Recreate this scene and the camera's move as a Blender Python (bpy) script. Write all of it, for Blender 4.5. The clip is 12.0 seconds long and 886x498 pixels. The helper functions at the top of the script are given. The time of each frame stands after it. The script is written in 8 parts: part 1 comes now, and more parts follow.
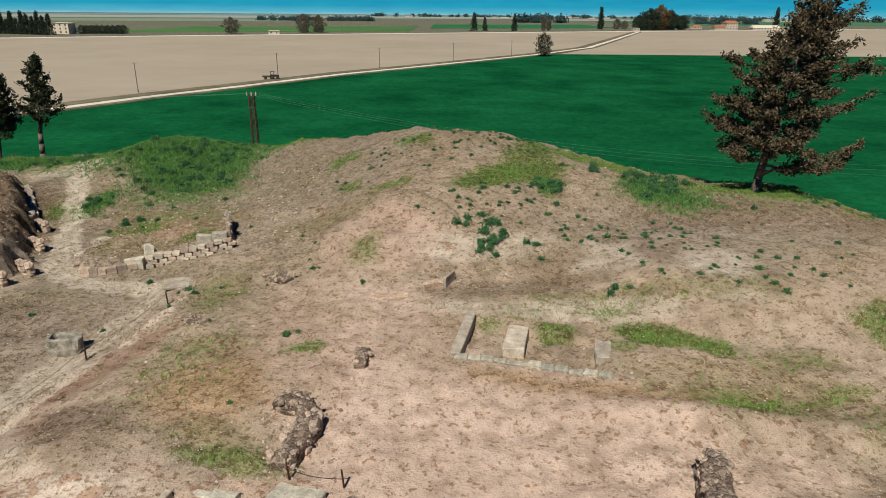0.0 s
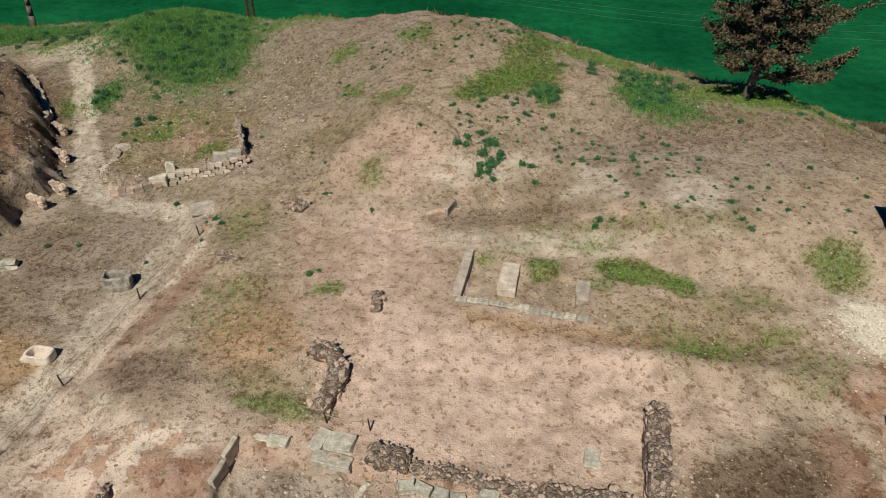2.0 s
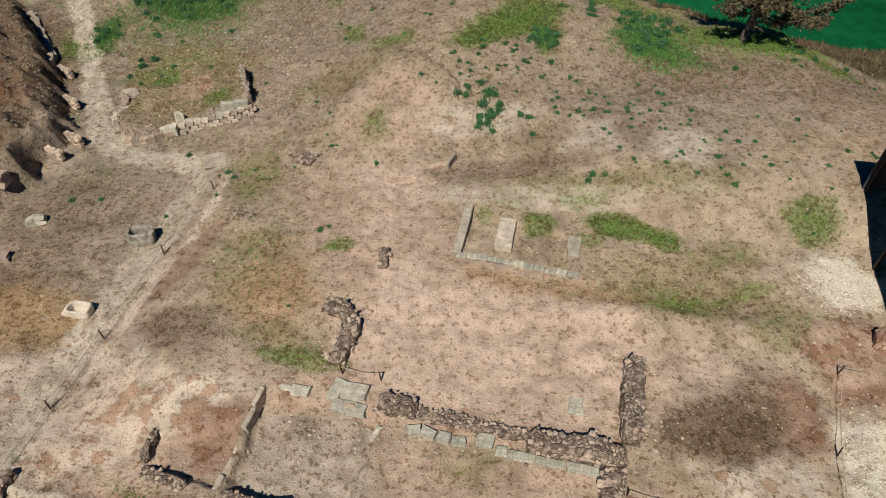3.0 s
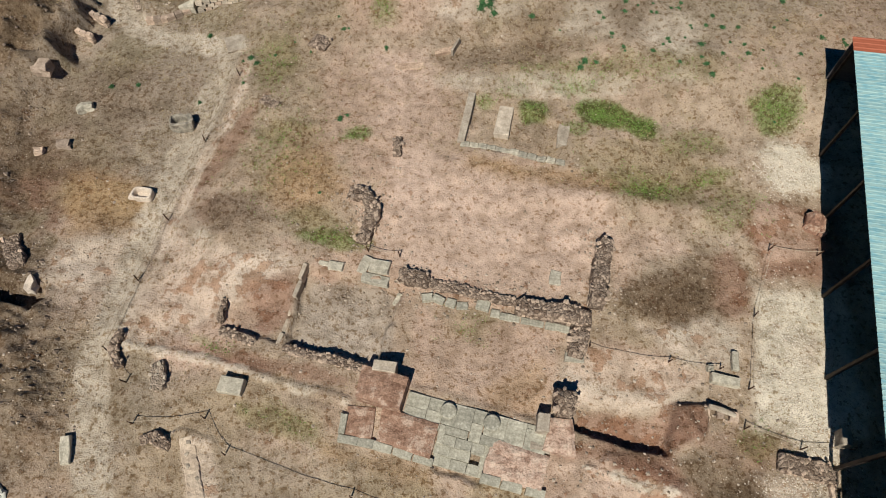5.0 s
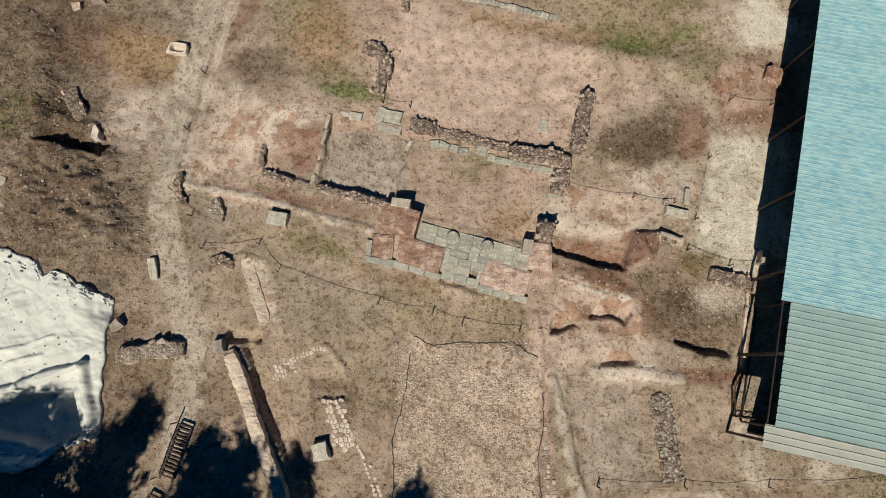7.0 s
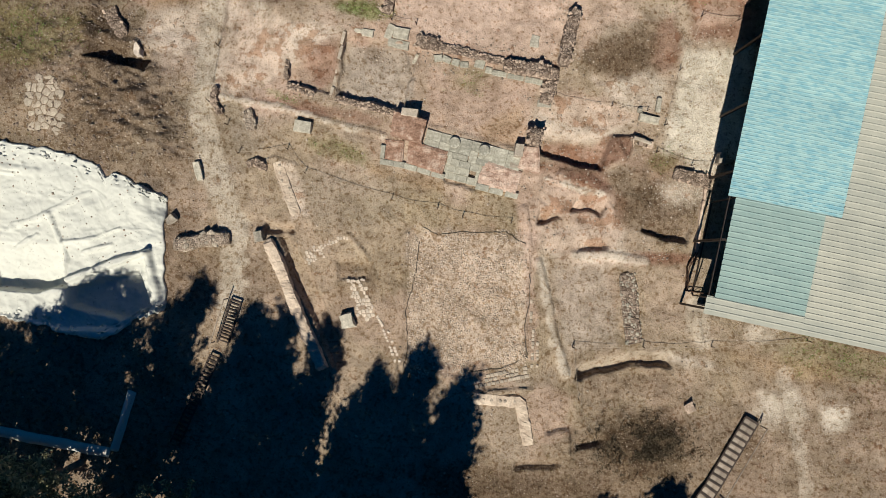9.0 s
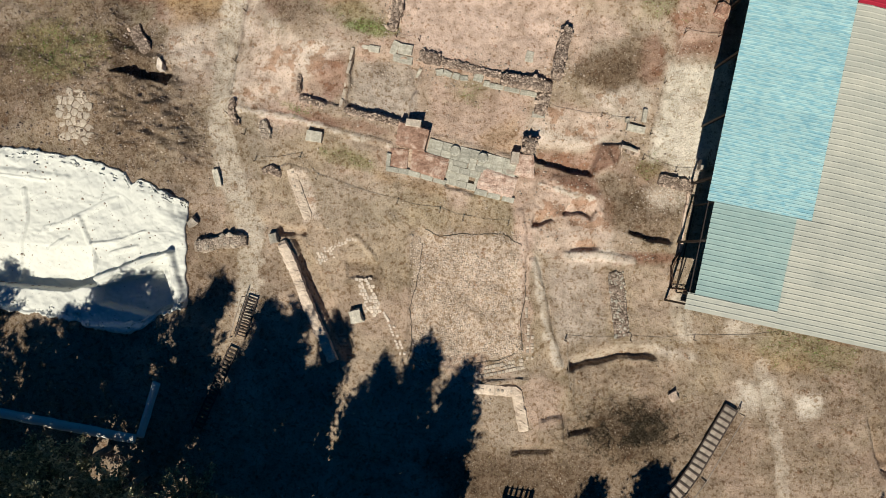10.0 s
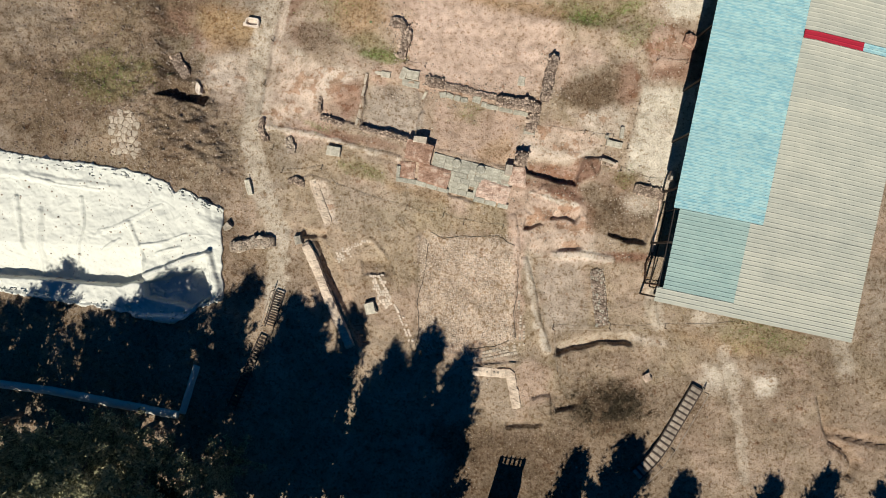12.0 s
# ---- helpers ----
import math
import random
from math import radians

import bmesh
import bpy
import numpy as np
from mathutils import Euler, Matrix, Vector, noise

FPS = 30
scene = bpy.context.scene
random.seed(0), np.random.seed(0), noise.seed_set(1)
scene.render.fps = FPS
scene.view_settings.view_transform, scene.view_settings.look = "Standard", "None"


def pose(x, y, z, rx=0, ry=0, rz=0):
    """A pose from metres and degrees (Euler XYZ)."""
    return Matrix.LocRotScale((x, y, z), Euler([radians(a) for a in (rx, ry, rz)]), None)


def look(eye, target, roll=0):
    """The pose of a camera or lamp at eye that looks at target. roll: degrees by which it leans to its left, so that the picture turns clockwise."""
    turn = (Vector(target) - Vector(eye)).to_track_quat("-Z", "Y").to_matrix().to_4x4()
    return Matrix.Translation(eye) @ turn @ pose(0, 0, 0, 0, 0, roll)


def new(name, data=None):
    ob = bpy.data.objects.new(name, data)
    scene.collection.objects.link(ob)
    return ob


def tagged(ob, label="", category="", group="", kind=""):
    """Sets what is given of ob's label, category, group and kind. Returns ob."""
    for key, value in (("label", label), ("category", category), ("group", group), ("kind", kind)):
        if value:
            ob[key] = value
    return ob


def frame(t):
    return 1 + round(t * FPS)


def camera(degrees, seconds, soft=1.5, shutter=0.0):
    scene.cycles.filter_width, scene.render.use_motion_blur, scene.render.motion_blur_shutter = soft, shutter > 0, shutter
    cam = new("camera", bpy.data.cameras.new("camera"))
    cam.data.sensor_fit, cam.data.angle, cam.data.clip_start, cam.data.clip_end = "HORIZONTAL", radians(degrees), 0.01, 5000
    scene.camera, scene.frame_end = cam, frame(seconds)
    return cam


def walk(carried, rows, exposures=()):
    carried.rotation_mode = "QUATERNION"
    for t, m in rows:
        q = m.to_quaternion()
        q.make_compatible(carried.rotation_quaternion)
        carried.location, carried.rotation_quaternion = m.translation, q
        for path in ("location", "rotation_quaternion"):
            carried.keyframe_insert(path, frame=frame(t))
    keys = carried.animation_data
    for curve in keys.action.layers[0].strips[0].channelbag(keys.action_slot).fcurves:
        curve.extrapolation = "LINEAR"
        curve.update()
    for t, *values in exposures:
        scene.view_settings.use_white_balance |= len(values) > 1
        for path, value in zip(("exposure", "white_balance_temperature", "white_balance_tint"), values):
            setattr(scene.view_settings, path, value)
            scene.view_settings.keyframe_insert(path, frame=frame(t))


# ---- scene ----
cam = camera(68.61, 12.0, soft=0.5)
# seconds, x, y, z, yaw, pitch, roll
PATH = [
    (0.0, 0.0, 0.0, 12.934, -0.0, -20.098, 0.537),
    (0.5, -0.054, -0.008, 14.633, -0.066, -24.338, 0.501),
    (1.0, -0.103, -0.034, 16.327, -0.127, -28.519, 0.455),
    (1.5, -0.149, -0.051, 17.996, -0.19, -32.722, 0.412),
    (2.0, -0.191, -0.031, 19.653, -0.24, -36.851, 0.372),
    (2.5, -0.237, -0.017, 21.346, -0.279, -41.147, 0.308),
    (3.0, -0.288, 0.004, 23.044, -0.325, -45.48, 0.24),
    (4.0, -0.457, 0.046, 26.46, -0.365, -54.162, 0.164),
    (5.0, -0.626, 0.088, 29.863, -0.404, -62.844, 0.087),
    (5.5, -0.714, 0.075, 31.554, -0.438, -67.122, 0.071),
    (6.0, -0.792, 0.056, 33.225, -0.488, -71.385, 0.064),
    (6.5, -0.863, 0.01, 34.867, -0.556, -75.69, 0.061),
    (7.0, -0.944, -0.115, 36.517, -0.636, -79.906, 0.06),
    (7.5, -1.016, -0.336, 38.114, -0.714, -83.962, 0.074),
    (8.0, -1.076, -0.41, 39.732, -0.807, -87.6, 0.083),
    (8.5, -1.135, -0.42, 41.349, -0.9, -89.3, 0.091),
    (9.0, -1.195, -0.39, 42.966, -0.993, -89.5, 0.099),
    (9.5, -1.255, -0.338, 44.583, -1.086, -89.526, 0.107),
    (10.0, -1.306, -0.257, 46.242, -1.144, -89.636, 0.149),
    (10.5, -1.349, -0.198, 47.903, -1.199, -89.69, 0.192),
    (11.0, -1.406, -0.14, 49.574, -1.257, -89.768, 0.231),
    (11.5, -1.472, -0.076, 51.254, -1.314, -89.851, 0.269),
    (12.0, -1.544, -0.003, 52.934, -1.369, -89.928, 0.309),
]
walk(cam, [(t, pose(x, y, z, 90 + pitch, 0, yaw) @ pose(0, 0, 0, 0, 0, roll)) for t, x, y, z, yaw, pitch, roll in PATH],
     exposures=[(0.0, 0.0), (2.0, -0.04), (5.5, -0.07), (7.5, -0.14), (9.5, 0.12), (12.0, 0.16)])

# ---- light ----
SUN_AZ, SUN_EL = 199.0, 53.0        # clockwise from +y, and above the horizon
world = bpy.data.worlds.new("world")
scene.world = world
world.use_nodes = True
wn = world.node_tree.nodes
sky = wn.new("ShaderNodeTexSky")
sky.sky_type, sky.sun_disc = "NISHITA", False
sky.sun_elevation, sky.sun_rotation = radians(SUN_EL), radians(SUN_AZ)
sky.air_density, sky.dust_density, sky.ozone_density = 0.8, 0.0, 8.0
wn["Background"].inputs["Strength"].default_value = 0.025
air = wn.new("ShaderNodeMix")
air.data_type, air.blend_type = "RGBA", "MULTIPLY"
air.inputs[0].default_value, air.inputs[7].default_value = 1.0, (0.02, 0.85, 1.35, 1)
world.node_tree.links.new(sky.outputs[0], air.inputs[6])
world.node_tree.links.new(air.outputs[2], wn["Background"].inputs["Color"])
sun = new("sun", bpy.data.lights.new("sun", "SUN"))
sun.data.energy, sun.data.angle, sun.data.color = 4.9, radians(0.53), (1.0, 0.945, 0.835)
sun_way = Vector((math.sin(radians(SUN_AZ)) * math.cos(radians(SUN_EL)), math.cos(radians(SUN_AZ)) * math.cos(radians(SUN_EL)), math.sin(radians(SUN_EL))))
sun.matrix_world = look(sun_way * 60, (0, 0, 0))

# ---- materials ----


def shader(name, rough=0.9, metal=0.0):
    """A node material; gives back the material, its nodes, a linker and the principled node."""
    mat = bpy.data.materials.new(name)
    mat.use_nodes = True
    nodes = mat.node_tree.nodes
    bsdf = nodes["Principled BSDF"]
    bsdf.inputs["Roughness"].default_value, bsdf.inputs["Metallic"].default_value = rough, metal
    bsdf.inputs["Specular IOR Level"].default_value = 0.25
    return mat, nodes, mat.node_tree.links.new, bsdf


def noise_node(nodes, link, scale, detail=4.0, rough=0.6, coords="Object", stretch=None):
    tc = nodes.new("ShaderNodeTexCoord")
    n = nodes.new("ShaderNodeTexNoise")
    n.inputs["Scale"].default_value, n.inputs["Detail"].default_value, n.inputs["Roughness"].default_value = scale, detail, rough
    if stretch:
        mp = nodes.new("ShaderNodeMapping")
        mp.inputs["Scale"].default_value = stretch
        link(tc.outputs[coords], mp.inputs["Vector"])
        link(mp.outputs[0], n.inputs["Vector"])
    else:
        link(tc.outputs[coords], n.inputs["Vector"])
    return n.outputs["Fac"]


def ramp(nodes, link, fac, stops):
    r = nodes.new("ShaderNodeValToRGB")
    el = r.color_ramp.elements
    while len(el) < len(stops):
        el.new(0.5)
    for e, (p, c) in zip(el, stops):
        e.position, e.color = p, (*c, 1)
    link(fac, r.inputs[0])
    return r.outputs[0]


def mix(nodes, link, a, b, fac, mode="MIX"):
    m = nodes.new("ShaderNodeMix")
    m.data_type, m.blend_type = "RGBA", mode
    for sock, v in ((m.inputs[0], fac), (m.inputs[6], a), (m.inputs[7], b)):
        if isinstance(v, (int, float)):
            sock.default_value = v
        elif isinstance(v, tuple):
            sock.default_value = (*v, 1)
        else:
            link(v, sock)
    return m.outputs[2]


def bump(nodes, link, bsdf, height, strength=0.4, distance=0.05):
    b = nodes.new("ShaderNodeBump")
    b.inputs["Strength"].default_value, b.inputs["Distance"].default_value = strength, distance
    link(height, b.inputs["Height"])
    link(b.outputs[0], bsdf.inputs["Normal"])


def rough_matter(name, dark, light, scale=3.0, fine=25.0, rough=0.92, relief=0.5, vary=0.25, metal=0.0, distance=0.03, spec=0.25, speck=0.8):
    """Stone, earth, bark, wood and the like: two scales of colour, a difference from piece to piece, and relief."""
    mat, nodes, link, bsdf = shader(name, rough, metal)
    bsdf.inputs["Specular IOR Level"].default_value = spec
    a = noise_node(nodes, link, scale, 4)
    b = noise_node(nodes, link, fine, 3, 0.7)
    col = ramp(nodes, link, a, [(0.32, dark), (0.68, light)])
    grit = ramp(nodes, link, b, [(0.3, (0.62, 0.6, 0.58)), (0.62, (1.12, 1.1, 1.08))])
    col = mix(nodes, link, col, grit, speck, "MULTIPLY")
    if vary:
        oi = nodes.new("ShaderNodeObjectInfo")
        tone = ramp(nodes, link, oi.outputs["Random"], [(0.0, (1 - vary, 1 - vary, 1 - vary)), (1.0, (1 + vary, 1 + vary * 0.9, 1 + vary * 0.8))])
        col = mix(nodes, link, col, tone, 1.0, "MULTIPLY")
    link(col, bsdf.inputs["Base Color"])
    bump(nodes, link, bsdf, b, relief, distance)
    return mat


def islands(name, dark, light, rough=0.9, relief=0.0):
    """Leaves, blades and pebbles that are joined in one mesh: a tone for each."""
    mat, nodes, link, bsdf = shader(name, rough)
    g = nodes.new("ShaderNodeNewGeometry")
    col = ramp(nodes, link, g.outputs["Random Per Island"], [(0.0, dark), (1.0, light)])
    b = noise_node(nodes, link, 9.0, 3)
    col = mix(nodes, link, col, ramp(nodes, link, b, [(0.3, (0.7, 0.7, 0.7)), (0.7, (1.2, 1.2, 1.2))]), 0.7, "MULTIPLY")
    link(col, bsdf.inputs["Base Color"])
    return mat


def shifted(nodes, link, fac, amount, by):
    """A noise raised or lowered by how much of something lies there."""
    m = nodes.new("ShaderNodeMath")
    m.operation = "MULTIPLY_ADD"
    m.inputs[1].default_value = by
    link(amount, m.inputs[0])
    link(fac, m.inputs[2])
    return m.outputs[0]


def earth(name):
    """The tell's surface: soil colours laid out over the site, with stubble, torn crusts of silt and stone chips as they lie."""
    mat, nodes, link, bsdf = shader(name, 0.97)
    at = nodes.new("ShaderNodeAttribute")
    at.attribute_name = "soil"
    cover = nodes.new("ShaderNodeAttribute")
    cover.attribute_name = "cover"
    sep = nodes.new("ShaderNodeSeparateColor")
    link(cover.outputs["Color"], sep.inputs[0])
    grass, torn, chips = sep.outputs[0], sep.outputs[1], sep.outputs[2]
    big = noise_node(nodes, link, 0.35, 3, 0.55)
    mid = noise_node(nodes, link, 1.5, 5, 0.6)
    tufts = noise_node(nodes, link, 4.2, 4, 0.66)
    fine = noise_node(nodes, link, 12.0, 3, 0.62)
    crumb = noise_node(nodes, link, 38.0, 2, 0.6)
    col = mix(nodes, link, at.outputs["Color"], ramp(nodes, link, big, [(0.32, (0.84, 0.815, 0.77)), (0.68, (1.1, 1.09, 1.08))]), 1.0, "MULTIPLY")
    col = mix(nodes, link, col, ramp(nodes, link, mid, [(0.34, (0.73, 0.705, 0.665)), (0.5, (1.0, 1.0, 1.0)), (0.66, (1.16, 1.155, 1.15))]), 1.0, "MULTIPLY")
    # torn silt crust: sharp-edged holes down to darker, redder earth
    hole = ramp(nodes, link, shifted(nodes, link, noise_node(nodes, link, 1.0, 9, 0.7), torn, 0.36), [(0.635, (0, 0, 0)), (0.66, (1, 1, 1))])
    col = mix(nodes, link, col, mix(nodes, link, col, (0.74, 0.62, 0.54), 1.0, "MULTIPLY"), hole)
    # dry stubble in tufts and thin haulms
    tuft = ramp(nodes, link, shifted(nodes, link, tufts, grass, 0.2), [(0.60, (0, 0, 0)), (0.66, (1.0, 1.0, 1.0))])
    col = mix(nodes, link, col, mix(nodes, link, col, (0.57, 0.49, 0.4), 1.0, "MULTIPLY"), tuft)
    haulm = ramp(nodes, link, shifted(nodes, link, fine, grass, 0.2), [(0.61, (0, 0, 0)), (0.68, (0.8, 0.8, 0.8))])
    col = mix(nodes, link, col, mix(nodes, link, col, (0.55, 0.49, 0.41), 1.0, "MULTIPLY"), haulm)
    straw = ramp(nodes, link, shifted(nodes, link, noise_node(nodes, link, 8.0, 3, 0.6), grass, 0.12), [(0.62, (0, 0, 0)), (0.7, (0.5, 0.5, 0.5))])
    col = mix(nodes, link, col, mix(nodes, link, col, (1.3, 1.27, 1.15), 1.0, "MULTIPLY"), straw)
    # stone chips
    chip = ramp(nodes, link, shifted(nodes, link, noise_node(nodes, link, 13.0, 3, 0.7), chips, 0.2), [(0.655, (0, 0, 0)), (0.70, (0.6, 0.6, 0.6))])
    col = mix(nodes, link, col, (0.68, 0.61, 0.52), chip)
    col = mix(nodes, link, col, ramp(nodes, link, crumb, [(0.3, (0.72, 0.71, 0.7)), (0.5, (1.0, 1.0, 1.0)), (0.7, (1.2, 1.19, 1.18))]), 0.8, "MULTIPLY")
    link(col, bsdf.inputs["Base Color"])
    bump(nodes, link, bsdf, mix(nodes, link, mix(nodes, link, mid, mix(nodes, link, tufts, fine, 0.35), 0.6), hole, 0.08), 1.0, 0.16)
    return mat


EARTH = earth("excavated_earth")
FIELD_GREEN = rough_matter("young_wheat", (0.003, 0.058, 0.022), (0.008, 0.112, 0.04), 0.06, 0.9, 1.0, 0.3, 0.0, distance=0.1, spec=0.0, speck=0.8)
FIELD_BARE = rough_matter("ploughed_soil", (0.32, 0.275, 0.21), (0.37, 0.32, 0.25), 0.012, 0.08, 1.0, 0.0, 0.0, spec=0.0, speck=0.12)
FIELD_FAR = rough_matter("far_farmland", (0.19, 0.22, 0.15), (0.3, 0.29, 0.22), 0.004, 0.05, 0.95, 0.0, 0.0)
TRACK = rough_matter("gravel_track", (0.58, 0.54, 0.47), (0.74, 0.69, 0.6), 0.2, 3.0, 0.95, 0.2, 0.0)
LIMESTONE = rough_matter("weathered_limestone", (0.34, 0.29, 0.23), (0.62, 0.56, 0.47), 2.5, 22.0, 0.9, 0.5, 0.3)
RUBBLE = rough_matter("rubble_stone", (0.33, 0.255, 0.2), (0.6, 0.495, 0.405), 3.0, 20.0, 0.93, 0.6, 0.35)
BASALT = rough_matter("lichened_basalt", (0.32, 0.305, 0.25), (0.58, 0.55, 0.46), 3.2, 14.0, 0.85, 0.7, 0.2)


def flaky(name, dark, mid, pale, scale=1.8):
    """Crumbling mudbrick: red earth with sharp-edged remains of pale silt."""
    mat, nodes, link, bsdf = shader(name, 0.97)
    n = noise_node(nodes, link, scale, 8, 0.72)
    f = noise_node(nodes, link, 11.0, 4, 0.75)
    col = ramp(nodes, link, n, [(0.4, dark), (0.49, mid), (0.54, mid), (0.57, pale)])
    col = mix(nodes, link, col, ramp(nodes, link, f, [(0.33, (0.6, 0.58, 0.55)), (0.5, (1, 1, 1)), (0.7, (1.25, 1.22, 1.2))]), 0.9, "MULTIPLY")
    link(col, bsdf.inputs["Base Color"])
    bump(nodes, link, bsdf, mix(nodes, link, n, f, 0.5), 1.0, 0.1)
    return mat


MUDBRICK = flaky("mudbrick", (0.24, 0.13, 0.09), (0.38, 0.225, 0.16), (0.6, 0.46, 0.36))
WALL_EARTH = rough_matter("wall_earth", (0.33, 0.235, 0.17), (0.58, 0.45, 0.35), 2.4, 10.0, 0.97, 1.0, 0.1, distance=0.06)
BARK = rough_matter("bark", (0.09, 0.07, 0.055), (0.26, 0.22, 0.18), 2.0, 18.0, 0.95, 0.8, 0.2)
RUST = rough_matter("rusty_steel", (0.05, 0.03, 0.022), (0.14, 0.075, 0.05), 4.0, 30.0, 0.75, 0.3, 0.2, 0.4)
ROPE = rough_matter("rope", (0.3, 0.25, 0.19), (0.5, 0.43, 0.34), 8.0, 60.0, 0.95, 0.3, 0.1)

# ---- terrain ----


def smooth(e0, e1, v):
    k = np.clip((v - e0) / (e1 - e0), 0, 1)
    return k * k * (3 - 2 * k)


def value_noise(x, y, seed=0):
    xi, yi = np.floor(x).astype(np.int64), np.floor(y).astype(np.int64)
    u, v = x - xi, y - yi
    u, v = u * u * (3 - 2 * u), v * v * (3 - 2 * v)

    def lattice(i, j):
        n = (i * 374761393 + j * 668265263 + seed * 974634211) & 0x7FFFFFFF
        n = ((n ^ (n >> 13)) * 1274126177) & 0x7FFFFFFF
        return ((n ^ (n >> 16)) & 0xFFFF) / 65535.0
    a, b = lattice(xi, yi), lattice(xi + 1, yi)
    c, d = lattice(xi, yi + 1), lattice(xi + 1, yi + 1)
    return (a * (1 - u) + b * u) * (1 - v) + (c * (1 - u) + d * u) * v


def fbm(x, y, size, octaves=4, seed=0):
    """Noise about -1 to 1 with the largest lumps about size metres across."""
    total, amp, norm = 0, 1.0, 0
    for k in range(octaves):
        total = total + amp * (value_noise(x / size * 2 ** k, y / size * 2 ** k, seed + k) * 2 - 1)
        norm, amp = norm + amp, amp * 0.55
    return total / norm * 1.6


def bell(x, y, cx, cy, rx, ry, turn=0.0):
    c, s = math.cos(radians(turn)), math.sin(radians(turn))
    u, v = ((x - cx) * c + (y - cy) * s) / rx, (-(x - cx) * s + (y - cy) * c) / ry
    return np.exp(-(u * u + v * v))


def within_poly(x, y, poly):
    """Signed distance to a convex polygon given counter-clockwise: positive inside."""
    best = None
    for (ax, ay), (bx, by) in zip(poly, poly[1:] + poly[:1]):
        lx, ly = bx - ax, by - ay
        d = (lx * (y - ay) - ly * (x - ax)) / math.hypot(lx, ly)
        best = d if best is None else np.minimum(best, d)
    return best


def from_line(x, y, pts):
    best = None
    for (ax, ay), (bx, by) in zip(pts, pts[1:]):
        lx, ly = bx - ax, by - ay
        k = np.clip(((x - ax) * lx + (y - ay) * ly) / (lx * lx + ly * ly), 0, 1)
        d = np.hypot(x - ax - k * lx, y - ay - k * ly)
        best = d if best is None else np.minimum(best, d)
    return best


PLAIN = -8.5


RIDGES = []


def ridge(pts, wide, high):
    RIDGES.append((pts, wide, high))


def bank_edge(y):
    """The x at which the western terrace falls to the sunken way."""
    return np.interp(y, [-40, 8, 12, 16, 22, 29, 33, 37, 42, 50, 60], [-17, -19.5, -21.6, -23.3, -24.6, -23.6, -23.2, -25.2, -27.6, -34, -42])


def tell_edge(x):
    """The y at which the tell falls to the fields behind it."""
    return np.interp(x, [-140, -50, -36, -24, -14, -6, 3, 12, 20, 30, 40, 140], [40, 60, 63, 62, 57, 52, 48.5, 45.5, 40.6, 36, 33, 20])


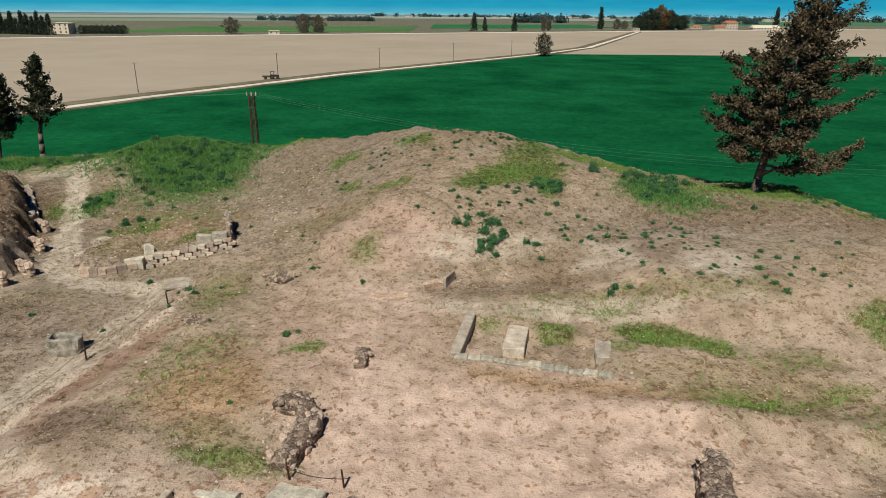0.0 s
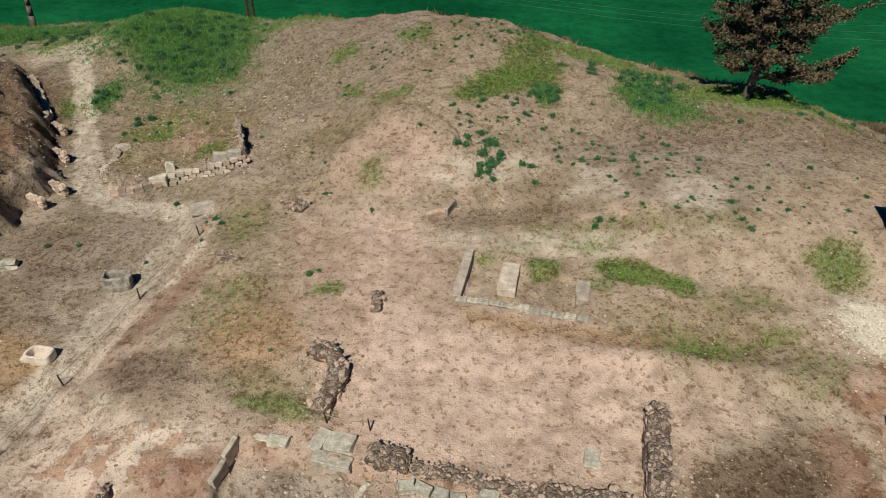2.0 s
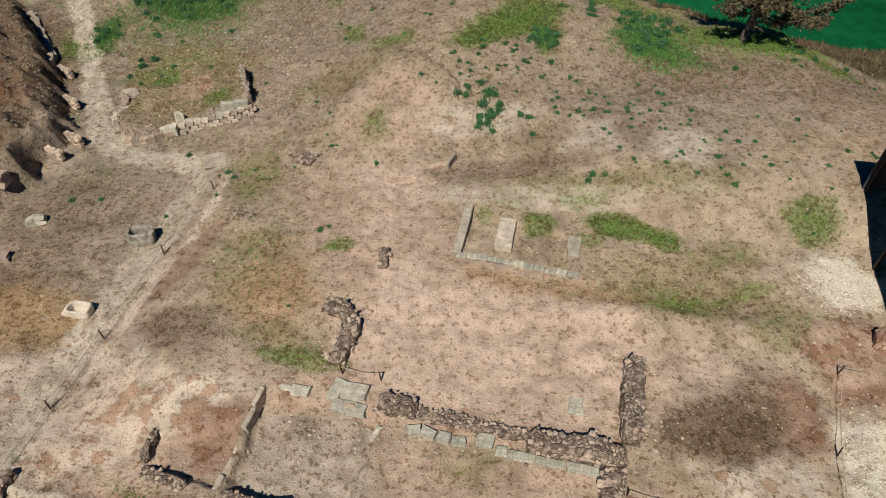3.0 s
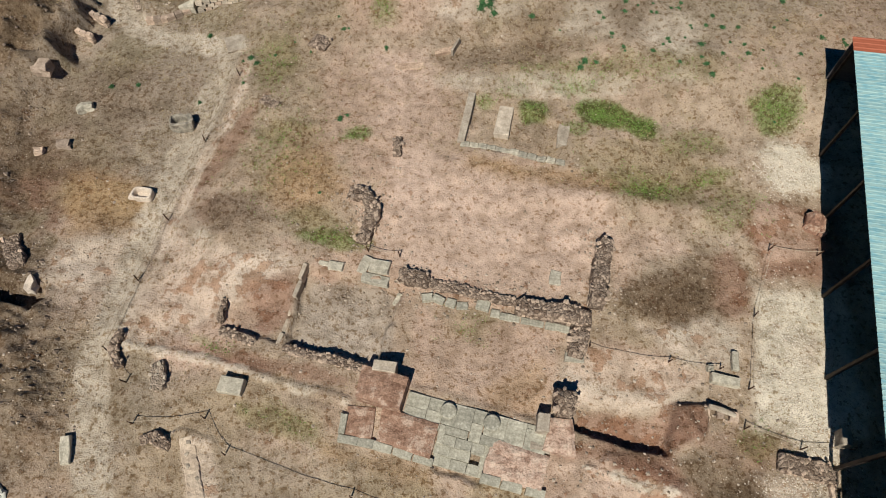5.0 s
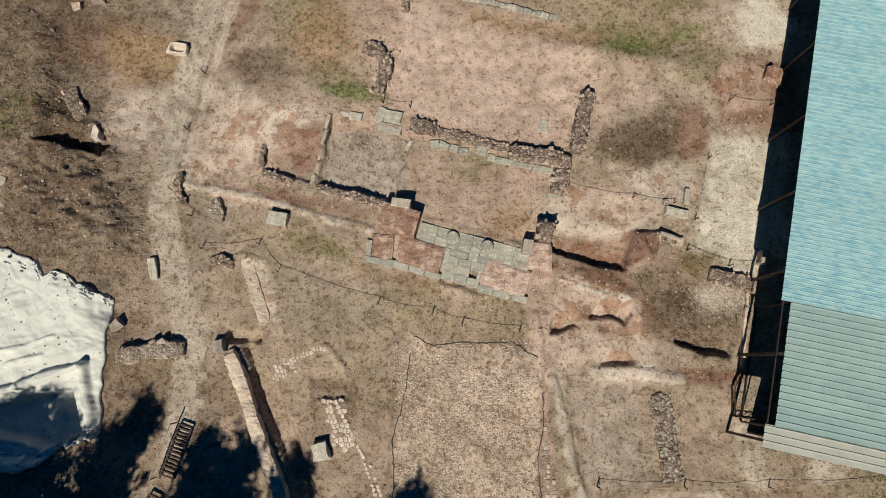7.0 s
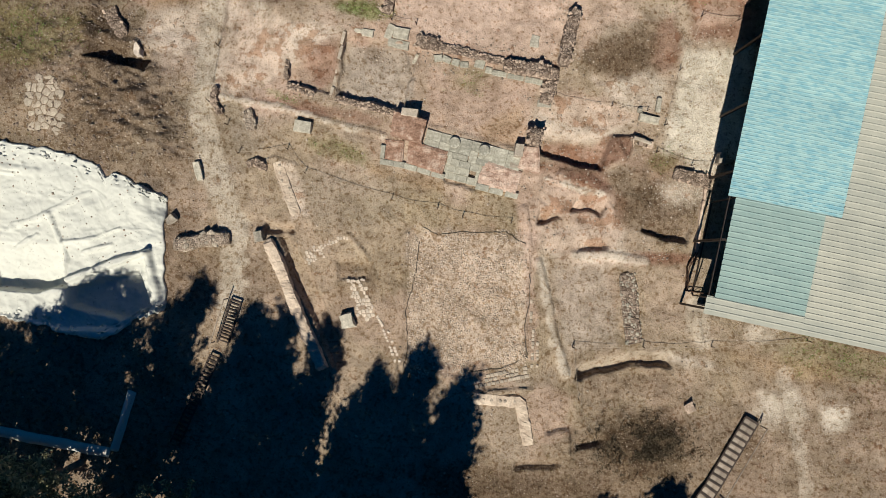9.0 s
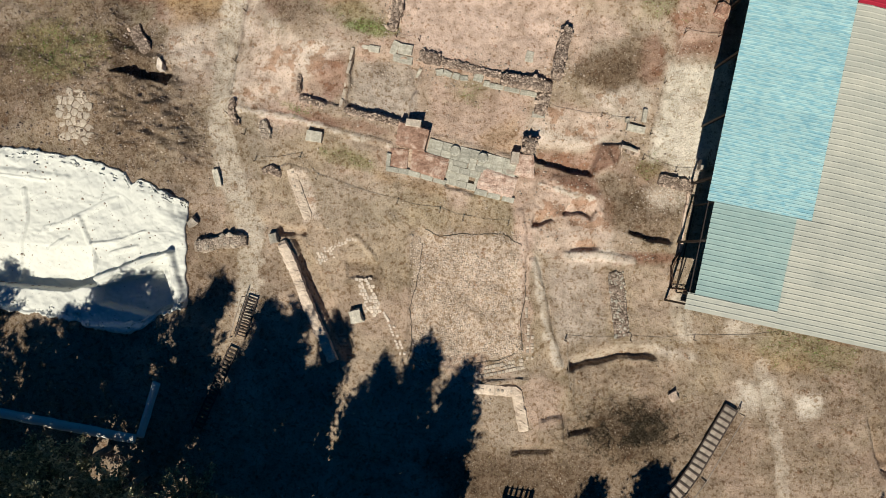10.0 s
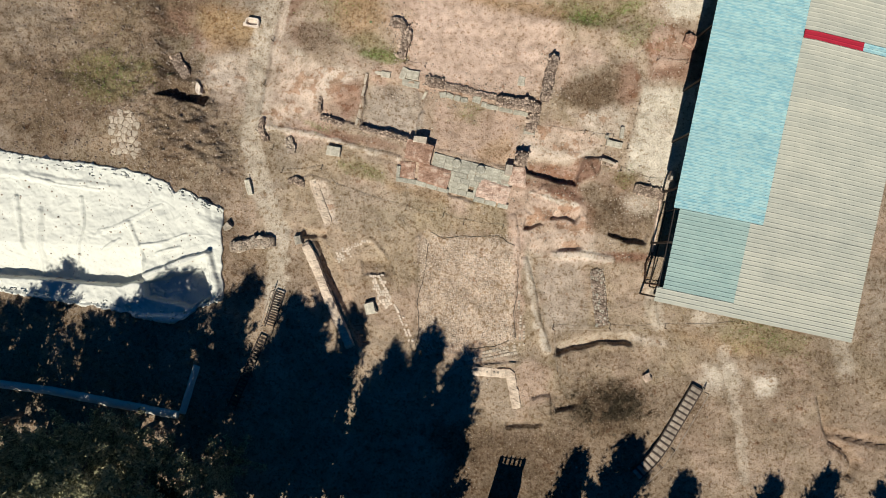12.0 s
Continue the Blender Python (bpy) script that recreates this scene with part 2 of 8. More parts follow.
def height(x, y):
    x, y = np.asarray(x, float), np.asarray(y, float)
    h = 0.35 + 0.35 * smooth(12, 22, y) * smooth(-14, -9, x)
    h = h - 0.65 * smooth(-11.5, -15.5, x) * smooth(8, 18, y) - 0.7 * smooth(-14, -22, x) * smooth(29, 40, y)
    # terraces and rise towards the back
    h = h + 1.35 * smooth(23.5, 28.5, y + 0.25 * x - 2) * smooth(5, 11, x)
    h = h + 0.9 * smooth(28, 33, y) * smooth(-10, -2, x) * (1 - smooth(5, 11, x))
    h = h + 3.1 * bell(x, y, 1.5, 46, 9.5, 8.0) + 0.9 * bell(x, y, 0, 37, 5, 4)
    h = h + 2.9 * bell(x, y, -24, 57, 8, 7.5) + 1.9 * bell(x, y, -10, 53, 9, 6) + 0.7 * bell(x, y, 20, 38, 8, 5)
    h = h - 0.7 * bell(x, y, 12, 34.5, 5, 2.5)
    h = h - 1.3 * smooth(21, 30, x) * smooth(29, 36, y)
    # western terrace
    edge = bank_edge(y) + 1.1 * fbm(x, y, 3.5, 5, 7)
    steep = smooth(25, 30, y)
    top = np.interp(y, [9, 14, 25, 30], [0.55, 0.75, 0.75, 1.8]) + 0.5 * fbm(x, y, 2.5, 4, 17) * smooth(9, 14, y) * (0.3 + 0.7 * steep)
    h = h + top * smooth(0.45, -0.45, (x - edge) * (0.4 + 0.6 * steep)) * smooth(-14, -6, y) * smooth(54, 45, y)
    h = h + 0.8 * bell(x, y, -36, 40, 8, 14)
    west = smooth(0.6, -1.2, x - edge) * smooth(8, 14, y) * smooth(54, 45, y)
    h = h + west * (0.25 + 0.75 * steep) * (0.75 * fbm(x, y, 1.5, 5, 19) + 0.5 * np.abs(fbm(x, y, 3.2, 3, 23)))
    h = h + smooth(30, 33, y) * (1 - west) * (0.16 * fbm(x, y, 2.4, 4, 27) + 0.12 * np.abs(fbm(x, y, 1.1, 3, 28)))
    h = h + west * (0.4 + 0.6 * steep) * (0.22 * fbm(x, y, 0.9, 4, 29) + 0.3 * np.maximum(0, fbm(x, y, 1.8, 4, 30) - 0.1))
    # trench and dug pits
    for poly, depth, soft in PITS:
        h = h - depth * smooth(-soft, soft, within_poly(x, y, poly) + 0.12 * fbm(x, y, 1.2, 3, 3))
    for poly, depth, soft, ((ax, ay), (bx, by)) in SLOPES:
        k = ((x - ax) * (bx - ax) + (y - ay) * (by - ay)) / ((bx - ax) ** 2 + (by - ay) ** 2)
        h = h - depth * smooth(0, 1, k + 0.06 * fbm(x, y, 0.9, 3, 8)) * smooth(-soft, soft, inside(x, y, poly) + 0.14 * fbm(x, y, 1.1, 4, 3))
    # rough furrows of the dug area
    baulk = smooth(0, 0.3, inside(x, y, [(9.3, 5.0), (11.0, 5.6), (11.4, 7.1), (9.8, 7.25)]))
    h = h + baulk * 0.16 * fbm(x * 3.5 + y, y * 0.8, 1.3, 4, 77)
    dug = smooth(0, 0.8, inside(x, y, [(4.0, 6.0), (9.3, 4.8), (12.4, 5.4), (15.4, 3.4), (15.4, 0.2), (7.4, 0.6), (4.0, 0.6)]))
    h = h + dug * (0.12 * fbm(x, y, 1.3, 4, 71) + 0.14 * np.maximum(0, fbm(x, y, 2.2, 4, 73)))
    h = h + 0.55 * bell(x, y, 11.8, -13.0, 3.6, 2.6) + 0.3 * bell(x, y, 9.7, 13.2, 2.2, 2.6) + 0.35 * bell(x, y, -10.5, 16.0, 3.0, 2.2)
    h = h + 0.45 * bell(x, y, 10, 17.6, 5.5, 0.9, -8) + 0.3 * smooth(0.6, 0, np.abs(from_line(x, y, [(-12.2, 27.5), (-15.4, 14.5), (-16.2, 10.5)]) - 0.5)) * 0.4
    for pts, wide, high in RIDGES:
        h = h + high * smooth(wide * 1.25, wide * 0.75, from_line(x, y, pts) + 0.12 * wide * fbm(x, y, 0.8, 3, 12))
    h = h + 0.13 * fbm(x, y, 4.0, 5, 1) + 0.075 * fbm(x, y, 1.0, 4, 2)
    slope = smooth(0, 2.0, inside(x, y, [(-28, 16), (-20.5, 15.5), (-18.2, 11), (-17.2, 7.5), (-17.4, 4), (-19.3, 5), (-28, 8)]))
    slope = slope * (1 - bell(x, y, -26.9, 9.8, 1.9, 2.6))
    h = h + slope * (0.36 * fbm(x, y, 1.6, 4, 91) + 0.38 * np.abs(fbm(x * 0.6 + y, y - 0.3 * x, 1.2, 4, 93)) + 0.14 * fbm(x, y, 0.5, 3, 95))
    drop = y - tell_edge(x) + 1.2 * fbm(x, y, 6, 3, 9)
    low = PLAIN + 0.0 * x
    k = drop / (15 + 11 * smooth(10, 18, x))
    k = smooth(0, 1, k) + 0.75 * smooth(6, 16, x) * (np.clip(k, 0, 1) - smooth(0, 1, k))
    k = np.maximum(k, smooth(90, 130, np.abs(x + 10)))
    k = np.maximum(k, smooth(70, 110, -y))
    return h * (1 - k) + low * k


PITS = []


def pit(poly, depth, soft=0.25):
    PITS.append((poly, depth, soft))


SLOPES = []


def slope_pit(poly, depth, soft, fall):
    """A dug hollow whose floor sinks from the first place of fall to the second and ends at a scarp."""
    SLOPES.append((poly, depth, soft, fall))


slope_pit([(5.2, 6.35), (6.4, 5.75), (7.8, 5.35), (9.3, 5.0), (10.0, 7.1), (10.0, 8.2), (5.0, 8.6)], 0.85, 0.09, ((7.6, 7.9), (7.2, 5.5)))
slope_pit([(9.3, 5.0), (11.0, 5.6), (11.4, 7.1), (9.8, 7.25)], -0.38, 0.1, ((9.3, 6.3), (10.5, 6.3)))
slope_pit([(-0.6, 6.3), (1.5, 5.75), (1.0, 3.9), (-1.0, 4.4)], 0.3, 0.15, ((0.3, 6.2), (0.2, 5.2)))
slope_pit([(-20.4, 34.6), (-19.4, 32.5), (-18.0, 32.35), (-16.5, 33.1), (-15.2, 33.35), (-13.8, 33.6), (-12.4, 33.65), (-11.9, 34.3), (-13.4, 39.2), (-19.5, 42)], -0.6, 0.12, ((-16, 20), (-16, 30)))
slope_pit([(7.2, 2.35), (7.8, 2.3), (8.4, 2.35), (9.3, 1.8), (9.7, 2.6), (9.4, 3.3), (7.9, 3.6)], 0.55, 0.09, ((8.6, 3.5), (8.3, 2.2)))
slope_pit([(5.1, 1.55), (6.7, 1.85), (6.6, 2.9), (5.2, 2.7)], 0.5, 0.09, ((5.9, 2.9), (5.9, 1.75)))
slope_pit([(7.6, -0.35), (9.7, -0.1), (9.6, 0.7), (7.7, 0.6)], 0.35, 0.09, ((8.6, 0.7), (8.7, -0.2)))
slope_pit([(11.9, 1.0), (13.0, 0.55), (14.9, 0.1), (15.1, 1.5), (12.2, 2.2)], 0.7, 0.12, ((13.6, 2.0), (13.5, 0.5)))
slope_pit([(6.3, 4.6), (8.3, 4.0), (9.6, 3.2), (9.9, 3.8), (8.4, 4.9), (6.6, 5.2)], -0.25, 0.15, ((8.4, 5.2), (7.9, 4.1)))
slope_pit([(-24.4, 13.0), (-23.0, 12.7), (-21.8, 12.4), (-20.5, 11.9), (-20.6, 14.4), (-22.2, 14.2), (-23.6, 13.9)], 1.35, 0.12, ((-22.0, 14.2), (-22.3, 12.7)))
pit([(0.7, 21.6), (5.9, 20.4), (6.3, 23.0), (1.3, 24.8)], 0.35, 0.25)
pit([(-8.0, 10.1), (-3.8, 9.2), (-2.6, 13.0), (-7.4, 14.2)], 0.5, 0.12)
pit([(-11.2, 11.1), (-8.5, 10.3), (-7.9, 11.8), (-8.3, 12.8), (-11.2, 12.3)], 0.3, 0.15)
pit([(-3.4, 8.6), (4.4, 6.4), (5.6, 11.2), (-2.4, 13.2)], 0.12, 0.15)
pit([(-12.2, 0.9), (-10.6, -2.7), (-8.6, -7.8), (-7.6, -7.4), (-9.6, -2.2), (-11.4, 1.2)], 0.55, 0.15)
pit([(-12.9, 1.3), (-10.9, 1.1), (-10.9, 1.7), (-12.8, 1.9)], 0.5, 0.12)
pit([(-8.2, -2.0), (-6.0, -2.0), (-5.8, -0.8), (-8.2, -0.7)], 0.25, 0.15)
slope_pit([(7.4, -8.6), (9.5, -8.15), (11, -7.85), (13.6, -7.95), (13.6, -7.2), (10.8, -6.9), (7.6, -7.7)], 0.6, 0.1, ((10.4, -6.8), (10.5, -8.0)))
slope_pit([(3.3, -14.6), (6.3, -14.3), (6.2, -13.8), (3.4, -14.0)], 0.35, 0.1, ((4.8, -13.8), (4.8, -14.3)))
slope_pit([(7.2, -13.4), (8.6, -13.0), (9.1, -12.7), (8.8, -12.2), (7.2, -12.7)], 0.45, 0.1, ((8, -12.3), (8.1, -13.0)))
slope_pit([(5.3, -13.9), (7.0, -13.7), (6.8, -12.0), (5.2, -12.1)], -0.3, 0.1, ((6, -14.5), (6, -13.4)))
slope_pit([(-44, 1.6), (-25.6, 0.6), (-25.6, -2.1), (-28.5, -2.3), (-34.5, -1.7), (-44, -0.9)], 1.1, 0.12, ((-31.7, 1.4), (-31.87, -1.3)))
pit([(-25.4, -3.3), (-22.0, -4.2), (-20.1, -3.5), (-20.9, -1.1), (-25.4, -2.2)], 0.85, 0.16)

ridge([(-5.9, 32.6), (-4.6, 35.1), (-3.2, 36.3), (-1.7, 35.2), (-0.2, 33.8)], 0.9, 0.3)
ridge([(-15.6, 10.2), (-11.8, 9.5), (-8.0, 8.3), (-5.0, 7.5)], 0.2, 0.12)
ridge([(5.0, -1.0), (5.5, -3.2), (6.0, -6.0), (6.7, -8.3)], 0.3, 0.22)
ridge([(4.2, 2.6), (4.45, -0.2), (4.1, -3.0), (3.9, -7.2)], 0.22, 0.14)
ridge([(-3.6, 0.9), (-4.2, -7.6), (-0.5, -8.6)], 0.2, 0.1)
ridge([(7.4, -0.6), (9.6, -0.6), (12.0, -1.1)], 0.3, 0.16)
ridge([(5.7, 4.5), (7.5, 3.9), (9.3, 3.4), (9.9, 2.4)], 0.14, 0.14)
ridge([(-3.9, 13.4), (-3.3, 11.2)], 0.35, 0.14)
ridge([(7.5, -9.0), (7.4, -11.5)], 0.3, 0.18)
ridge([(15.3, -4.0), (15.6, -6.3)], 0.2, 0.12)
ridge([(0.2, -9.6), (4.4, -9.3)], 0.16, 0.15)
ridge([(-13.6, 5.4), (-12.2, 6.0), (-10.9, 5.6)], 0.25, 0.14)
ridge([(28.9, -12.6), (29.3, -15.1), (29.75, -16.2), (30.9, -16.95), (31.5, -17.9), (31.1, -19.0)], 0.3, -0.6)
ridge([(29.75, -15.4), (31.8, -15.9), (34.0, -16.4)], 0.35, -0.45)
ridge([(-7.4, 1.0), (-6.2, -0.4), (-5.6, -2.0)], 0.14, 0.12)

SOIL = dict(tan=(0.48, 0.365, 0.275), pink=(0.55, 0.395, 0.31), red=(0.33, 0.185, 0.13), pale=(0.70, 0.60, 0.50), straw=(0.36, 0.285, 0.155), olive=(0.22, 0.205, 0.09),
            green=(0.21, 0.26, 0.085), lush=(0.045, 0.15, 0.02), dark=(0.17, 0.12, 0.078), umber=(0.28, 0.215, 0.16), scrub=(0.1, 0.085, 0.05), grey=(0.41, 0.355, 0.29), dun=(0.41, 0.31, 0.225), hill=(0.31, 0.245, 0.19), gravel=(0.57, 0.51, 0.425), white=(0.74, 0.70, 0.60), crust=(0.22, 0.16, 0.105),
            court=(0.62, 0.46, 0.37), silt=(0.67, 0.545, 0.445), brick=(0.42, 0.275, 0.205), rust=(0.42, 0.27, 0.15), ash=(0.49, 0.40, 0.33), sod=(0.33, 0.255, 0.15), burnt=(0.10, 0.076, 0.05))
for kind in ("tan", "pink", "court", "silt", "ash", "dun", "sod", "brick", "rust", "pale", "straw", "hill"):
    SOIL[kind] = tuple(min(0.82, c * k) for c, k in zip(SOIL[kind], (1.165 if kind in ("pink", "court", "silt", "brick") else 1.14, 1.205, 1.235)))
SOIL["green"], SOIL["lush"], SOIL["olive"] = (0.17, 0.28, 0.07), (0.05, 0.16, 0.025), (0.25, 0.235, 0.1)
SOIL["turf"], SOIL["flake"], SOIL["white"], SOIL["gravel"] = (0.76, 0.63, 0.515), (0.78, 0.61, 0.495), (0.88, 0.82, 0.7), (0.66, 0.585, 0.485)
SOIL = {kind: tuple(0.71 * c for c in tone) for kind, tone in SOIL.items()}
# how much stubble, torn crust and stone chips each kind carries
COVER = dict(tan=(0.22, 0.04, 0.06), pink=(0.2, 0.08, 0.08), red=(0.2, 0.2, 0.08), pale=(0.15, 0.12, 0.2), straw=(0.5, 0.05, 0.1), olive=(0.5, 0.0, 0.0), green=(0.8, 0.0, 0.0), lush=(0.6, 0.0, 0.0), dark=(0.5, 0.05, 0.1), umber=(0.45, 0.05, 0.1), scrub=(0.9, 0.0, 0.0),
             grey=(0.32, 0.0, 0.12), dun=(0.3, 0.05, 0.08), hill=(0.4, 0.05, 0.12), gravel=(0.3, 0.0, 0.3), white=(0.18, 0.05, 0.4), crust=(0.4, 0.15, 0.1), court=(0.15, 0.03, 0.08), silt=(0.12, 0.26, 0.12), brick=(0.12, 0.4, 0.0), rust=(0.4, 0.05, 0.1), ash=(0.28, 0.0, 0.1), sod=(0.5, 0.05, 0.0), burnt=(0.8, 0.0, 0.1),
             turf=(0.5, 0.0, 0.15), flake=(0.1, 0.38, 0.05))
BLOTS = []


def blot(kind, x, y, rx, ry=None, turn=0.0, amount=0.8):
    BLOTS.append((kind, x, y, rx, ry or rx, turn, amount))


ZONES = []


def zone(kind, poly, amount=0.8, soft=0.3):
    ZONES.append((kind, poly, amount, soft))


def inside(x, y, poly):
    """Signed distance to any polygon: positive inside, a plain -9 far from it."""
    px, py = [p[0] for p in poly], [p[1] for p in poly]
    near = (x > min(px) - 2.6) & (x < max(px) + 2.6) & (y > min(py) - 2.6) & (y < max(py) + 2.6)
    out = np.full(x.shape, -9.0)
    if not near.any():
        return out
    u, v = x[near], y[near]
    odd = np.zeros(u.shape, bool)
    for (ax, ay), (bx, by) in zip(poly, poly[1:] + poly[:1]):
        if ay != by:
            odd ^= ((ay > v) != (by > v)) & (u < (bx - ax) * (v - ay) / (by - ay) + ax)
    d = from_line(u, v, poly + poly[:1])
    out[near] = np.where(odd, d, -d)
    return out


STREAKS = []


def streak(kind, pts, wide, amount=0.8):
    STREAKS.append((kind, pts, wide, amount))


def soil(x, y):
    """The colour of the bare surface: what lies where on the site."""
    n1, n2, n3 = fbm(x, y, 7.0, 5, 21), fbm(x, y, 2.2, 4, 31), fbm(x, y, 0.7, 3, 41)
    col, cov = np.empty(x.shape + (3,)), np.empty(x.shape + (3,))
    col[:], cov[:] = SOIL["tan"], COVER["tan"]

    def lay(kind, k):
        k = np.clip(k, 0, 1)[..., None]
        col[:] = col * (1 - k) + np.array(SOIL[kind]) * k
        cov[:] = cov * (1 - k) + np.array(COVER[kind]) * k
    lay("dun", 0.8 * smooth(3, -3, y + n1))
    lay("grey", 0.75 * smooth(-12, -15, x + 0.6 * n2) * smooth(2, 8, y))
    lay("dun", 0.6 * smooth(24, 30, y) * smooth(-12, -8, x))
    lay("hill", 0.75 * smooth(28, 36, y + 2 * n1))
    lay("umber", 0.6 * smooth(-16.8, -19.5, x + 0.8 * n2) * smooth(31, 24, y))
    lay("umber", 0.62 * smooth(-8, -13, y + 1.5 * n1) * smooth(3, 8, x))
    lay("umber", 0.5 * smooth(22, 25, x + n1))
    lay("pink", 0.35 * smooth(0.1, 0.6, fbm(x, y, 4.5, 5, 61)))
    lay("crust", 0.18 * smooth(0.2, 0.75, fbm(x, y, 2.6, 5, 65)))
    lay("grey", 0.3 * smooth(0.15, 0.7, fbm(x, y, 3.4, 5, 67)))
    lay("straw", 0.2 * smooth(0.1, 0.7, n1 + 0.4 * n2))
    lay("olive", 0.25 * smooth(0.2, 0.8, fbm(x, y, 5.0, 4, 51) + 0.5 * n3) * smooth(12, 20, y))
    for kind, cx, cy, rx, ry, turn, amount in BLOTS:
        c, s = math.cos(radians(turn)), math.sin(radians(turn))
        r = np.hypot(((x - cx) * c + (y - cy) * s) / rx, (-(x - cx) * s + (y - cy) * c) / ry)
        lay(kind, amount * smooth(1.15, 0.6, r + 0.3 * n2 + 0.22 * n3))
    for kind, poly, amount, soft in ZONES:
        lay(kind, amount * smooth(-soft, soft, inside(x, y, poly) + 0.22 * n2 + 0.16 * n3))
    for kind, pts, wide, amount in STREAKS:
        lay(kind, amount * smooth(wide * 1.15, wide * 0.7, from_line(x, y, pts) + 0.25 * n3 + 0.12 * wide * n2))
    edge = y - tell_edge(x)
    lay("olive", 0.8 * smooth(-0.5, 2, edge + n1))
    lay("scrub", 0.85 * smooth(1.0, 3.5, edge + 0.6 * n2))
    return col, cov


# the sunken way, tracks and floors
streak("gravel", [(-30.5, 53.5), (-28.8, 50), (-26, 43.9), (-22.4, 35.9), (-20.6, 32.1), (-18.6, 30.7), (-15.7, 30.1), (-13.4, 29.6)], 0.8, 1.0)
streak("gravel", [(-13.2, 29.5), (-14.4, 24), (-16.2, 17), (-17.0, 10), (-16.2, 5.2), (-14.8, 1.5), (-15.3, -4)], 0.9, 0.9)
streak("silt", [(-11.9, 28.0), (-12.2, 25.6), (-12.65, 23.6), (-13.6, 21.6), (-14.3, 18.9), (-14.95, 16.3), (-15.4, 13.0), (-15.9, 10.4)], 0.33, 0.75)
streak("pale", [(-15.6, 10.2), (-11.8, 9.5), (-8.0, 8.3), (-5.0, 7.5)], 0.12, 0.6)
streak("pale", [(5.0, -1.0), (5.5, -3.2), (6.0, -6.0), (6.7, -8.3)], 0.35, 0.6)
streak("pink", [(4.0, 4.4), (4.2, 2.6), (4.45, -0.2), (4.5, -7.2)], 0.5, 0.6)
streak("pale", [(7.4, -0.6), (9.6, -0.6), (12.0, -1.1)], 0.35, 0.6)
streak("pale", [(5.7, 4.5), (7.5, 3.9), (9.3, 3.4)], 0.14, 0.8)
streak("pale", [(15.3, -4.0), (15.6, -6.3)], 0.7, 0.5)
streak("pale", [(8.0, -8.0), (10.5, -7.2), (13.0, -7.3), (16.0, -7.9)], 0.4, 0.3)
streak("crust", [(20.5, -8.5), (21.5, -14), (21.8, -19)], 0.25, 0.3)
streak("pale", [(21.0, -8.5), (22.2, -14), (22.5, -19)], 0.4, 0.4)
blot("dark", -31, 42, 4.5, 9, 20, 0.75)
blot("crust", -27, 31, 3.5, 5, 0, 0.75)
blot("dark", -27.5, 36, 2.6, 3.0, 0, 0.7)
blot("dark", -23.6, 20, 1.6, 3.0, 0, 0.7)
blot("crust", -27, 21, 4, 5, 0, 0.6)
blot("dark", -23.4, 14, 1.6, 2.6, -20, 0.8)
blot("dark", -22.5, 9.5, 1.8, 3.2, 10, 0.6)
blot("crust", -33, 12.5, 6, 4, 0, 0.6)
blot("crust", -18.2, 0.0, 3.5, 3.0, 0, 0.4)
blot("red", -21, 19.5, 3.2, 1.4, 10, 0.5)
blot("crust", -20.8, 20.8, 3.4, 0.8, 5, 0.6)
blot("dark", 3.5, 28.0, 6, 1.0, 5, 0.35)
blot("dun", 0, 38, 12, 6, 0, 0.5)
blot("grey", 14, 30, 8, 3.5, 0, 0.5)
blot("crust", -4, 35.5, 4, 2.4, -20, 0.35)
blot("straw", -10, 42, 6, 4, 0, 0.5)
blot("olive", -18, 46, 7, 4, 0, 0.4)
blot("olive", -17.5, 40.5, 4.0, 3.6, 0, 0.4)
blot("olive", -10.5, 27.5, 1.8, 2.6, 0, 0.55)
blot("straw", -9.4, 22.5, 2.5, 1.0, 0, 0.5)
blot("red", -8.0, 21.0, 1.4, 2.0, 0, 0.4)
blot("olive", 9.0, 26.3, 7, 1.3, -3, 0.4)
blot("green", 7.0, 25.4, 1.2, 0.5, 0, 0.5)
blot("olive", 3.4, 25.2, 1.0, 0.5, 0, 0.5)
blot("green", 1.9, 24.6, 0.6, 0.5, 0, 0.4)
blot("olive", 13.4, 21.5, 2.0, 1.0, 0, 0.5)
blot("green", 13.6, 19.2, 1.4, 0.5, 20, 0.4)
blot("olive", 14.5, 17.3, 2.0, 1.4, 20, 0.4)
blot("red", 3.0, 19.7, 4.0, 0.5, -8, 0.6)
blot("pale", 4.0, 16.0, 3.0, 2.0, 0, 0.35)
blot("crust", -6.0, 12.6, 1.3, 0.9, 0, 0.45)
blot("grey", -5.6, 11.8, 2.2, 1.4, -10, 0.5)
blot("pink", 1, 16, 8, 4.5, 0, 0.8)
blot("pink", -4, 24, 4.5, 5, 0, 0.7)
blot("pink", -12.5, 11.8, 3.2, 2.6, 0, 0.8)
blot("pale", -13.0, 15.2, 0.9, 1.4, 20, 0.7)
blot("olive", -9.5, 21, 2.4, 3.5, 0, 0.2)
blot("red", -12.6, 17.7, 1.0, 0.8, 0, 0.5)
blot("green", -5.2, 22.3, 0.9, 0.6, 0, 0.6)
blot("green", -6.3, 15.8, 1.8, 0.6, -10, 0.6)
blot("green", 4.6, 23.9, 0.9, 0.7, -5, 0.7)
blot("green", 8.6, 23.6, 1.5, 0.9, -15, 0.75)
blot("green", 10.6, 22.6, 0.8, 0.8, 0, 0.75)
blot("green", 7.0, 22.6, 0.7, 0.5, 0, 0.4)
blot("olive", 9.5, 18.9, 3.6, 1.2, -8, 0.6)
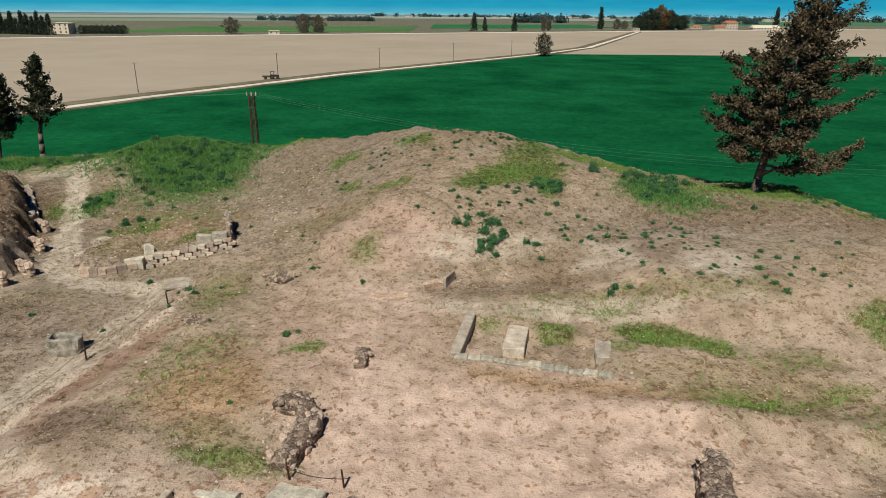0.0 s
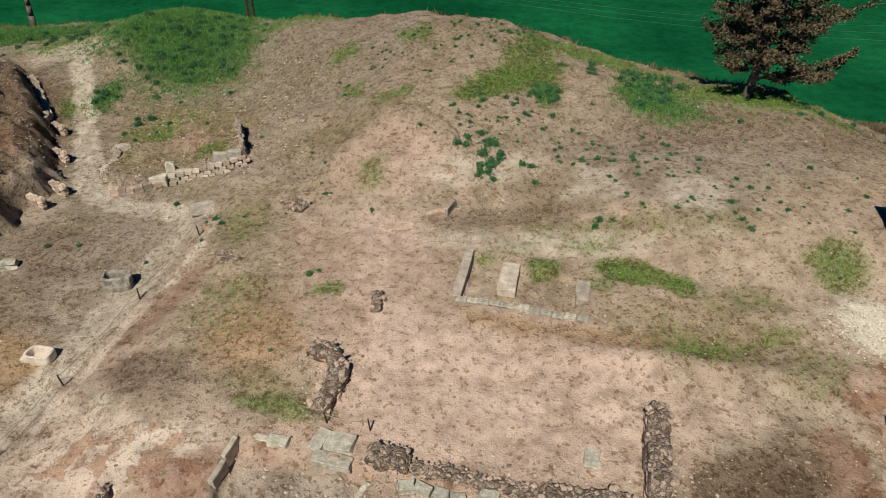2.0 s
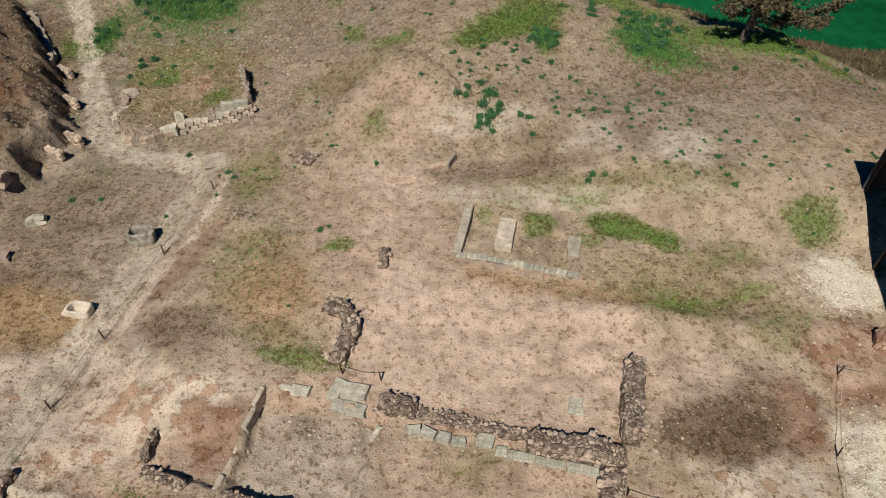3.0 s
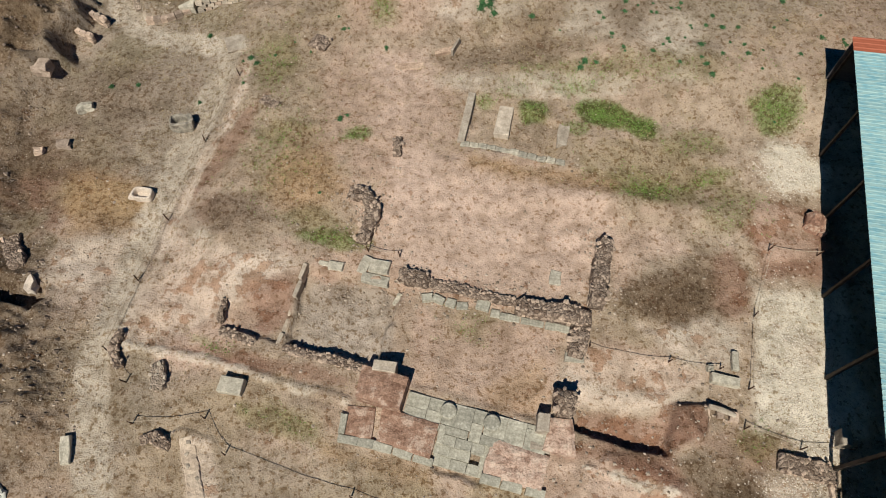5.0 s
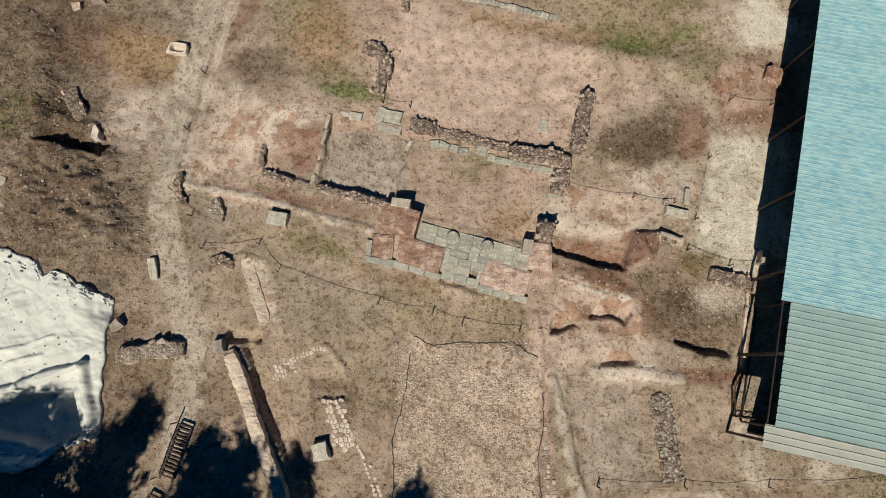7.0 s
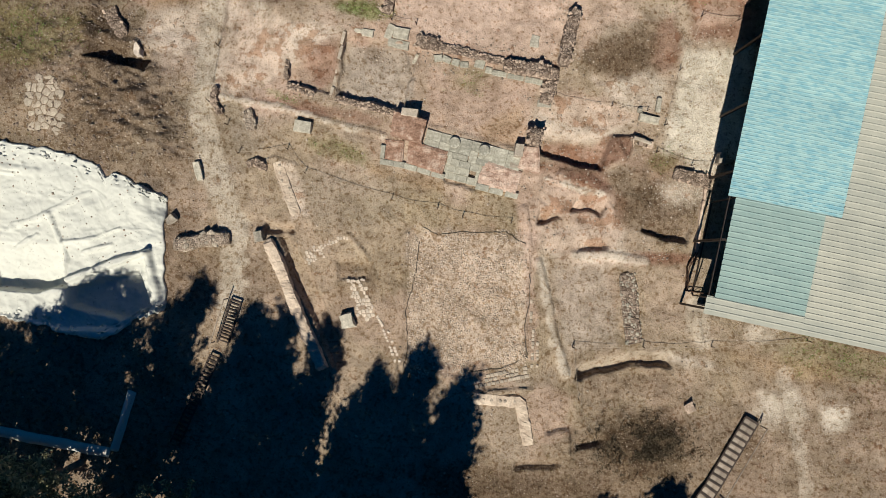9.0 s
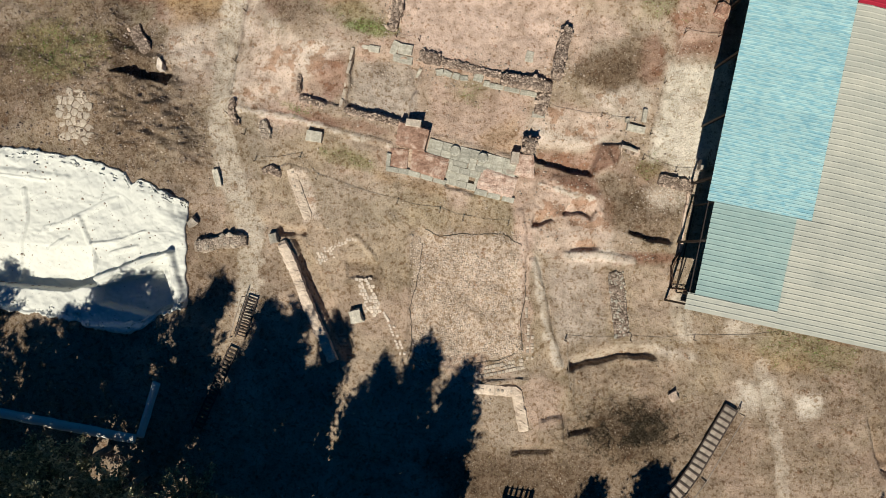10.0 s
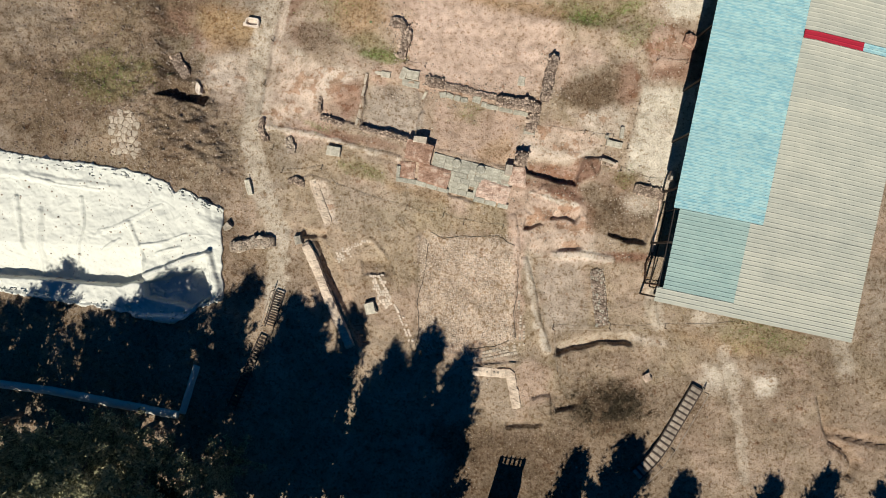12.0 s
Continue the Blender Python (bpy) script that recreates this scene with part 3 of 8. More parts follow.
blot("green", 10.4, 18.4, 1.6, 0.6, 0, 0.4)
blot("green", 18.0, 23.4, 1.5, 1.3, 0, 0.7)
blot("straw", 5.5, 19.0, 5.5, 0.7, -8, 0.6)
blot("pale", 6, 25.7, 8, 0.9, -4, 0.5)
blot("white", 18.3, 19.6, 2.0, 1.7, -20, 0.95)
blot("white", 16.0, 8.2, 1.6, 4.6, 0, 0.7)
blot("red", 17.2, 15.6, 2.6, 1.6, 0, 0.8)
blot("red", 13.8, 13.2, 1.2, 1.6, 0, 0.7)
blot("pale", 11.6, 10.2, 1.8, 1.4, 0, 0.6)
blot("pink", 8.0, 9.0, 2.6, 1.3, -10, 0.7)
blot("pale", 8.0, 8.2, 3.0, 1.0, -12, 0.5)
blot("olive", 0.6, 11.2, 1.6, 0.9, 0, 0.4)
blot("crust", 3.0, 9.8, 2.2, 1.2, 0, 0.5)
blot("red", -6.0, 13.0, 1.2, 0.9, 0, 0.3)
blot("red", -8.8, 12.5, 0.9, 1.5, -10, 0.7)
blot("red", 8.6, 3.2, 3.0, 1.8, -10, 0.75)
blot("dark", 13.0, 2.8, 2.6, 2.0, 0, 0.6)
blot("olive", 13.3, 5.4, 1.2, 0.8, 0, 0.7)
blot("pale", 14.8, 3.5, 1.5, 1.0, 0, 0.6)
blot("olive", -8.2, 6.6, 2.0, 0.7, -20, 0.5)
blot("red", -9.0, 9.2, 4.0, 0.5, -12, 0.6)
blot("straw", 1, 2.2, 8, 2.2, -8, 0.4)
blot("pink", 0.4, -4.0, 4.4, 5.2, 0, 0.7)
blot("grey", -8, 3.5, 5, 2.2, -10, 0.4)
blot("pink", 8.5, -3.5, 2.2, 2.6, 0, 0.4)
blot("pink", 13.5, -3.5, 1.6, 2.6, 0, 0.5)
blot("pink", 5.6, -11.0, 1.6, 2.0, 0, 0.6)
blot("pale", 8.2, 0.8, 1.6, 0.9, 0, 0.6)
blot("crust", 2, -15.5, 5, 2.0, -5, 0.55)
blot("crust", 16, -13.5, 9, 3.2, -8, 0.25)
blot("crust", 10, -16, 5, 3, 0, 0.5)
blot("crust", 30, -13, 6, 5, 0, 0.15)
blot("red", 31, -16.5, 4, 2, -20, 0.4)
blot("pale", 20.5, -11.0, 1.6, 1.0, 10, 0.5)
blot("pale", 24.5, -11.6, 1.2, 0.8, 0, 0.6)
blot("olive", 24, -7.5, 4.0, 1.6, -10, 0.4)
blot("red", 27, -6.9, 1.5, 0.4, -10, 0.5)
blot("pale", 19.5, -5.8, 1.2, 0.7, 0, 0.5)
blot("dark", -24, 10, 2.0, 5, 10, 0.5)
blot("crust", -30, 14, 6, 5, 0, 0.5)
blot("olive", -28, 14.5, 3.5, 2.5, 0, 0.5)
blot("red", -20, 17.5, 2.0, 1.6, 0, 0.6)
blot("straw", -19, 18.6, 3.0, 1.3, -10, 0.5)
blot("pale", -19, 15.0, 2.0, 1.6, 0, 0.5)
blot("red", -16, 38.5, 2.4, 1.6, 0, 0.5)
blot("green", -20, 40, 2.5, 1.2, 0, 0.35)
blot("lush", -40, 60, 9, 3.0, 0, 0.7)
blot("green", -33, 55, 4, 2.0, 0, 0.5)
blot("lush", -23, 56, 7.5, 4.8, 10, 0.85)
blot("green", -12, 54, 5, 2.2, 0, 0.5)
blot("green", -2.5, 45, 1.0, 1.6, 0, 0.45)
blot("green", 4.2, 39.6, 4.2, 1.4, 35, 0.85)
blot("green", 11, 44, 6, 1.5, -20, 0.7)
blot("lush", 13.4, 37.8, 3.0, 1.6, -30, 0.8)
blot("green", 19.5, 38.8, 5.0, 1.4, -8, 0.85)
blot("pale", 2, 31.5, 4, 1.4, 10, 0.4)
blot("crust", 8, 30, 5, 2, 0, 0.4)
blot("pale", 13, 28.6, 2, 1.6, 0, 0.45)

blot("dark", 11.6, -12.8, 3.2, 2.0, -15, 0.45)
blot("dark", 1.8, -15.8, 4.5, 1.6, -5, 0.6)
blot("umber", 10.5, -9.0, 2.6, 0.9, 3, 0.6)
blot("dark", 13.2, 2.6, 2.6, 1.8, 0, 0.6)
blot("red", 8.3, 3.6, 3.0, 1.2, -12, 0.6)
blot("red", 7.6, 6.3, 2.2, 0.5, -14, 0.6)
blot("red", 12.6, 5.0, 2.2, 1.2, 0, 0.4)
blot("red", 13.0, -0.8, 2.4, 0.4, -3, 0.7)

zone("court", [(-3.1, 21.9), (0.9, 21.0), (5.8, 19.8), (7.9, 18.9), (8.5, 16.5), (7.5, 15.5), (6.5, 12.4), (2.1, 13.0), (-2.3, 14.4), (-4.1, 15.2), (-3.6, 19.0)], 0.9, 0.6)
zone("court", [(-3.4, 21.5), (-0.2, 21.5), (-0.4, 25), (-1.6, 28.5), (-5.0, 28), (-4.2, 24)], 0.75, 0.8)
zone("rust", [(0.9, 20.8), (4.9, 20.0), (8.8, 18.9), (8.4, 18.2), (4.5, 18.9), (0.6, 20.0)], 0.75, 0.4)
zone("silt", [(-14.4, 16.6), (-10.9, 14.9), (-8.1, 15.2), (-7.7, 14.0), (-10.1, 12.8), (-11.3, 11.6), (-13.6, 10.7), (-15.4, 10.2), (-15.1, 12.8)], 0.85, 0.4)
zone("brick", [(-10.2, 13.4), (-7.7, 14.1), (-8.0, 11.6), (-9.0, 10.7), (-10.3, 12.2)], 0.7, 0.35)
zone("ash", [(-7.0, 14.0), (-2.9, 13.0), (-3.1, 10.4), (-3.0, 9.0), (-8.1, 10.1)], 0.85, 0.3)
zone("dark", [(-6.6, 13.6), (-5.2, 13.4), (-5.2, 12.4), (-6.2, 12.6)], 0.4, 0.5)
zone("pink", [(-1.7, 12.0), (5.3, 10.6), (4.7, 9.0), (3.9, 6.6), (-2.2, 8.2)], 0.75, 0.3)
zone("rust", [(1.2, 8.0), (4.2, 9.4), (3.8, 6.7), (1.7, 7.0)], 0.5, 0.5)
zone("olive", [(-0.4, 11.4), (1.6, 11.2), (1.4, 10.2), (-0.2, 10.4)], 0.45, 0.5)
zone("brick", [(-2.9, 13.4), (1.3, 12.3), (6.4, 11.2), (6.6, 11.9), (-2.7, 14.0)], 0.6, 0.3)
zone("court", [(7.8, 16.0), (10.5, 16.4), (12.0, 15.0), (9.6, 14.4), (7.9, 12.4)], 0.7, 0.4)
zone("crust", [(8.3, 12.0), (9.4, 13.0), (12.3, 14.8), (13.7, 13.5), (12.8, 11.8), (10.6, 10.9)], 0.75, 0.6)
zone("dark", [(8.6, 11.8), (10.4, 12.6), (12.4, 13.4), (12.6, 12.4), (10.8, 11.2)], 0.5, 0.4)
zone("brick", [(12.6, 12.0), (13.6, 11.8), (14.4, 13.8), (13.4, 14.2)], 0.7, 0.4)
zone("white", [(14.9, 12.6), (19.3, 12.9), (18.4, 5.6), (13.4, 6.1)], 0.85, 0.35)
zone("red", [(16.0, 10.2), (17.4, 10.6), (17.2, 8.6), (16.2, 8.8)], 0.35, 0.5)
zone("red", [(15.6, 17.7), (20.5, 17.1), (20, 13.0), (15.6, 13.6), (15.7, 16.4)], 0.8, 0.5)
zone("silt", [(6.3, 9.9), (9.9, 9.0), (12.4, 8.2), (9.9, 7.5), (8.7, 6.9), (7.0, 7.0), (5.5, 7.3), (5.2, 9.2)], 0.9, 0.3)
zone("gravel", [(6.0, 9.6), (8.6, 9.0), (8.4, 7.7), (5.6, 8.0)], 0.5, 0.4)
zone("silt", [(8.9, 11.0), (10.6, 10.3), (12.6, 11.4), (12.8, 8.8), (10.4, 9.6)], 0.7, 0.3)
zone("brick", [(5.7, 6.9), (7.2, 6.6), (9.0, 6.7), (9.9, 7.4), (9.3, 5.0), (7.8, 5.3), (6.4, 5.7), (5.3, 6.3)], 0.85, 0.25)
zone("red", [(9.8, 7.3), (11.4, 7.2), (11.1, 5.6), (9.2, 5.0)], 0.85, 0.25)
zone("red", [(3.9, 6.0), (9.5, 5.0), (9.7, 4.1), (6.0, 4.7), (4.2, 4.6)], 0.7, 0.4)
zone("pink", [(5.2, 4.6), (8.0, 3.8), (7.6, 2.8), (5.4, 3.0)], 0.7, 0.4)
zone("brick", [(3.9, 4.6), (5.3, 5.0), (5.6, 2.5), (5.0, 0.0), (4.2, 0.0), (3.6, 2.5)], 0.75, 0.3)
zone("brick", [(5.9, 4.0), (9.6, 3.4), (9.6, 1.7), (7.7, 1.4), (5.8, 2.1)], 0.75, 0.35)
zone("silt", [(5.0, 1.6), (7.7, 1.3), (10.8, 0.9), (10.9, -1.3), (7.4, -1.2), (5.4, -0.6)], 0.75, 0.35)
zone("red", [(10.9, -0.6), (15.3, -0.5), (15.2, -1.3), (10.9, -1.2)], 0.75, 0.2)
zone("umber", [(11.2, 2.8), (15.2, 2.6), (15.4, 0.5), (13.2, 0.2), (12.0, 1.0)], 0.8, 0.5)
zone("crust", [(9.8, 4.8), (12.3, 5.2), (12.6, 3.4), (11.6, 1.8), (10.0, 2.4)], 0.6, 0.5)
zone("silt", [(13.0, 3.9), (15.6, 4.2), (15.4, 2.7), (13.4, 2.6)], 0.8, 0.5)
zone("turf", [(-2.4, 1.3), (2.7, 0.9), (4.3, 0.0), (4.3, -3.6), (3.8, -7.6), (-3.8, -7.4), (-3.2, -2.9), (-2.8, -0.2)], 0.85, 0.25)
zone("ash", [(5.8, -1.4), (9.6, -1.4), (10.2, -6.6), (6.9, -6.9)], 0.7, 0.4)
zone("tan", [(11.7, -1.6), (14.9, -1.6), (15.2, -6.4), (12.0, -6.6)], 0.6, 0.4)
zone("silt", [(-12.0, 5.6), (-10.9, 5.7), (-10.0, 2.5), (-11.1, 2.2)], 0.85, 0.2)
zone("umber", [(-19.2, -1.0), (-12.8, 0.0), (-11.8, -2.2), (-14.7, -4.2), (-19.0, -3.6)], 0.6, 0.5)
zone("dark", [(-8.3, -0.6), (-6.0, -1.0), (-5.6, -2.6), (-6.4, -2.2), (-6.9, -1.7), (-8.0, -1.7)], 0.45, 0.25)
zone("rust", [(-21.3, 20.5), (-15.5, 19.6), (-16.7, 17.0), (-20.4, 16.4)], 0.7, 0.5)
zone("silt", [(-21.1, 14.4), (-19.0, 16.2), (-17.0, 16.6), (-16.3, 14.3), (-18.8, 13.1)], 0.75, 0.5)
zone("umber", [(-13.1, 17.4), (-12.7, 18.7), (-11.4, 18.3), (-9.3, 16.9), (-10.2, 15.7), (-12.0, 16.2)], 0.55, 0.6)
zone("sod", [(-12.0, 24.8), (-8.6, 28.2), (-6.5, 25.9), (-7.6, 22.4), (-8.0, 19.6), (-9.4, 17.6), (-11.4, 20.1)], 0.2, 1.0)
zone("rust", [(-9.8, 20.4), (-6.8, 20.8), (-5.6, 18.6), (-7.0, 16.6), (-9.2, 18)], 0.5, 0.8)
zone("red", [(-10.7, 25.2), (-12.3, 20.5), (-14.1, 18.3), (-13.8, 20.1), (-11.9, 24.0)], 0.6, 0.3)
zone("olive", [(-9.0, 17.0), (-6.0, 15.6), (-4.9, 16.4), (-7.6, 17.6)], 0.5, 0.4)
zone("green", [(-12.4, 10.6), (-11.2, 9.7), (-10.5, 9.5), (-11.4, 10.4)], 0.5, 0.3)
zone("red", [(-11.4, 10.0), (-9.0, 9.2), (-8.6, 8.6), (-11.2, 9.2)], 0.6, 0.3)
zone("olive", [(-8.6, 7.6), (-5.9, 6.6), (-5.9, 5.4), (-8.0, 6.2)], 0.4, 0.5)
zone("rust", [(-6.0, 5.6), (-1.2, 4.3), (-1.2, 3.8), (-6.0, 5.0)], 0.5, 0.3)
zone("court", [(-0.8, 4.9), (0.9, 4.4), (0.2, 2.6), (-1.0, 3.0)], 0.7, 0.4)

zone("umber", [(-27, 13), (-21, 15.4), (-19, 11.2), (-16.8, 8), (-16.5, 3), (-19.3, 4.6), (-27, 6.8)], 0.35, 0.8)
zone("hill", [(-20, 44), (-6, 38), (-3, 40), (-2, 50), (-16, 56), (-22, 50)], 0.7, 1.5)
zone("sod", [(-20.4, 34.6), (-19.4, 33.0), (-16.7, 33.2), (-12.4, 35.9), (-13.8, 42), (-19.5, 44), (-23, 44)], 0.7, 0.6)
zone("brick", [(-17.8, 38.7), (-16.6, 39.5), (-15.0, 37.5), (-15.5, 35.7), (-17.1, 36.4)], 0.6, 0.5)
zone("pink", [(-21.5, 38), (-20.6, 35.4), (-19.8, 35.6), (-20.4, 38.4)], 0.7, 0.4)
zone("green", [(-19.6, 38.9), (-18.2, 39.2), (-17.6, 38.0), (-19.2, 37.6)], 0.7, 0.4)
zone("green", [(-28.2, 45.6), (-26.2, 45.2), (-26.0, 42.6), (-27.6, 42.6)], 0.6, 0.6)
zone("olive", [(-20.6, 43.4), (-19.0, 43.2), (-18.8, 40.8), (-20.0, 40.8)], 0.7, 0.5)
zone("lush", [(-26.2, 47.6), (-24.4, 47), (-24.2, 43.8), (-25.6, 43.6)], 0.6, 0.5)
zone("olive", [(-20.2, 36.6), (-19.2, 36.2), (-19.2, 34.4), (-20.0, 34.4)], 0.7, 0.4)
zone("green", [(-15.2, 35.8), (-13.4, 36.4), (-13.4, 35.4), (-14.8, 34.6)], 0.6, 0.3)
zone("lush", [(-25.5, 52), (-23.3, 56), (-17.6, 57), (-14.8, 52), (-15.6, 47), (-19.9, 46.5), (-23.0, 49)], 0.8, 0.8)
zone("gravel", [(-36, 55), (-28, 56), (-26.5, 52.5), (-33, 50.5)], 0.7, 0.8)
zone("dark", [(-34, 45), (-29.6, 43.8), (-28.6, 40.5), (-31, 37), (-35, 40)], 0.5, 1.0)
zone("crust", [(-31, 39), (-26.4, 38.6), (-24.6, 33), (-24.8, 27), (-30, 27)], 0.75, 0.8)
zone("red", [(-28.5, 37), (-25.2, 36.4), (-24.4, 33.6), (-27, 33)], 0.5, 0.8)
zone("green", [(0.2, 37.3), (1.8, 38.7), (3.4, 40.8), (5.0, 44.6), (6.6, 47.6), (7.6, 45.6), (7.4, 38.9), (6.3, 37.2), (5.4, 39.0), (3.8, 38.8), (2.1, 36.9)], 0.85, 0.6)
zone("lush", [(5.4, 39.6), (6.8, 39.8), (6.9, 37.8), (6.0, 37.4)], 0.7, 0.4)
zone("green", [(-8.4, 46.6), (-6.4, 47.2), (-6.0, 45.4), (-7.8, 44.6)], 0.7, 0.6)
zone("green", [(-6.6, 41.2), (-5.4, 41.2), (-5.4, 39.6), (-6.5, 39.6)], 0.6, 0.5)
zone("green", [(-1.9, 47.2), (-0.9, 47.2), (-0.9, 44.2), (-1.8, 44.4)], 0.6, 0.5)
zone("green", [(-4.8, 38.5), (-1.8, 38.9), (-1.8, 37.8), (-4.4, 37.4)], 0.55, 0.6)
zone("olive", [(-10, 36.4), (-5.5, 36.8), (-3, 36.8), (-4.4, 35.4), (-9.6, 34)], 0.4, 1.0)
zone("pink", [(-6.4, 33.0), (-3.2, 35.8), (0, 33.4), (-1.6, 29.6), (-6, 29.6)], 0.7, 0.8)
zone("green", [(-4.8, 32.4), (-3.4, 32.6), (-3.4, 30.6), (-4.6, 30.2)], 0.45, 0.6)
zone("pale", [(6.6, 29.4), (7.4, 31.8), (9.6, 31.2), (9.4, 28.6)], 0.5, 0.6)
zone("grey", [(8, 36.0), (20, 34.5), (24, 30), (10, 32.5)], 0.5, 1.0)
zone("umber", [(10, 36.4), (17, 38), (25, 35.5), (24, 32), (12, 33.4)], 0.6, 1.0)
zone("green", [(14.6, 40.2), (17.6, 39.6), (22.6, 37.0), (25.6, 35.4), (25.4, 36.4), (21, 39.4), (16, 41.4)], 0.85, 0.4)
zone("lush", [(11.2, 41.6), (13.8, 41.2), (14.4, 38.6), (13.2, 37.8), (12.2, 39.6)], 0.85, 0.4)

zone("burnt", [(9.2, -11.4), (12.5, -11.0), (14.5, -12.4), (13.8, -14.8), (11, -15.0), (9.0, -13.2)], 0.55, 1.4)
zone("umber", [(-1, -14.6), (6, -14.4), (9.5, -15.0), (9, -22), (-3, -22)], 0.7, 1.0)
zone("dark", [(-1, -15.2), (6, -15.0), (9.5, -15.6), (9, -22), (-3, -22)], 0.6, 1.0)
zone("tan", [(18, -10), (23, -9.2), (25, -12.5), (33, -11), (36, -16), (34, -22), (19, -22), (20, -14)], 0.4, 1.0)
zone("pale", [(19.2, -9.6), (22.0, -9.4), (22.6, -11.4), (19.8, -12.0)], 0.6, 0.4)
zone("pale", [(23.4, -10.8), (25.2, -10.8), (25, -12.4), (23.8, -12.6)], 0.7, 0.3)
zone("rust", [(17, -6.8), (24, -8.0), (25, -9.6), (20, -8.8)], 0.45, 0.6)
zone("silt", [(12.0, -6.9), (15.8, -7.5), (17.2, -8.3), (13.6, -7.5)], 0.6, 0.3)
zone("pale", [(29.6, -5.0), (31.0, -5.2), (31.6, -11), (30.2, -11)], 0.5, 0.5)
zone("grey", [(32, -2), (38, -2), (38, -10), (33, -9)], 0.6, 1.0)
zone("flake", [(3.9, 5.0), (5.6, 4.9), (8.0, 4.0), (9.9, 3.4), (10.6, 1.0), (9.9, -1.0), (7.6, -0.9), (4.2, 0.4), (3.7, 2.6)], 0.75, 0.35)
zone("flake", [(6.0, 8.4), (9.9, 7.6), (12.2, 8.6), (10.0, 9.4), (6.6, 10.0), (5.4, 9.2)], 0.7, 0.3)
zone("flake", [(15.6, 17.6), (18.6, 17.0), (18.4, 14.6), (15.8, 14.6)], 0.5, 0.4)
zone("flake", [(-14.4, 16.4), (-11.2, 14.8), (-11.6, 11.6), (-15.4, 10.3), (-15.1, 12.8)], 0.5, 0.5)
blot("silt", -19.2, 15.4, 2.4, 2.6, 0, 0.5)
blot("dark", 10.0, 12.4, 2.6, 1.3, -12, 0.75)
blot("green", 9.6, 23.2, 2.2, 0.8, -18, 0.6)
blot("straw", 10.5, 20.0, 4.5, 1.6, -10, 0.5)
blot("rust", -8.0, 19.0, 2.2, 2.4, 0, 0.5)
blot("umber", -11.5, 17.4, 1.7, 1.3, -10, 0.6)
blot("umber", -19.5, 26.5, 4.0, 2.6, 0, 0.4)


def axis(stops, far):
    """Grid lines: even steps between the stops, then ever wider out to far."""
    mid = np.concatenate([np.arange(lo, hi - step / 2, step) for (lo, step), (hi, _) in zip(stops, stops[1:])] + [[stops[-1][0]]])
    lo, s = stops[0]
    out, d = [], 0.0
    while d < far:
        s *= 1.22
        d += s
        out.append(d)
    out = np.array(out)
    return np.concatenate([lo - out[::-1], mid, mid[-1] + out])


def grid_mesh(name, xs, ys, zfun):
    gx, gy = np.meshgrid(xs, ys)
    gz = zfun(gx, gy)
    nx, ny = len(xs), len(ys)
    me = bpy.data.meshes.new(name)
    idx = np.arange(nx * ny).reshape(ny, nx)
    quads = np.stack([idx[:-1, :-1], idx[:-1, 1:], idx[1:, 1:], idx[1:, :-1]], -1).reshape(-1, 4)
    me.from_pydata(np.stack([gx, gy, gz], -1).reshape(-1, 3), [], quads)
    me.polygons.foreach_set("use_smooth", np.ones(len(quads), bool))
    return me, gx, gy


def build_ground():
    me, gx, gy = grid_mesh("ground", axis(((-45, 0.2), (-29, 0.15), (-17, 0.115), (17, 0.2), (45, 0.2)), 4600), axis(((-28, 0.2), (-15, 0.115), (25, 0.17), (50, 0.22), (64, 0.2)), 4600), height)
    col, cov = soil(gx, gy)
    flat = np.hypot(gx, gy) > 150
    # the far plain's grey-green has distance haze mixed into its colour
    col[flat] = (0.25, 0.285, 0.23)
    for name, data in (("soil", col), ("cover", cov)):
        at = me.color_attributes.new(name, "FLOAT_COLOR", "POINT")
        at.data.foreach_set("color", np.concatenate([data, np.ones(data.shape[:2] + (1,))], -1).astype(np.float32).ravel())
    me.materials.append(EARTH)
    return tagged(new("ground", me), "excavated reddish-tan earth mound with dry grass and green weeds", "ground", kind="structure")


build_ground()
LEVEL_X, LEVEL_Y = np.arange(-60, 60, 0.2), np.arange(-45, 80, 0.2)
LEVEL = height(*np.meshgrid(LEVEL_X, LEVEL_Y))


def ground_z(x, y):
    """The ground's level at one place."""
    u, v = (x + 60) / 0.2, (y + 45) / 0.2
    i, j = int(u), int(v)
    if not (0 <= i < len(LEVEL_X) - 1 and 0 <= j < len(LEVEL_Y) - 1):
        return float(height(np.array([x]), np.array([y]))[0])
    u, v = u - i, v - j
    return float((LEVEL[j, i] * (1 - u) + LEVEL[j, i + 1] * u) * (1 - v) + (LEVEL[j + 1, i] * (1 - u) + LEVEL[j + 1, i + 1] * u) * v)


# ---- helpers for things ----


def thing(name, x, y, z=None, turn=0.0, label="", category="", group="", kind=""):
    ob = new(name)
    ob.empty_display_size = 0.2
    ob.matrix_basis = pose(x, y, ground_z(x, y) if z is None else z, 0, 0, turn)
    return tagged(ob, label, category, group, kind)


def mesh_of(bm, name, mat, sm=False):
    me = bpy.data.meshes.new(name)
    bm.to_mesh(me)
    bm.free()
    if mat:
        me.materials.append(mat)
    if sm:
        me.polygons.foreach_set("use_smooth", np.ones(len(me.polygons), bool))
    return me


def part(name, bm, mat, parent, label="", sm=False):
    me = bm if isinstance(bm, bpy.types.Mesh) else mesh_of(bm, name, mat, sm)
    ob = new(name, me)
    ob.parent = parent
    return tagged(ob, label)


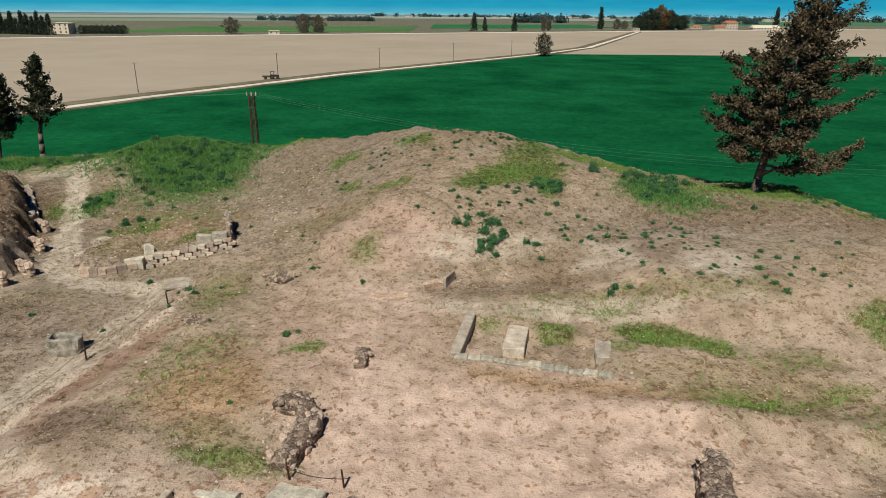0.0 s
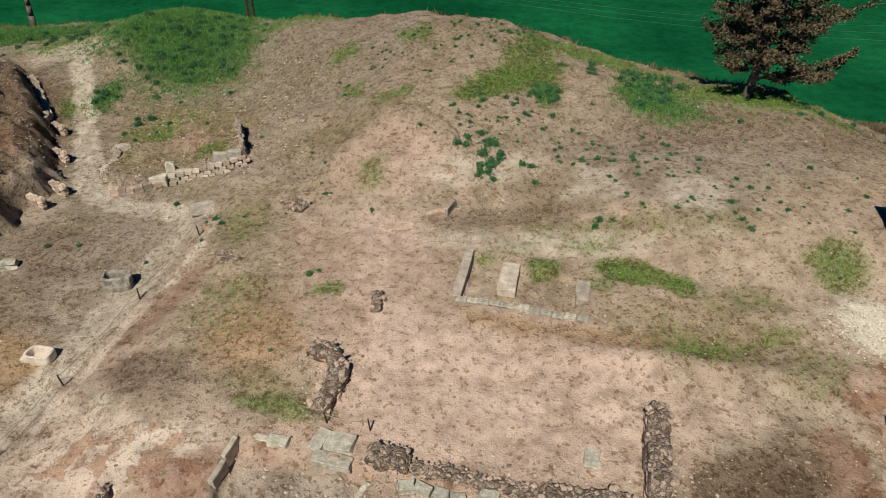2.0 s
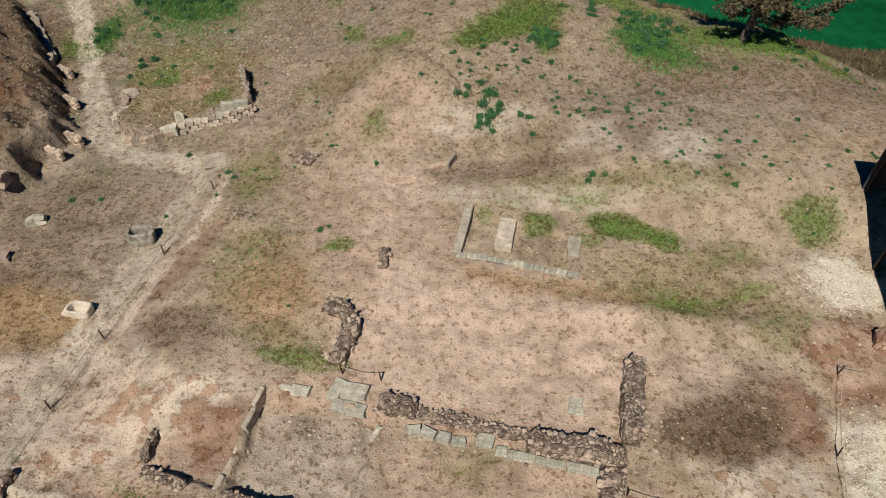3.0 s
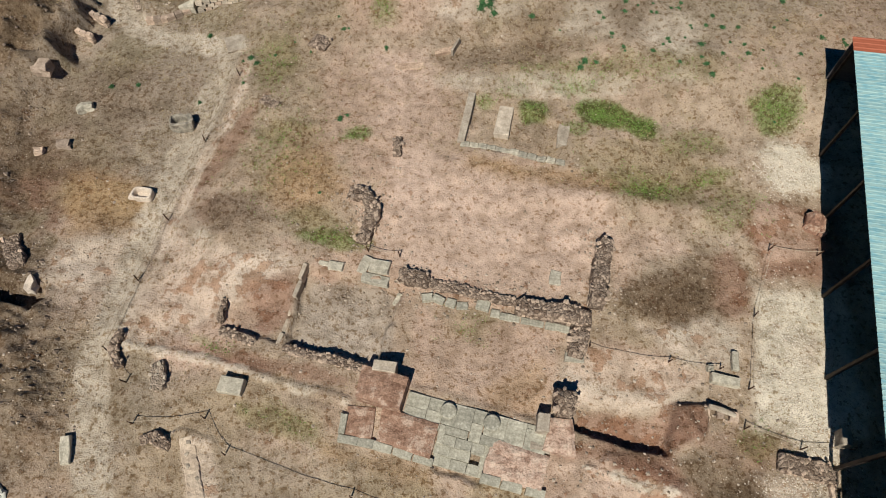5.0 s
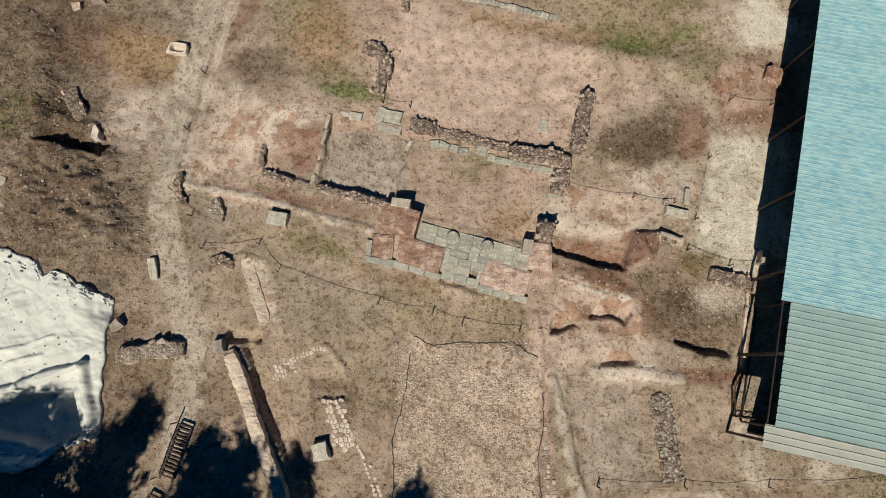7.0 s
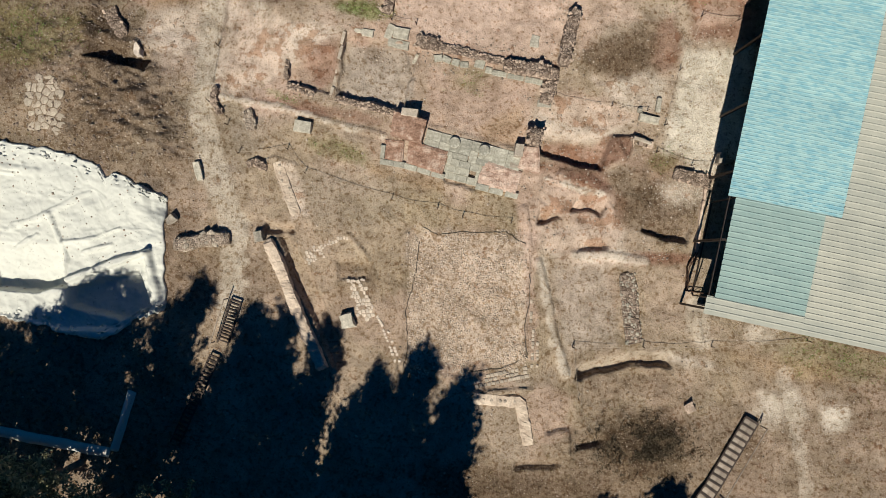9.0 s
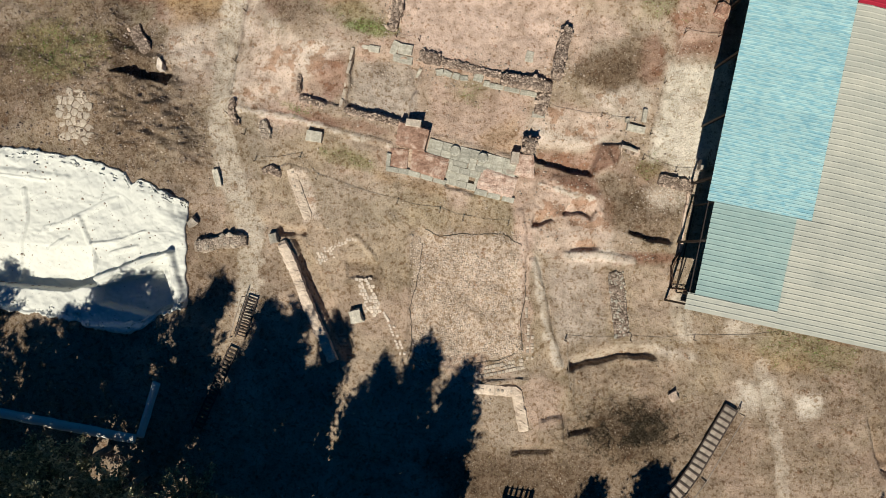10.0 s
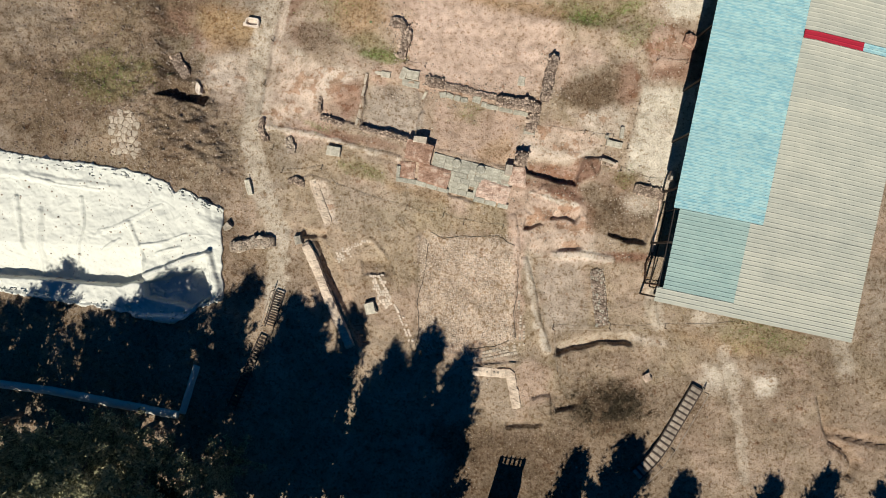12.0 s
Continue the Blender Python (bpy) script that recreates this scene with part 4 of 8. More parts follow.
def box(bm, x, y, z, sx, sy, sz, turn=0.0):
    """A box with its base's centre at x, y, z."""
    m = pose(x, y, z + sz / 2, 0, 0, turn) @ Matrix.Diagonal((sx, sy, sz, 1))
    return bmesh.ops.create_cube(bm, size=1, matrix=m)["verts"]


def tube(bm, a, b, r0, r1=None, sides=6):
    """A tapered round bar from a to b, closed at both ends."""
    a, b = Vector(a), Vector(b)
    d = (b - a).normalized()
    u = d.orthogonal().normalized()
    v = d.cross(u)
    turn = [(math.cos(2 * math.pi * k / sides), math.sin(2 * math.pi * k / sides)) for k in range(sides)]
    low = [bm.verts.new(a + (u * c + v * s) * r0) for c, s in turn]
    top = [bm.verts.new(b + (u * c + v * s) * (r0 if r1 is None else r1)) for c, s in turn]
    for k in range(sides):
        j = (k + 1) % sides
        bm.faces.new((low[k], low[j], top[j], top[k]))
    bm.faces.new(low[::-1])
    bm.faces.new(top)


def strip_mesh(name, pts, wide, z, mat, rnd=0.0):
    """A flat band along a line, a few centimetres thick."""
    bm = bmesh.new()
    rows = []
    for i, p in enumerate(pts):
        a, b = Vector(pts[max(i - 1, 0)]), Vector(pts[min(i + 1, len(pts) - 1)])
        n = Vector((-(b - a).y, (b - a).x)).normalized() * wide / 2
        rows.append([bm.verts.new((p[0] + k * n.x, p[1] + k * n.y, z - (0.3 if abs(k) > 1 else 0))) for k in (-1.1, -1, 1, 1.1)])
    for r, s in zip(rows, rows[1:]):
        for k in range(3):
            bm.faces.new((r[k], r[k + 1], s[k + 1], s[k]))
    return mesh_of(bm, name, mat)

# ---- fields, roads and distance ----


def field(name, poly, top, mat, label):
    bm = bmesh.new()
    up = [bm.verts.new((x, y, top)) for x, y in poly]
    down = [bm.verts.new((x, y, PLAIN - 0.5)) for x, y in poly]
    bm.faces.new(up)
    for i in range(len(poly)):
        j = (i + 1) % len(poly)
        bm.faces.new((down[i], down[j], up[j], up[i]))
    bmesh.ops.recalc_face_normals(bm, faces=bm.faces)
    return tagged(new(name, mesh_of(bm, name, mat)), label, "field", kind="structure")


ROAD_LINE = [(-150, 60), (-110, 112), (-88, 146), (-77, 168), (-62, 193), (-37, 237), (-2, 287), (49, 362), (93, 440), (137, 560), (235, 832)]
field("wheat_field", [(-146, 60), (-105, 30), (130, 20), (420, 200), (420, 372), (60, 368), (36, 345), (-2, 283), (-37, 233), (-62, 189), (-88, 142)], PLAIN + 0.12, FIELD_GREEN, "deep green field of young wheat below the mound")
field("ploughed_field", [(-160, 62), (-90, 148), (-62, 197), (-2, 291), (49, 366), (93, 446), (137, 566), (228, 838), (-2, 712), (-230, 570), (-330, 498), (-420, 420)], PLAIN + 0.1, FIELD_BARE, "bare pale ploughed field beyond the farm track")
field("ploughed_field", [(64, 372), (420, 376), (900, 700), (900, 1200), (245, 850), (141, 562), (97, 442)], PLAIN + 0.1, FIELD_BARE, "bare pale ploughed field beside the wheat")
# farther strips carry blue-grey haze in their crop colours
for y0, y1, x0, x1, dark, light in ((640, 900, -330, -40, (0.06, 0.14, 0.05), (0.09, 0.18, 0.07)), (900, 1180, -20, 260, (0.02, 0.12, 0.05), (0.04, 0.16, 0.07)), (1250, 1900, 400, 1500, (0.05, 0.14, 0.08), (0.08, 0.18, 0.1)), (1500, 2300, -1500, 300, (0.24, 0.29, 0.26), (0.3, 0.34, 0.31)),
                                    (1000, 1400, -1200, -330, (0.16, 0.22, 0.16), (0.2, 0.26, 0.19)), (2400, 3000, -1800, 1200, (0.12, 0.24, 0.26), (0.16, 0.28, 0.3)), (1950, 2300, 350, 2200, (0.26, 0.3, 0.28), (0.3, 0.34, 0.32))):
    mat = rough_matter("haze_tinted_crop", dark, light, 0.01, 0.05, 1.0, 0.0, 0.0, spec=0.0, speck=0.15)
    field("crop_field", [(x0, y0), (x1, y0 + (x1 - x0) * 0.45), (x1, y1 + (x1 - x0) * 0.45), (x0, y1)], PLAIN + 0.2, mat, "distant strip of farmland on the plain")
tagged(new("road", strip_mesh("road", ROAD_LINE, 3.6, PLAIN + 0.2, TRACK)), "pale unpaved farm track between the fields", "road", kind="structure")
VERGE = rough_matter("dry_verge", (0.09, 0.085, 0.045), (0.22, 0.19, 0.12), 0.1, 1.5, 0.95, 0.2, 0.0)
tagged(new("verge", strip_mesh("verge", [(x - 4.2, y + 2.6) for x, y in ROAD_LINE], 5.0, PLAIN + 0.32, VERGE)), "brown weedy verge along the farm track", "verge", kind="structure")
tagged(new("verge", strip_mesh("verge", [(x + 3.0, y - 1.9) for x, y in ROAD_LINE], 2.2, PLAIN + 0.34, VERGE)), "brown weedy verge between track and wheat", "verge", kind="structure")
tagged(new("road", strip_mesh("road", [(-700, 240), (-328, 502), (-232, 574), (-2, 718), (242, 858), (738, 1149), (1500, 1590)], 9.0, PLAIN + 0.25, TRACK)), "pale country road crossing the plain", "road", kind="structure")


def mountains():
    ang = np.linspace(-1.5, 1.5, 160)
    bm = bmesh.new()
    rows = []
    for a in ang:
        ridge = 330 + 120 * noise.noise((a * 3, 0, 1)) + 40 * noise.noise((a * 14, 3, 1))
        rows.append([bm.verts.new((4300 * math.sin(a), 4300 * math.cos(a), PLAIN - 4 + k * ridge)) for k in (0, 0.1, 0.3, 0.6, 1)])
    for r, s in zip(rows, rows[1:]):
        for k in range(4):
            bm.faces.new((r[k], r[k + 1], s[k + 1], s[k]))
    mat, nodes, link, bsdf = shader("glowing_haze_mountains", 1.0)
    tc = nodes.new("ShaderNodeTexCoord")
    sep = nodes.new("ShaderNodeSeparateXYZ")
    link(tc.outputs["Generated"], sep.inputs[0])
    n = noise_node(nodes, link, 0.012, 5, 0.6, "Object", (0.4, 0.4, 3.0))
    # haze is painted as a gradient, and the whole ridge glows by itself
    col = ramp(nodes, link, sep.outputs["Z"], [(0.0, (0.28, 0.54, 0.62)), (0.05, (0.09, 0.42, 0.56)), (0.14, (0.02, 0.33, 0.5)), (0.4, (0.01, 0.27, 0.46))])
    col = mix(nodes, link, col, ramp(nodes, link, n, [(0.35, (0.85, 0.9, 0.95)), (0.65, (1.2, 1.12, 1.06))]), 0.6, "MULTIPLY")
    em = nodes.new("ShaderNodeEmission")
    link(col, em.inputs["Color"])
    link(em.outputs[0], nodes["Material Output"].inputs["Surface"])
    tagged(new("backdrop", mesh_of(bm, "backdrop", mat, True)), "glowing backdrop of mountains with painted blue haze beyond the plain", "mountains", kind="structure")


mountains()

# ---- pieces ----
rng = random.Random(11)


def block_bm(sx, sy, sz, rough=0.03, seed=0, cuts=2, bevel=0.05):
    """A weathered block, its base's centre at the origin: rounded edges, uneven faces."""
    bm = bmesh.new()
    box(bm, 0, 0, 0, sx, sy, sz)
    if bevel:
        bmesh.ops.bevel(bm, geom=bm.edges[:], offset=min(bevel, 0.3 * min(sx, sy, sz)), segments=1, affect="EDGES")
    if cuts:
        bmesh.ops.subdivide_edges(bm, edges=bm.edges[:], cuts=cuts - 1 or 1, use_grid_fill=True)
    for v in bm.verts:
        n = noise.noise_vector(v.co * (2.2 / max(sx, sy, sz)) * 2 + Vector((seed * 3.7, 1.3, 0)))
        f = noise.noise_vector(v.co * 7 + Vector((0, seed * 5.1, 2)))
        v.co += n * rough * 1.6 + f * rough * 0.6
    return bm


def lump_mesh(name, seed, mat, power=0.5, rough=0.4):
    """An irregular stone about one metre across, made to be scaled."""
    bm = bmesh.new()
    bmesh.ops.create_icosphere(bm, subdivisions=1, radius=0.5)
    for v in bm.verts:
        v.co = Vector([math.copysign(abs(c * 2) ** power, c) * 0.5 for c in v.co])
        v.co *= 1 + rough * noise.noise(v.co * 2.3 + Vector((seed * 9.1, 0, 0)))
    return mesh_of(bm, name, mat)


LUMPS = {m.name: [lump_mesh("stone", 7 * k + 1, m) for k in range(6)] for m in (RUBBLE, LIMESTONE, BASALT, MUDBRICK)}


def lump(name, parent, mat, at, size, turn=None):
    ob = new(name, rng.choice(LUMPS[mat.name]))
    ob.parent = parent
    ob.matrix_basis = Matrix.LocRotScale(at, Euler((rng.uniform(-0.3, 0.3), rng.uniform(-0.3, 0.3), rng.uniform(0, 6.3) if turn is None else turn)), size)
    return ob


def along(pts, step):
    """Places and directions every so many metres along a line."""
    out = []
    for (ax, ay), (bx, by) in zip(pts, pts[1:]):
        n = max(1, round(math.hypot(bx - ax, by - ay) / step))
        for k in range(n):
            f = (k + 0.5) / n
            out.append((ax + f * (bx - ax), ay + f * (by - ay), math.atan2(by - ay, bx - ax)))
    return out


def packed(name, dark, light, gap, scale=5.0):
    """Packed rubble and crumbled mudbrick: small stones of differing tone with dark gaps between them."""
    mat, nodes, link, bsdf = shader(name, 0.95)
    tc = nodes.new("ShaderNodeTexCoord")
    n = nodes.new("ShaderNodeTexNoise")
    n.inputs["Scale"].default_value, n.inputs["Detail"].default_value = 4.0, 4.0
    link(tc.outputs["Object"], n.inputs["Vector"])
    warp = nodes.new("ShaderNodeVectorMath")
    warp.operation = "MULTIPLY_ADD"
    warp.inputs[1].default_value = (0.32, 0.32, 0.32)
    link(n.outputs["Color"], warp.inputs[0])
    link(tc.outputs["Object"], warp.inputs[2])
    cell, edge = nodes.new("ShaderNodeTexVoronoi"), nodes.new("ShaderNodeTexVoronoi")
    edge.feature = "DISTANCE_TO_EDGE"
    for v in (cell, edge):
        v.inputs["Scale"].default_value = scale
        link(warp.outputs[0], v.inputs["Vector"])
    sep = nodes.new("ShaderNodeSeparateColor")
    link(cell.outputs["Color"], sep.inputs[0])
    col = ramp(nodes, link, sep.outputs[0], [(0.1, dark), (0.9, light)])
    f = noise_node(nodes, link, 18.0, 4, 0.75)
    col = mix(nodes, link, col, ramp(nodes, link, f, [(0.32, (0.6, 0.58, 0.55)), (0.66, (1.2, 1.18, 1.16))]), 0.9, "MULTIPLY")
    col = mix(nodes, link, gap, col, ramp(nodes, link, edge.outputs["Distance"], [(0.0, (0, 0, 0)), (0.07, (1, 1, 1))]))
    link(col, bsdf.inputs["Base Color"])
    bump(nodes, link, bsdf, mix(nodes, link, edge.outputs["Distance"], f, 0.25), 1.0, 0.25)
    return mat


EARTH_FILL = packed("crumbled_wall_earth", (0.2, 0.145, 0.11), (0.5, 0.4, 0.32), (0.09, 0.065, 0.05), 6.0)
PALE_FILL = packed("packed_pale_rubble", (0.38, 0.31, 0.24), (0.60, 0.50, 0.41), (0.24, 0.18, 0.13), 7.0)


def core_bm(pts, wide, high, ox, oy, oz, sink=0.5, jag=0.09):
    """The body of a wall along a line, following the ground, with steep broken faces and an uneven crest."""
    bm = bmesh.new()
    fine = along(pts, 0.13)
    rows = []
    for i, (x, y, a) in enumerate(fine):
        nx, ny = -math.sin(a), math.cos(a)
        g = ground_z(x, y) - oz
        end = min(1.0, 0.55 + 0.25 * min(i, len(fine) - 1 - i))
        w = wide / 2 * (1 + 0.18 * noise.noise((x * 1.3, y * 1.3, 0))) * (0.6 + 0.4 * end)
        t = high * (1 + 0.22 * noise.noise((x * 1.7, y * 1.7, 5))) * end
        row = []
        for k, z in ((-1.06, -sink), (-1.02, t * 0.3), (-0.97, t * 0.65), (-0.88, t * 0.93), (-0.5, t), (0.0, t * 1.02), (0.5, t), (0.88, t * 0.93), (0.97, t * 0.65), (1.02, t * 0.3), (1.06, -sink)):
            p = Vector((x + nx * w * k, y + ny * w * k, z))
            j = noise.noise_vector(p * 3.1) + noise.noise_vector(p * 7.3) * 0.7
            row.append(bm.verts.new((p.x - ox + j.x * jag, p.y - oy + j.y * jag, g + z + j.z * jag * (0.9 if z > 0 else 0))))
        rows.append(row)
    for r, s in zip(rows, rows[1:]):
        for k in range(10):
            bm.faces.new((r[k], s[k], s[k + 1], r[k + 1]))
    for r in (rows[0], rows[-1]):
        bm.faces.new(r)
    bmesh.ops.recalc_face_normals(bm, faces=bm.faces)
    return bm


def rubble_wall(name, pts, wide, high, size, stone, core, label, courses=2, keep=0.9, flat=0.75):
    """A ruined wall: a packed core, and the stones that stand out of its faces and crest."""
    ox, oy = pts[0]
    oz = ground_z(ox, oy)
    wall = thing(name, ox, oy, oz, 0, label, "wall")
    fill = PALE_FILL if stone is LIMESTONE else core if core is MUDBRICK else EARTH_FILL
    part("core", core_bm(pts, wide, high, ox, oy, oz), fill, wall, "packed rubble and crumbled mudbrick core")
    size *= 0.8
    line = along(pts, size * 0.8)
    for i, (x, y, a) in enumerate(line):
        if not 0 < i < len(line) - 1:
            continue
        nx, ny = -math.sin(a), math.cos(a)
        g = ground_z(x, y) - oz
        t = high * (1 + 0.22 * noise.noise((x * 1.7, y * 1.7, 5)))
        n = max(2, round(wide / size))
        for k in range(n):
            if rng.random() < keep * 0.8:
                off = (k / (n - 1) - 0.5) * (wide - size * 0.5)
                s = size * rng.choice((0.4, 0.5, 0.65, 0.8, 0.95, 1.25))
                lump("stone", wall, stone, (x - ox + nx * off + rng.uniform(-0.5, 0.5) * size, y - oy + ny * off + rng.uniform(-0.5, 0.5) * size, g + t * 0.95 - s * flat * rng.uniform(0.1, 0.45)), (s, s * rng.uniform(0.55, 1), s * flat), a + rng.uniform(-1.2, 1.2))
        for c in range(courses - 1):
            for side in (-1, 1):
                if rng.random() < keep * 0.6:
                    s = size * rng.uniform(0.6, 1.15)
                    off = side * (wide / 2 - size * 0.1)
                    lump("stone", wall, stone, (x - ox + nx * off, y - oy + ny * off, g + t * (c + 0.4) / courses), (s, s * 0.7, s * flat), a)
    return wall


def single(name, x, y, sx, sy, sz, turn, mat, label, category="stone", rough=0.03, sink=0.1, tilt=(0, 0), seed=None, bevel=0.028):
    """One loose or set stone, resting in the ground."""
    bm = block_bm(sx, sy, sz, rough, rng.randrange(99) if seed is None else seed, 2, bevel)
    ob = new(name, mesh_of(bm, name, mat))
    ob.matrix_basis = pose(x, y, ground_z(x, y) - sink, tilt[0], tilt[1], turn)
    return tagged(ob, label, category)


# ---- ruined walls ----
rubble_wall("court_wall", [(-2.75, 13.75), (-2.0, 13.55), (-1.2, 13.3)], 0.85, 0.42, 0.28, RUBBLE, WALL_EARTH, "low heap of tumbled rubble ending the courtyard wall", 2, 0.8)
rubble_wall("court_wall", [(-1.3, 13.3), (0.0, 12.95), (1.3, 12.6), (3.1, 12.15)], 0.45, 0.3, 0.2, RUBBLE, WALL_EARTH, "thin broken edge of rubble along the courtyard", 2, 0.8)
rubble_wall("court_wall", [(2.9, 11.95), (4.5, 11.65), (6.6, 11.2)], 0.8, 0.68, 0.3, RUBBLE, WALL_EARTH, "low ruined rubble wall of pale stones along the courtyard", 3, 0.95)
rubble_wall("spur_wall", [(7.75, 15.5), (7.3, 13.9), (6.8, 11.7)], 0.75, 0.95, 0.28, RUBBLE, WALL_EARTH, "rounded stub of a thick rubble wall", 3)
rubble_wall("spur_wall", [(6.1, 11.0), (5.6, 9.3)], 0.85, 0.5, 0.3, RUBBLE, WALL_EARTH, "crumbled low rubble wall beside a sunken room")
rubble_wall("rubble_heap", [(-5.5, 18.45), (-4.5, 18.2), (-4.1, 17.2), (-4.7, 15.4)], 0.7, 0.5, 0.3, RUBBLE, WALL_EARTH, "bent line of tumbled dark rubble in dry grass")
rubble_wall("room_wall", [(-8.2, 10.0), (-6.2, 9.45), (-4.2, 8.95)], 0.4, 0.16, 0.24, RUBBLE, WALL_EARTH, "thin crumbling stone edge of a sunken room")
rubble_wall("room_wall", [(-11.4, 11.0), (-10.3, 10.6), (-9.4, 10.2)], 0.4, 0.14, 0.24, RUBBLE, WALL_EARTH, "low mudbrick edge of a sunken room")
rubble_wall("room_wall", [(-11.2, 12.6), (-11.4, 11.2)], 0.28, 0.22, 0.2, RUBBLE, WALL_EARTH, "short thin rubble wall in red earth")
rubble_wall("path_kerb", [(-15.9, 11.0), (-16.1, 9.9), (-15.6, 9.0)], 0.4, 0.35, 0.3, RUBBLE, WALL_EARTH, "broken kerb of dark stones beside the gravel way")
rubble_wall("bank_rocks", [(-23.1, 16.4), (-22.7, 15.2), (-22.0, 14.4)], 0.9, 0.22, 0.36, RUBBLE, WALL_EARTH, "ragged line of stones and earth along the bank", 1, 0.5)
rubble_wall("stub_wall", [(-13.9, 9.4), (-13.7, 8.6), (-13.6, 7.9)], 0.6, 0.3, 0.22, LIMESTONE, WALL_EARTH, "pale stub of a small stone wall")
rubble_wall("stone_row", [(-14.0, 5.6), (-13.4, 5.9), (-12.6, 5.4)], 0.5, 0.25, 0.3, RUBBLE, WALL_EARTH, "tumbled row of dark field stones")
rubble_wall("cobble_wall", [(10.85, -1.7), (11.05, -4.2), (11.25, -6.5)], 1.05, 0.16, 0.22, BASALT, RUBBLE, "band of packed grey cobbles, a wall footing", 1, 0.95)
rubble_wall("rubble_heap", [(13.9, 4.7), (15.4, 4.3), (16.5, 4.0)], 0.8, 0.4, 0.24, RUBBLE, WALL_EARTH, "heap of broken stone beside the shed")
rubble_wall("side_wall", [(-21.6, 38.6), (-20.9, 36.6), (-20.9, 35.2), (-19.9, 32.8)], 0.45, 0.25, 0.42, LIMESTONE, WALL_EARTH, "broken low side wall of pale blocks", 1, 0.6)
rubble_wall("earth_rim", [(-32.0, 48.4), (-28.9, 43.9), (-28.0, 42.5), (-27.6, 41.0)], 0.4, 0.3, 0.34, LIMESTONE, WALL_EARTH, "winding low rim of pale stones on the bank", 1)
rubble_wall("field_wall", [(-18.7, 0.45), (-16.8, 0.8), (-15.1, 0.9)], 0.85, 0.6, 0.42, LIMESTONE, RUBBLE, "short wall of squared pale stones beside the sheet", 2, 0.95)
rubble_wall("pillar_foot", [(5.0, 7.9), (4.8, 6.5)], 0.9, 1.15, 0.32, RUBBLE, WALL_EARTH, "broken pier of rubble and mudbrick at the porch", 3)
rubble_wall("slope_stones", [(-8.4, 29.3), (-7.3, 28.6)], 0.9, 0.25, 0.3, RUBBLE, WALL_EARTH, "tumbled dark stones on the slope", 1, 0.7)
rubble_wall("slope_stones", [(-11.0, 24.9), (-9.8, 24.2)], 0.5, 0.12, 0.2, RUBBLE, WALL_EARTH, "small scatter of broken stones", 1, 0.6)
rubble_wall("slope_stones", [(-2.9, 22.0), (-3.0, 20.6)], 0.45, 0.3, 0.26, RUBBLE, WALL_EARTH, "small heap of dark stones", 1, 0.8)
rubble_wall("tower_stub", [(18.1, 16.6), (19.3, 16.1)], 0.9, 0.7, 0.34, MUDBRICK, MUDBRICK, "stub of a red mudbrick wall by the shed")


def earth_wall(name, pts, wide, high, mat, label, stones=0):
    ox, oy = pts[0]
    oz = ground_z(ox, oy)
    wall = thing(name, ox, oy, oz, 0, label, "wall")
    part("core", core_bm(pts, wide, high, ox, oy, oz, 0.5, 0.07), mat, wall)
    for x, y, a in along(pts, 0.5)[:stones]:
        lump("stone", wall, LIMESTONE, (x - ox + rng.uniform(-0.3, 0.3) * wide, y - oy, ground_z(x, y) - oz + high), (0.22, 0.18, 0.12))
    return wall


WHITESTONE = rough_matter("white_limestone", (0.55, 0.47, 0.39), (0.78, 0.70, 0.6), 2.0, 20.0, 0.85, 0.4, 0.0)
PLASTER = rough_matter("lime_plaster", (0.44, 0.35, 0.27), (0.66, 0.56, 0.45), 1.4, 12.0, 0.95, 0.5, 0.1)
earth_wall("long_wall", [(-12.7, 0.8), (-11.9, -1.0), (-11.0, -3.4), (-9.1, -7.8)], 0.78, 0.5, PLASTER, "long wall stump with a pale crumbling top", 0)
earth_wall("pale_wall", [(-12.0, 5.9), (-11.5, 4.4), (-10.75, 2.3)], 0.7, 0.1, PLASTER, "low pale wall footing sunk in the ground", 4)
earth_wall("corner_wall", [(0.6, -9.8), (3.7, -10.1), (3.95, -11.5), (4.2, -13.0)], 0.75, 0.2, PLASTER, "low L-shaped wall with a pale plastered top", 6)

PAVING = rough_matter("lichened_paving", (0.29, 0.285, 0.235), (0.45, 0.44, 0.37), 2.2, 9.0, 0.9, 0.5, 0.14, speck=0.9)
lichen = PAVING.node_tree.nodes
spots = ramp(lichen, PAVING.node_tree.links.new, noise_node(lichen, PAVING.node_tree.links.new, 7.0, 6, 0.75), [(0.55, (0, 0, 0)), (0.6, (0.7, 0.7, 0.7))])
field_of = ramp(lichen, PAVING.node_tree.links.new, noise_node(lichen, PAVING.node_tree.links.new, 1.1, 3, 0.6), [(0.42, (0, 0, 0)), (0.58, (1, 1, 1))])
base_link = lichen["Principled BSDF"].inputs["Base Color"].links[0].from_socket
PAVING.node_tree.links.new(mix(lichen, PAVING.node_tree.links.new, base_link, (0.68, 0.66, 0.56), mix(lichen, PAVING.node_tree.links.new, spots, field_of, 1.0, "MULTIPLY")), lichen["Principled BSDF"].inputs["Base Color"])

